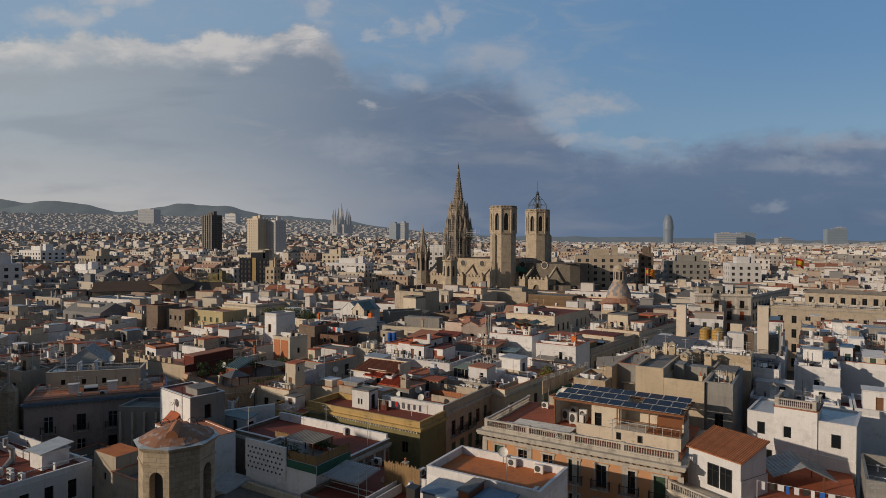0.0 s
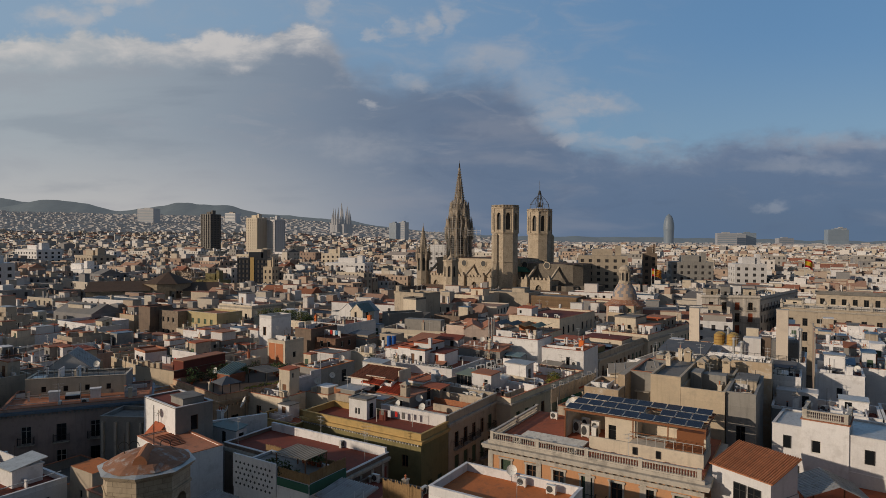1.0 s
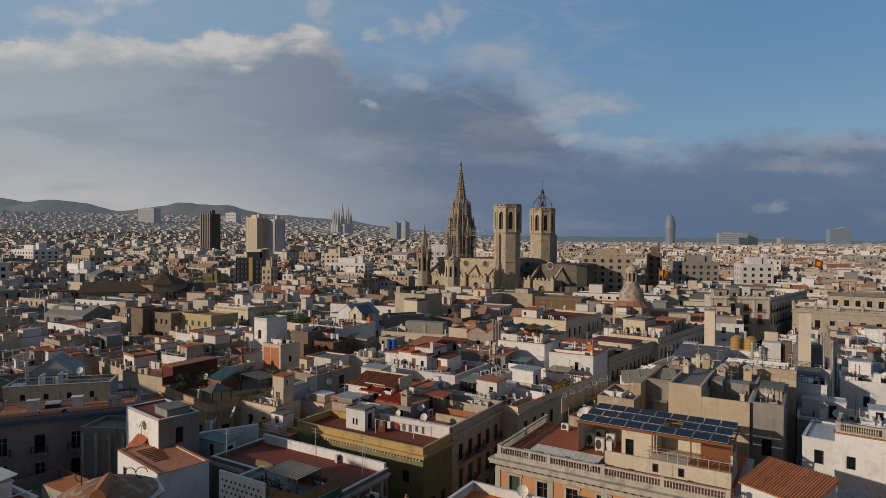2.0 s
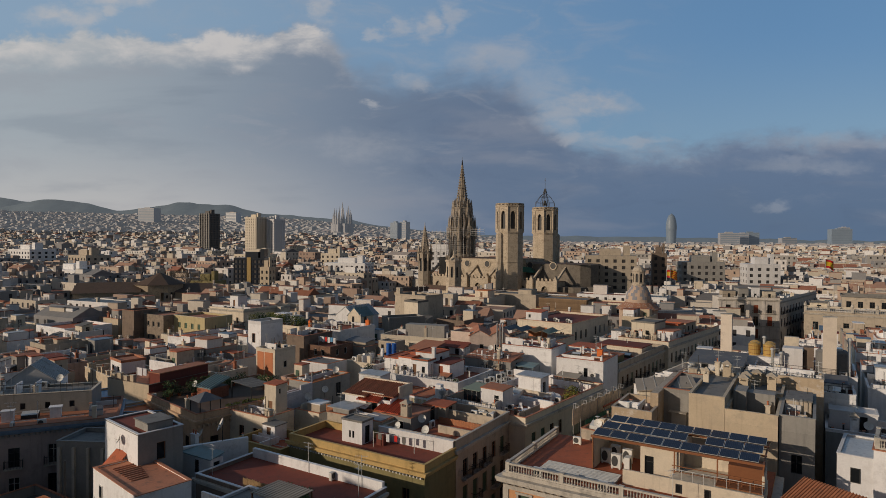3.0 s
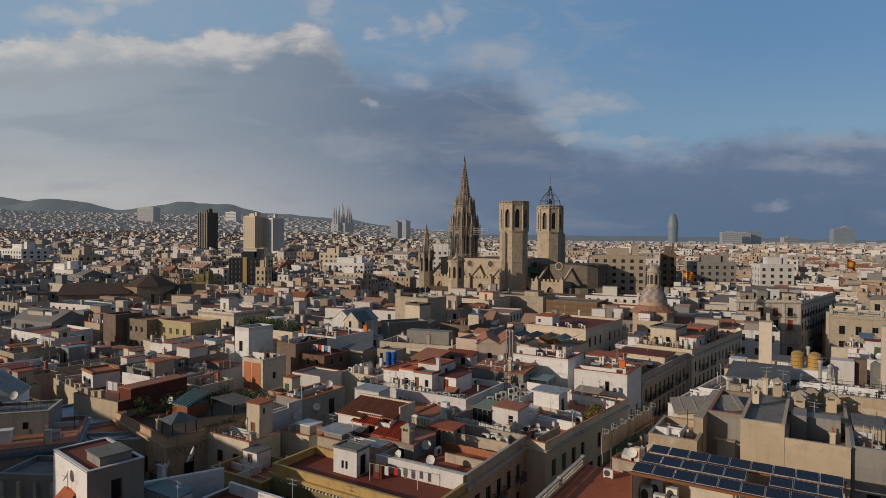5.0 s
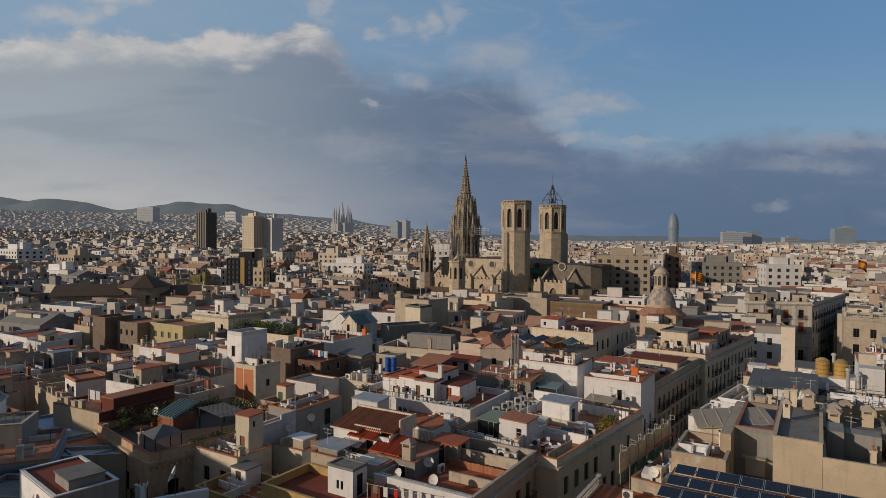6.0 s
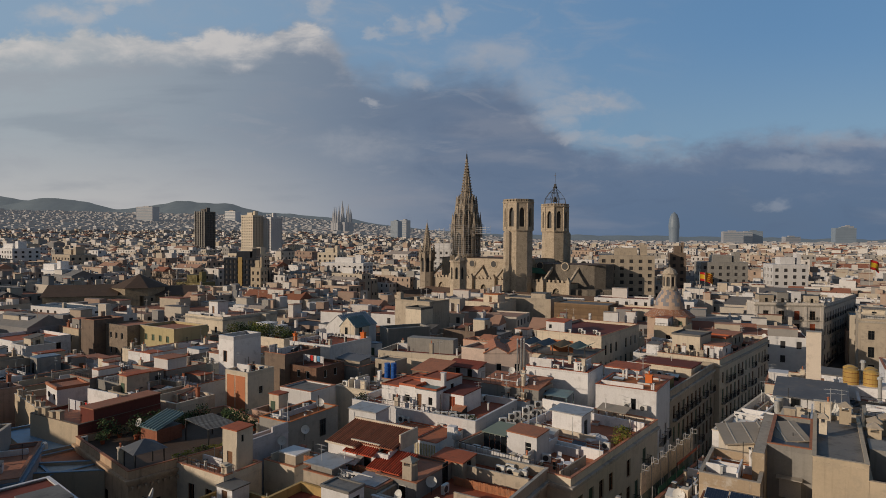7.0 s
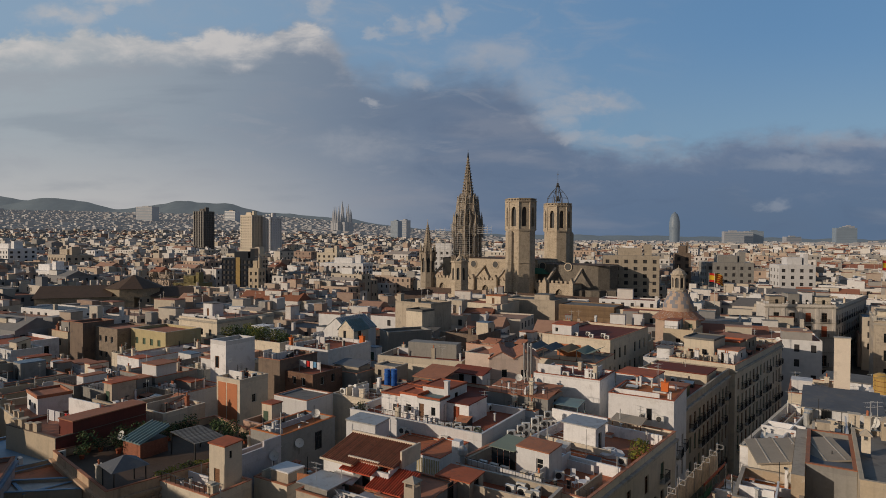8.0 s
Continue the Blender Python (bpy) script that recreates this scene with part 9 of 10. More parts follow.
def flag(x, y, z, cols, turn, label, size=1.0):
    f = thing("flag", pose(x, y, z, 0, 0, turn), label, "flag", "flags")
    k = MB()
    k.tube((0, 0, -5), (0, 0, 3.4), 0.06, n=6)
    part("pole", k, "palemetal", f)
    k = MB()
    n = 12
    rows_ = len(cols)
    for j in range(rows_):
        for i in range(n):
            p = []
            for a, b in ((i, j), (i + 1, j), (i + 1, j + 1), (i, j + 1)):
                s, t = a / n, b / rows_
                p.append((0.1 + 3.2 * size * s * 0.86, 0.35 * size * math.sin(s * 7 + t * 2) * s, 3.2 - 2.3 * size * t - 1.0 * size * s * s))
            k.quad(*p, mi=cols[j])
    part("cloth", k, ["redcloth", "yellowcloth"], f)


flag(66.3, 197.0, 28.6, (1, 0, 1, 0, 1, 0, 1, 0, 1), 20, "yellow flag with red stripes on a roof pole")
flag(67.5, 203.0, 28.4, (0, 1, 1, 0), -10, "red and yellow flag on a roof pole")
flag(134.0, 232.0, 31.0, (0, 1, 1, 0), 10, "red and yellow flag on a palace pole", 1.3)


def slab_tower(name, x, y, w, d, h, turn, wall, label, floors, bays, glassy="far_dark", fins=None, share=0.40):
    """A tall block with a window in every bay."""
    g = ground_z(x, y)
    root = thing(name, pose(x, y, g, 0, 0, turn), label, "tower block")
    k, wn = MB(), MB()
    holes = {0: [], 1: []}
    fh = h / (floors + 0.5)
    for f in range(floors):
        for side, span in ((0, w), (1, d)):
            n = bays if side == 0 else max(2, int(bays * d / w))
            for b in range(n):
                c = (b + 0.5) * span / n
                ww = span / n * share
                holes[side].append((c - ww / 2, c + ww / 2, f * fh + fh * 0.5, f * fh + fh * (0.8 + 0.5 * share)))
    for (p, al, span, key) in (((-w / 2, -d / 2), (1, 0), w, 0), ((w / 2, -d / 2), (0, 1), d, 1), ((w / 2, d / 2), (-1, 0), w, 0), ((-w / 2, d / 2), (0, -1), d, 1)):
        k.wall(p, al, span, 0, h, holes[key], 0.3)
    k.box(-w / 2 + 0.32, -d / 2 + 0.32, 0, w / 2 - 0.32, d / 2 - 0.32, h - 0.02, 1)
    k.box(-w / 2, -d / 2, h, w / 2, d / 2, h + 0.3)
    k.box(-w * 0.22, -d * 0.25, h + 0.3, w * 0.2, d * 0.25, h + 3.6)
    k.box(w * 0.25, -d * 0.2, h + 0.3, w * 0.38, d * 0.1, h + 5.2)
    part("wall", k, [wall, glassy], root)
    if fins:
        for q in range(5):
            f = MB()
            xx = -w / 2 + q * w / 4
            f.box(xx - 0.7, -d / 2 - 0.7, 0, xx + 0.7, -d / 2, h + 0.6)
            part("fin", f, fins, root)
    return root


slab_tower("hotel_tower", -295, 806, 18, 16, 66, -32, "towerdark", "dark brown high-rise hotel with pale vertical edges", 22, 8, "towerglass", "greywall", 0.62)
slab_tower("apartment_tower", -227, 775, 20, 16, 61, -32, "cream", "cream and white apartment tower with window rows", 18, 6)
slab_tower("apartment_tower", -206, 782, 18, 18, 59, -32, "white", "white apartment tower beside another", 18, 6)
slab_tower("office_block", -107, 372, 19, 14, 23.5, -12, "towerglass", "black glass office block with a yellow stripe", 8, 8, "towerdark", None, 0.62)
k = MB()
k.box(-1.2, -7.15, 0, 1.2, -7.0, 24.0)
part("stripe", k, "yellowtrim", [o for o in scene.objects if o.name.startswith("office_block")][0], "yellow vertical stripe")
for x, y, w, d, h, tn, wl, lb in ((-118, 330, 14, 10, 23, -20, "olive", "olive flat-roofed house with dark windows"), (-88, 330, 5.5, 5.5, 30, -20, "ochre", "slim ochre stair tower with small windows"),
                                   (84, 322, 24, 16, 37, -14, "sand", "sand-coloured palace with a rounded roof corner"), (135, 337, 21, 14, 33.5, -10, "greywall", "long grey bank building with columns"),
                                   (160, 325, 15, 14, 33, -12, "white", "white office house with regular windows"), (-200, 285, 16, 12, 33, -40, "white", "white apartment house with dark windows"),
                                   (111, 330, 7, 7, 38, -14, "brownwall", "dark square church tower"), (-330, 405, 12, 12, 51, -10, "sand", "square sand-coloured bell tower"),
                                   (1, 430, 26, 14, 38, -20, "white", "white house behind the cathedral"), (-80, 480, 16, 12, 34, -20, "cream", "cream house block with regular windows"),
                                   (-213, 376, 26, 14, 26, -30, "white", "pale house with arched windows"), (-235, 430, 24, 16, 33, -35, "sand", "sand-coloured house block with tall windows"), (-300, 470, 30, 18, 36, -30, "white", "broad white office house"), (-60, 420, 30, 12, 29, -22, "white", "long white house with regular windows"), (-150, 520, 34, 16, 32, -28, "cream", "long cream house block")):
    slab_tower("town_building", x, y, w, d, h - ground_z(x, y) - 4, tn, wl, lb, max(3, int((h - 4) / 4)), max(2, int(w / 3.5)))
    TAKEN.append((x, y, max(w, d) * 0.55))

# church with brown tiled roofs on the left
ch = thing("parish_church", pose(-127, 262, 4, 0, 0, 20), "stone church under wide brown tiled roofs", "church")
k = MB()
k.box(-15, -9, 0, 15, 9, 15.5), k.cyl(14, 0, 15, 18.0, 9.5, 9.5, 8, turn=math.pi / 8)
part("wall", k, "oldstone", ch)
k = MB()
k.hull([(-15.6, -9.6, 15.5), (8, -9.6, 15.5), (8, 9.6, 15.5), (-15.6, 9.6, 15.5)], [(-15.2, -0.2, 19), (8, -0.2, 19), (8, 0.2, 19), (-15.2, 0.2, 19)])
k.cyl(14, 0, 18.0, 22.5, 10.2, 0.3, 8, turn=math.pi / 8)
k.hull([(20, -7.6, 15.0), (34, -7.6, 15.0), (34, 7.6, 15.0), (20, 7.6, 15.0)], [(20, -0.2, 18), (34, -0.2, 18), (34, 0.2, 18), (20, 0.2, 18)])
part("roof", k, "browntile", ch)
k = MB()
k.box(20, -7, 0, 33.5, 7, 15.0)
part("side_range", k, "oldstone", ch)

# the unfinished basilica far away: a cluster of tapering towers
bas = thing("basilica", pose(-378, 2410, ground_z(-378, 2410), 0, 0, -37), "distant basilica with clustered tapering spires", "basilica")
rb = random.Random(9)
k = MB()
k.box(-38, -24, 0, 38, 24, 48), k.box(-20, -42, 0, 20, 42, 44)
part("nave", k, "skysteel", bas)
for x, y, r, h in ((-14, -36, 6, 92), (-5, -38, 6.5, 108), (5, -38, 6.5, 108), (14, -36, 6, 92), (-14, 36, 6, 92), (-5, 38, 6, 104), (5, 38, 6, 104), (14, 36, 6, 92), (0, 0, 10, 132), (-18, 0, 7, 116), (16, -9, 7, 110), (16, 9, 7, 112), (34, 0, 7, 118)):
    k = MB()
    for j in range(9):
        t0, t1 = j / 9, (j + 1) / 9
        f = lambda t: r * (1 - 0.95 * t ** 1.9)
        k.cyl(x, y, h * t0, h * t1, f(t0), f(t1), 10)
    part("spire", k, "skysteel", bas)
# rounded glass tower on the right
gt = thing("glass_tower", pose(903, 2390, ground_z(903, 2390)), "bullet-shaped blue glass high-rise", "skyscraper")
k = MB()
for j in range(16):
    t0, t1 = j / 16, (j + 1) / 16
    f = lambda t: 20.5 * (1.0 - 0.12 * (1 - t) if t < 0.55 else math.sqrt(max(0.0, 1 - ((t - 0.55) / 0.45) ** 2.1)))
    k.hull(k.ring(0, 0, 136 * t0, f(t0), 28), k.ring(0, 0, 136 * t1, max(0.2, f(t1)), 28), cap=False)
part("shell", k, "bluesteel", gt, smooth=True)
for x, y, w, d, h, tn, lb, wl in ((1085, 2300, 70, 30, 60, -10, "pale slab office block far off", "skysteel"), (1160, 2350, 40, 30, 58, -10, "reddish office block far off", "skysteel"), (1205, 2380, 60, 30, 62, -12, "glass office block far off", "bluesteel"),
                                  (1700, 2600, 80, 40, 80, -10, "broad grey high-rise far off", "bluesteel"), (1850, 2800, 36, 36, 92, -10, "slim grey high-rise far off", "skysteel"), (-133, 1900, 26, 24, 66, -30, "grey office slabs far off", "bluesteel"), (-108, 1950, 22, 24, 70, -30, "grey office tower far off", "skysteel"),
                                  (-1290, 2750, 90, 40, 75, -20, "pale slab block below the hills", "skysteel"), (-1000, 3000, 60, 40, 60, -20, "pale apartment slab below the hills", "far_walls"), (1420, 2500, 60, 30, 42, 0, "low grey block far off", "skysteel")):
    b = thing("far_tower_block", pose(x, y, ground_z(x, y), 0, 0, tn), lb, "tower block")
    k = MB()
    k.box(-w / 2, -d / 2, 0, w / 2, d / 2, h), k.box(-w / 5, -d / 4, h, w / 6, d / 4, h + 4)
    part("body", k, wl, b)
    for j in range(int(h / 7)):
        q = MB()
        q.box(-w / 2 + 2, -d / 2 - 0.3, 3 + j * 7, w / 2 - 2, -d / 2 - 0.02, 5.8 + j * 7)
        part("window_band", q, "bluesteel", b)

# bare tree by the office block
tree = thing("bare_tree", pose(-128, 318, 5), "large leafless tree with fine brown twigs", "tree")
rt = random.Random(21)
k, tw_ = MB(), MB()
k.tube((0, 0, 0), (0, 0, 8), 0.55, n=7, r2=0.42)


def limb(p, d, l, r, lev):
    q = p + d * l
    (k if lev < 3 else tw_).tube(p, q, r, n=5 if lev < 3 else 3, r2=r * 0.6)
    if lev < 6:
        for _ in range(3 if lev < 5 else 4):
            e = (d + Vector((rt.uniform(-1, 1), rt.uniform(-1, 1), rt.uniform(-0.35, 0.6))) * 0.75).normalized()
            limb(q, e, l * rt.uniform(0.6, 0.85), r * 0.6, lev + 1)


for i in range(5):
    a = i * 1.256
    limb(Vector((0, 0, 7.5)), Vector((math.cos(a), math.sin(a), 0.9)).normalized(), 5.0, 0.26, 1)
part("trunk", k, "bark", tree)
part("twig_crown", tw_, "twig", tree)

# ---------------------------------------------------------------- the rest of the old town
BOXES = []
for r_ in HOUSES:
    w_, d_, h_ = r_["span"]
    BOXES.append((r_.matrix_basis.inverted(), w_, d_))


def is_free(px, py, pad=0.4):
    for inv, w_, d_ in BOXES:
        q = inv @ Vector((px, py, 0))
        if -pad < q.x < w_ + pad and -pad < q.y < d_ + pad:
            return False
    return True


def on_street(u, v):
    """The lane between the blocks."""
    if v < 66:
        return False
    left = -45.0 + (v - 73) * 0.08 if v < 130 else -40.4 + (v - 130) * 0.18
    right = -37.6 if v < 82 else (-36.4 + (v - 82) * 0.14 if v < 117 else -38.6 + (v - 87) * 0.17)
    return left - 0.3 < u < right + 0.3 and v < 215


def plaza(px, py):
    """Kept open: the square before the palace, cathedral and landmarks, and the camera's view of palace and red house.
    """
    if math.hypot(px - 80, py - 196) < 9 or math.hypot(px - 56.8, py - 196) < 8.5 or math.hypot(px + 18.6, py - 46.9) < 4 or math.hypot(px - 112, py - 203) < 15 or math.hypot(px - 96, py - 186) < 10 or math.hypot(px - 104, py - 192) < 10 or math.hypot(px - 97, py - 205) < 14 or math.hypot(px + 41.5, py - 113) < 5.5:
        return True
    u, v = CA * px + SA * py, -SA * px + CA * py
    if (-33 < u < -8 and 158 < v < 228) or (-37 < u < -16 and 186 < v < 238):
        return True
    q = cat.matrix_basis.inverted() @ Vector((px, py, 0))
    if -62 < q.x < 46 and -60 < q.y < 30:
        return True
    if math.hypot(px - 5.6, py - 296) < 6:
        return True
    if math.hypot(px + 127, py - 262) < 24 or math.hypot(px + 100, py - 270) < 14 or math.hypot(px + 128, py - 318) < 10:
        return True
    return free_of(px, py, 4.0)


WALLS = ["white", "white", "white", "cream", "cream", "sand", "ochre", "greywall", "greywall", "pinkwall", "brownwall", "sand"]
FLOORS = ["terracotta", "terracotta_pale", "terracotta", "greyroof", "terracotta_dark", "terracotta", "terracotta_pale", "terracotta_dark", "greyroof", "blueroof", "silver"]
LABELS = {"white": "white rendered", "cream": "cream rendered", "sand": "sand-coloured", "ochre": "ochre rendered", "greywall": "grey weathered", "pinkwall": "faded pink", "brownwall": "dark brown", "yellowtrim": "yellow-ochre"}
FLOOR_WORDS = {"terracotta": "red clay terrace", "terracotta_pale": "faded clay terrace", "greyroof": "grey flat roof", "terracotta_dark": "dark red terrace", "blueroof": "blue-grey roof sheet", "silver": "silver-coated flat roof"}
rg = random.Random(77)
MADE = 0
LIMIT = 225


def roof_room(root, x, y, z, w, d, h, wall, cover, rnd):
    """A small room on a roof, its lid or slope, and a door or window."""
    k = MB()
    if rnd.random() < 0.22:
        k.hull([(x, y, z), (x + w, y, z), (x + w, y + d, z), (x, y + d, z)], [(x, y, z + h - 0.6), (x + w, y, z + h - 0.6), (x + w, y + d, z + h), (x, y + d, z + h)])
        k.hull([(x - 0.15, y - 0.2, z + h - 0.6), (x + w + 0.15, y - 0.2, z + h - 0.6), (x + w + 0.15, y + d + 0.15, z + h), (x - 0.15, y + d + 0.15, z + h)],
               [(x - 0.15, y - 0.2, z + h - 0.48), (x + w + 0.15, y - 0.2, z + h - 0.48), (x + w + 0.15, y + d + 0.15, z + h + 0.12), (x - 0.15, y + d + 0.15, z + h + 0.12)], mi=1)
    else:
        lip = rnd.choice((0.0, 0.08, 0.15))
        k.box(x, y, z, x + w, y + d, z + h, bottom=False)
        k.box(x - lip, y - lip, z + h + 0.002, x + w + lip, y + d + lip, z + h + 0.14, 1)
    body = part("roof_room", k, [wall, cover], root)
    if h > 2.0 and rnd.random() < 0.8:
        if rnd.random() < 0.6:
            put_window(body, x + w * rnd.uniform(0.3, 0.7), y - 0.02, z + 0.05, 0, 0.8, 1.8, rnd.choice(("door", "dark", "green")), 0.0, True)
        else:
            put_window(body, x + w + 0.02, y + d * rnd.uniform(0.3, 0.7), z + 0.05, 90, 0.8, 1.8, rnd.choice(("door", "dark")), 0.0, True)
    return body


def clutter(root, rnd, wall, floor, rich):
    w, d, h = root["span"]
    near_walls = (wall, wall, "white", "white", "cream", "greywall", "sand")
    covers = (floor, "terracotta_pale", "greyroof", "white", "sheetmetal", "terracotta", "rooftile", "blueroof")
    n = rnd.choice((1, 2, 2, 3)) if w * d > 40 else rnd.choice((0, 1, 1))
    taken = []
    for i in range(n):
        sw, sd, sh = rnd.uniform(1.6, max(1.8, w * 0.55)), rnd.uniform(1.6, max(1.8, d * 0.5)), rnd.choice((1.2, 1.9, 2.3, 2.5, 2.7, 2.9))
        sx, sy = rnd.uniform(0.25, w - sw - 0.25), rnd.uniform(0.25, d - sd - 0.25)
        if rnd.random() < 0.5:
            sx = rnd.choice((0.22, w - sw - 0.22))
        if any(sx < q[2] + 0.1 and q[0] < sx + sw + 0.1 and sy < q[3] + 0.1 and q[1] < sy + sd + 0.1 for q in taken):
            continue
        taken.append((sx, sy, sx + sw, sy + sd))
        roof_room(root, sx, sy, h, sw, sd, sh, rnd.choice(near_walls), rnd.choice(covers), rnd)
    clear = lambda x, y, r: not any(q[0] - r < x < q[2] + r and q[1] - r < y < q[3] + r for q in taken)
    if rnd.random() < 0.3:
        k = rnd.uniform(0.3, 0.7) * w
        if clear(k, d / 2, 0.2):
            wm = MB()
            wm.box(k, 0.22, h + 0.004, k + 0.15, d - 0.22, h + rnd.uniform(0.8, 1.7))
            part("dividing_wall", wm, wall, root)
    for _ in range(rnd.choice((1, 1, 2)) if rich > 0.7 else rnd.choice((0, 1))):
        x, y = rnd.uniform(0.3, w - 1.0), rnd.choice((0.25, d - 0.75, rnd.uniform(0.3, d - 0.9)))
        if clear(x + 0.3, y + 0.2, 0.4):
            chimney(root, x, y, h, rnd.uniform(0.35, 0.8), 0.45, rnd.uniform(0.9, 2.2), rnd.choice((wall, "white", "brickred", "cream")), rnd.choice((0, 0, 1, 2)))
    if rnd.random() < 0.5 * rich and COUNT["ac"] < 240:
        y0 = rnd.uniform(0.6, max(0.7, d - 1))
        for i in range(rnd.choice((1, 1, 2, 3))):
            x0 = 0.9 + i * 1.1
            if x0 < w - 0.6 and clear(x0, y0, 0.5):
                ac_unit(on_roof(root, x0, y0))
                COUNT["ac"] += 1
    for key, chance, most, make in (("dish", 0.35, 120, dish), ("aerial", 0.75, 230, aerial)):
        if rnd.random() < chance * rich and COUNT[key] < most:
            x, y = rnd.uniform(0.5, w - 0.5), rnd.uniform(0.6, d - 0.6)
            if clear(x, y, 0.3):
                make(on_roof(root, x, y, 0, rnd.uniform(-40, 50)))
                COUNT[key] += 1


def lot(m_uv, w, d, turn, h, low_key):
    """One house of the fabric, if nothing else stands there."""
    global MADE
    u, v = m_uv
    c, s = math.cos(radians(turn)), math.sin(radians(turn))
    for i in range(4):
        for j in range(4):
            a, b = 0.2 + (w - 0.4) * i / 3, 0.2 + (d - 0.4) * j / 3
            uu, vv = u + a * c - b * s, v + a * s + b * c
            px, py = gx(uu, vv)
            if not is_free(px, py, 0.1) or on_street(uu, vv) or plaza(px, py):
                return False
    px, py = gx(u + w / 2, v + d / 2)
    wall, floor = rg.choice(WALLS), rg.choice(FLOORS)
    if px > 38 and 84 < py < 150:
        wall, floor = rg.choice(("white", "white", "white", "cream", "greywall")), rg.choice(("terracotta_dark", "terracotta_dark", "greyroof", "blueroof"))
    near = py < 165
    root = house(u, v, w, d, h, wall, floor, "%s town house with a %s" % (LABELS[wall], FLOOR_WORDS[floor]), faces=rg.choice(("f", "r", "fr")) if px < 60 else rg.choice(("f", "l")), rows=2 if rg.random() < 0.3 else 1,
                 spacing=rg.uniform(2.6, 3.6) if near else rg.uniform(3.4, 5.0), win=(rg.uniform(0.7, 1.1), rg.uniform(1.2, 2.0)), style=("wood", "green", "dark", "window", "dark"), balconies=0.0,
                 parapet=rg.choice((0.3, 0.6, 0.9, 1.1)), turn=turn, base=ground_z(px, py) * 0.9, rnd=rg, group="old town houses", simple=True)
    if not low_key:
        clutter(root, rg, wall, floor, 1.0 if near else 0.6)
    if w > 3 and d > 3 and not low_key:
        fittings(root, rg, wall)
    BOXES.append((root.matrix_basis.inverted(), w, d))
    MADE += 1
    return True


def fittings(root, rnd, wall):
    """Small fixtures of a roof: low partitions, vents, skylights, pipes and railings, too small to pick apart from afar."""
    w, d, h = root["span"]
    k = MB()
    z = h + 0.004
    for _ in range(rnd.choice((1, 2, 2, 3)) if w * d > 30 else 1):
        a, b, t = rnd.uniform(0.4, w - 0.8), rnd.uniform(0.4, d - 0.8), rnd.uniform(0.5, 1.6)
        if rnd.random() < 0.5:
            k.box(a, 0.25, z, a + 0.14, min(d - 0.25, 0.25 + rnd.uniform(1.5, d)), z + t, rnd.choice((0, 0, 1)))
        else:
            k.box(0.25, b, z, min(w - 0.25, 0.25 + rnd.uniform(1.5, w)), b + 0.14, z + t, rnd.choice((0, 0, 1)))
    for _ in range(rnd.randint(3, 7)):
        a, b, t = rnd.uniform(0.3, w - 0.6), rnd.uniform(0.3, d - 0.6), rnd.uniform(0.4, 1.5)
        s = rnd.uniform(0.12, 0.3)
        k.box(a, b, z, a + s, b + s, z + t, rnd.choice((0, 1, 2, 3)))
        k.box(a - 0.06, b - 0.06, z + t + 0.08, a + s + 0.06, b + s + 0.06, z + t + 0.14, rnd.choice((2, 3, 4)))
    for _ in range(rnd.choice((0, 1, 2))):
        a, b = rnd.uniform(0.4, max(0.5, w - 2.4)), rnd.uniform(0.4, max(0.5, d - 2.0))
        sw, sd, t = rnd.uniform(0.8, 1.9), rnd.uniform(0.7, 1.5), rnd.uniform(0.3, 1.1)
        k.hull([(a, b, z), (a + sw, b, z), (a + sw, b + sd, z), (a, b + sd, z)], [(a, b, z + t * 0.6), (a + sw, b, z + t * 0.6), (a + sw, b + sd, z + t), (a, b + sd, z + t)], rnd.choice((1, 2, 3)), mi_cap=rnd.choice((2, 4, 5)))
    for _ in range(rnd.choice((1, 2, 3))):
        b, t = rnd.uniform(0.3, d - 0.3), z + rnd.uniform(0.1, 0.5)
        k.tube((0.3, b, t), (rnd.uniform(0.5, 1.0) * w - 0.2, b + rnd.uniform(-0.2, 0.2), t), 0.05, 2)
        a = rnd.uniform(0.4, w - 0.4)
        k.tube((a, b, z), (a, b, z + rnd.uniform(1.2, 3.0)), 0.04, rnd.choice((2, 3)))
    if rnd.random() < 0.35:
        n = max(3, int(w / 0.7))
        for i in range(n + 1):
            k.tube((0.12 + (w - 0.24) * i / n, 0.12, z), (0.12 + (w - 0.24) * i / n, 0.12, z + 1.5), 0.025, 3, n=3)
        k.tube((0.12, 0.12, z + 1.5), (w - 0.12, 0.12, z + 1.5), 0.03, 3)
    tagged(part("roof_fitting", k, [wall, "white", "palemetal", "darkmetal", "terracotta_pale", "blueslate"], root), kind="stuff")


def gear(root, n, seed):
    """Aerials, dishes, pipes and machines on a named house's roof."""
    rnd = random.Random(seed)
    w, d, h = root["span"]
    for i in range(n):
        x, y = rnd.uniform(0.5, w - 0.5), rnd.choice((0.5, d - 0.5, rnd.uniform(0.5, d - 0.5)))
        pick = rnd.random()
        if pick < 0.26:
            aerial(on_roof(root, x, y, 0, rnd.uniform(-60, 60)))
        elif pick < 0.42:
            dish(on_roof(root, x, y, 0, rnd.uniform(-30, 50)))
        elif pick < 0.8:
            ac_unit(on_roof(root, x, y, 0, rnd.choice((0, 90))))
        else:
            chimney(root, min(x, w - 1.0), min(y, d - 0.8), h, 0.5, 0.5, rnd.uniform(1.0, 2.0), "cream", rnd.choice((0, 1)))


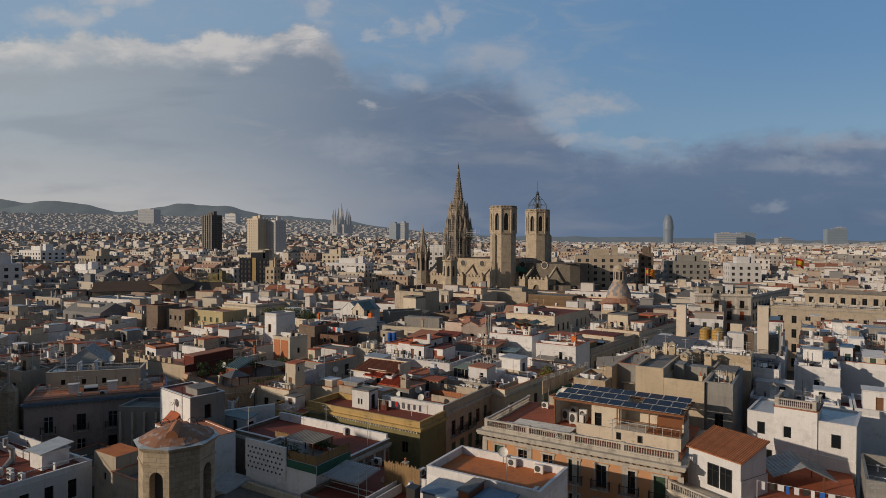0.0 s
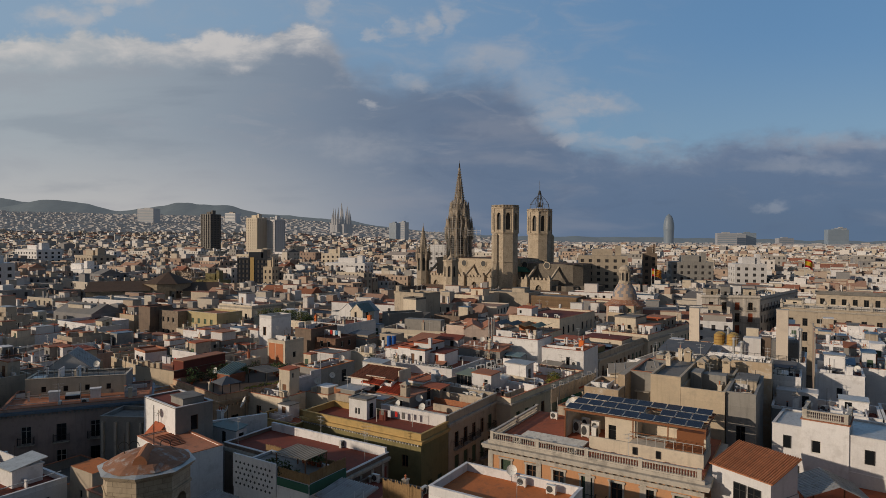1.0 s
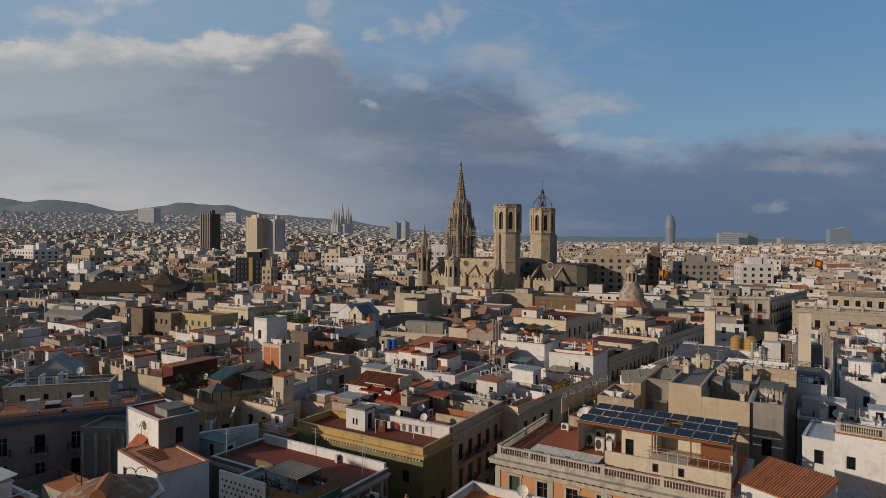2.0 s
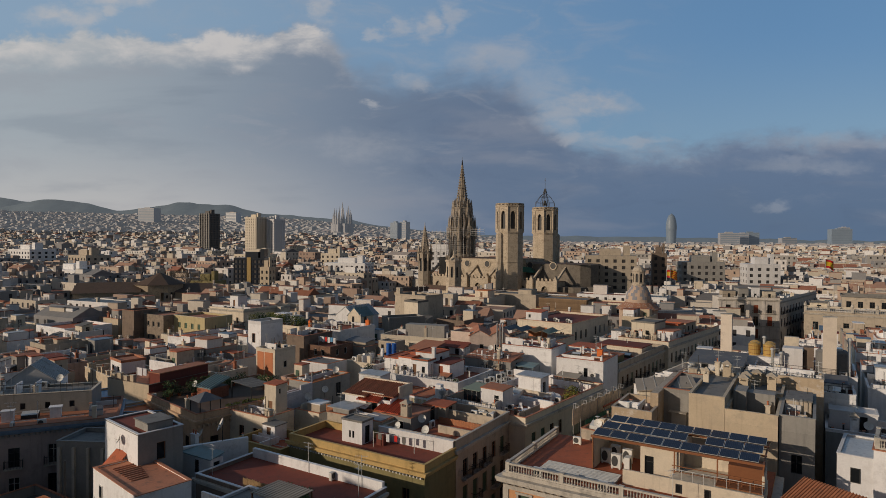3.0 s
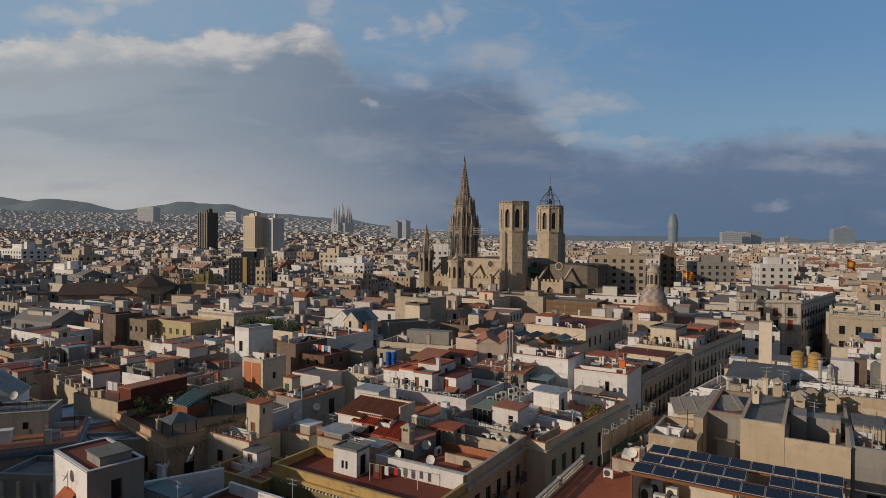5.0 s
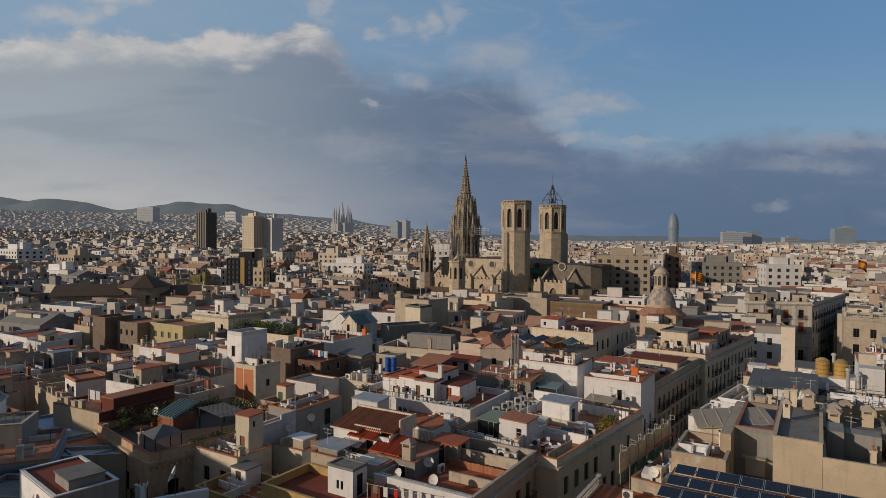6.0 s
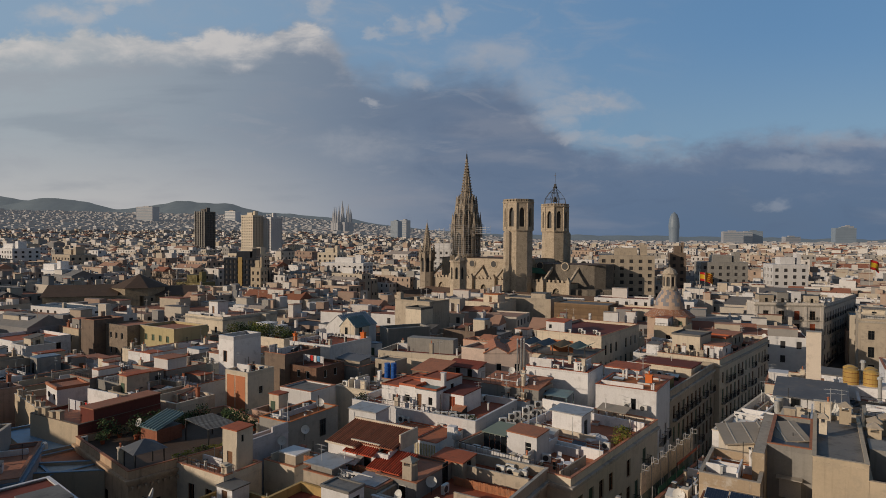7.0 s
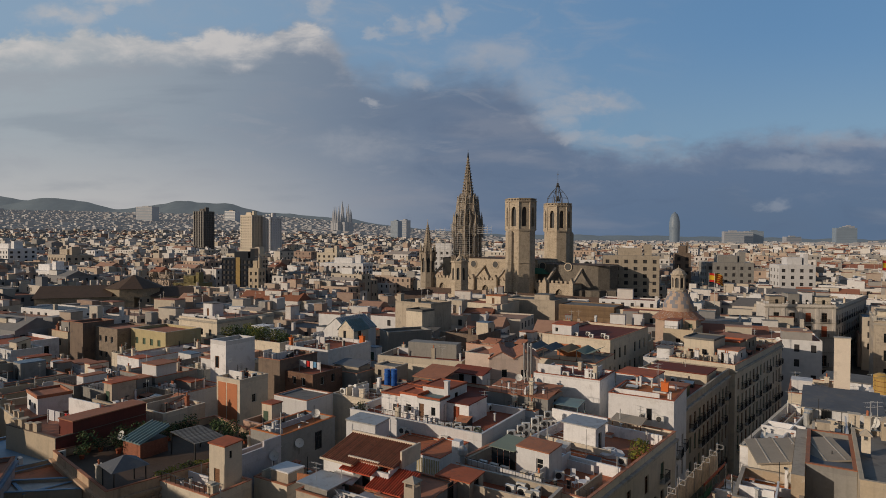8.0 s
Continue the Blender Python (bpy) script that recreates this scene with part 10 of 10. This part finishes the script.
for i_, (h_, n_) in enumerate(((l0, 3), (rightw, 5), (rightg, 4), (l1, 4), (l3, 7), (l4, 9), (wt1, 5), (gw1, 3), (gw2, 3), (gray1, 3), (rs, 4), (r4, 5), (beige, 2), (red_r, 3), (lblk, 5), (lup, 4), (bl1, 4),
                                (ochre, 4), (stub, 1), (shed_h, 0), (grey_yard, 5), (palace, 3), (wing, 8), (cityhall, 4), (hutwall, 4), (garden_h, 3), (cream_pal, 5), (brickh, 2), (orange_t, 2), (street_r, 3), (ww, 6), (obox, 2), (wr2, 8), (wr3, 6), (patch, 3), (low_r, 4), (ochre_b, 2), (front, 3), (olive, 1), (salmon, 4), (l2, 9), (side_w, 3), (right_y, 4), (right_z, 5), (red_r, 3), (low_y, 3), (dark_t, 3), (awn_h, 3), (wall_w, 5), (tower_b, 2))):
    gear(h_, n_, 500 + i_)
    if h_ in (wr3, rs, patch, low_r, grey_yard, wing, cityhall, r4, l4, street_r, rightw, l3, l2, palace):
        fittings(h_, random.Random(1900 + i_), "cream"), fittings(h_, random.Random(2900 + i_), "sand")
    if h_ not in (salmon, ochre, ochre_b, dark_t, wr2, olive, red_r, front, l1, white):
        fittings(h_, random.Random(900 + i_), "white")


def in_view(px, py, far):
    return 50 < py < far and -0.76 * py - 16 < px < 0.80 * py + 10


def split(x, y, w, d, out):
    """Cut a block into lots."""
    if w > 10.5 or (w > d and w * d > 85 and w > 8):
        c = w * rg.uniform(0.38, 0.62)
        split(x, y, c, d, out), split(x + c, y, w - c, d, out)
    elif d > 10.5 or w * d > 85:
        c = d * rg.uniform(0.38, 0.62)
        split(x, y, w, c, out), split(x, y + c, w, d - c, out)
    else:
        out.append((x, y, w, d))


lots = []
v = 28.0
while v < 330:
    u = -330.0
    while u < 130:
        px, py = gx(u + 14, v + 17)
        turn = 12 * noise.noise((px / 95, py / 95, 4.1)) if py > 150 or px < -70 else 0.0
        base = rg.uniform(16.2, 17.6)
        cells = []
        split(0, 0, 27.0, 33.0, cells)
        c, s = math.cos(radians(turn)), math.sin(radians(turn))
        for x, y, w, d in cells:
            lots.append((u + x * c - y * s, v + x * s + y * c, w - 0.02, d - 0.02, turn, base + rg.uniform(-0.9, 0.9) + (rg.random() < 0.07) * 2.2))
        u += 29.5
    v += 36.0
lots.sort(key=lambda q: gx(q[0], q[1])[1])
for u, v, w, d, turn, h in lots:
    px, py = gx(u + w / 2, v + d / 2)
    if MADE >= LIMIT or not in_view(px, py, 235):
        continue
    h -= ground_z(px, py) * 0.9
    if px > 38 and 84 < py < 150:
        h += 2.4
    if py < 100 and px > -60:
        h = min(h, 10.5)
    if not lot((u, v), w, d, turn, h, py < 100 and px > -60):
        q = rg.random()
        if py > 95:
            lot((u + w * 0.25, v + d * 0.25), min(w * 0.6, 4.6), min(d * 0.6, 4.6), turn, h - 0.8, False)
        else:
            lot((u + w * 0.3, v + d * 0.3), min(w * 0.5, 4.0), min(d * 0.5, 4.0), turn, min(h, 12.5), True)


def blocked(px, py, cell):
    """Where a house of its own, a street or a square is."""
    if math.hypot(px, py) > 420:
        return False
    u, v = CA * px + SA * py, -SA * px + CA * py
    return not is_free(px, py, cell * 0.42) or on_street(u, v) or plaza(px, py)


far_city("town_middle", 170, 780, 10.0, 11, 14.5, 18.0, (0, 1, 1, 2, 3), "dense old-town houses in cream, white and terracotta")
far_city("town_distance", 780, 1900, 14, 12, 13, 18, (0, 0, 1), "distant town blocks in pale and brown tones")
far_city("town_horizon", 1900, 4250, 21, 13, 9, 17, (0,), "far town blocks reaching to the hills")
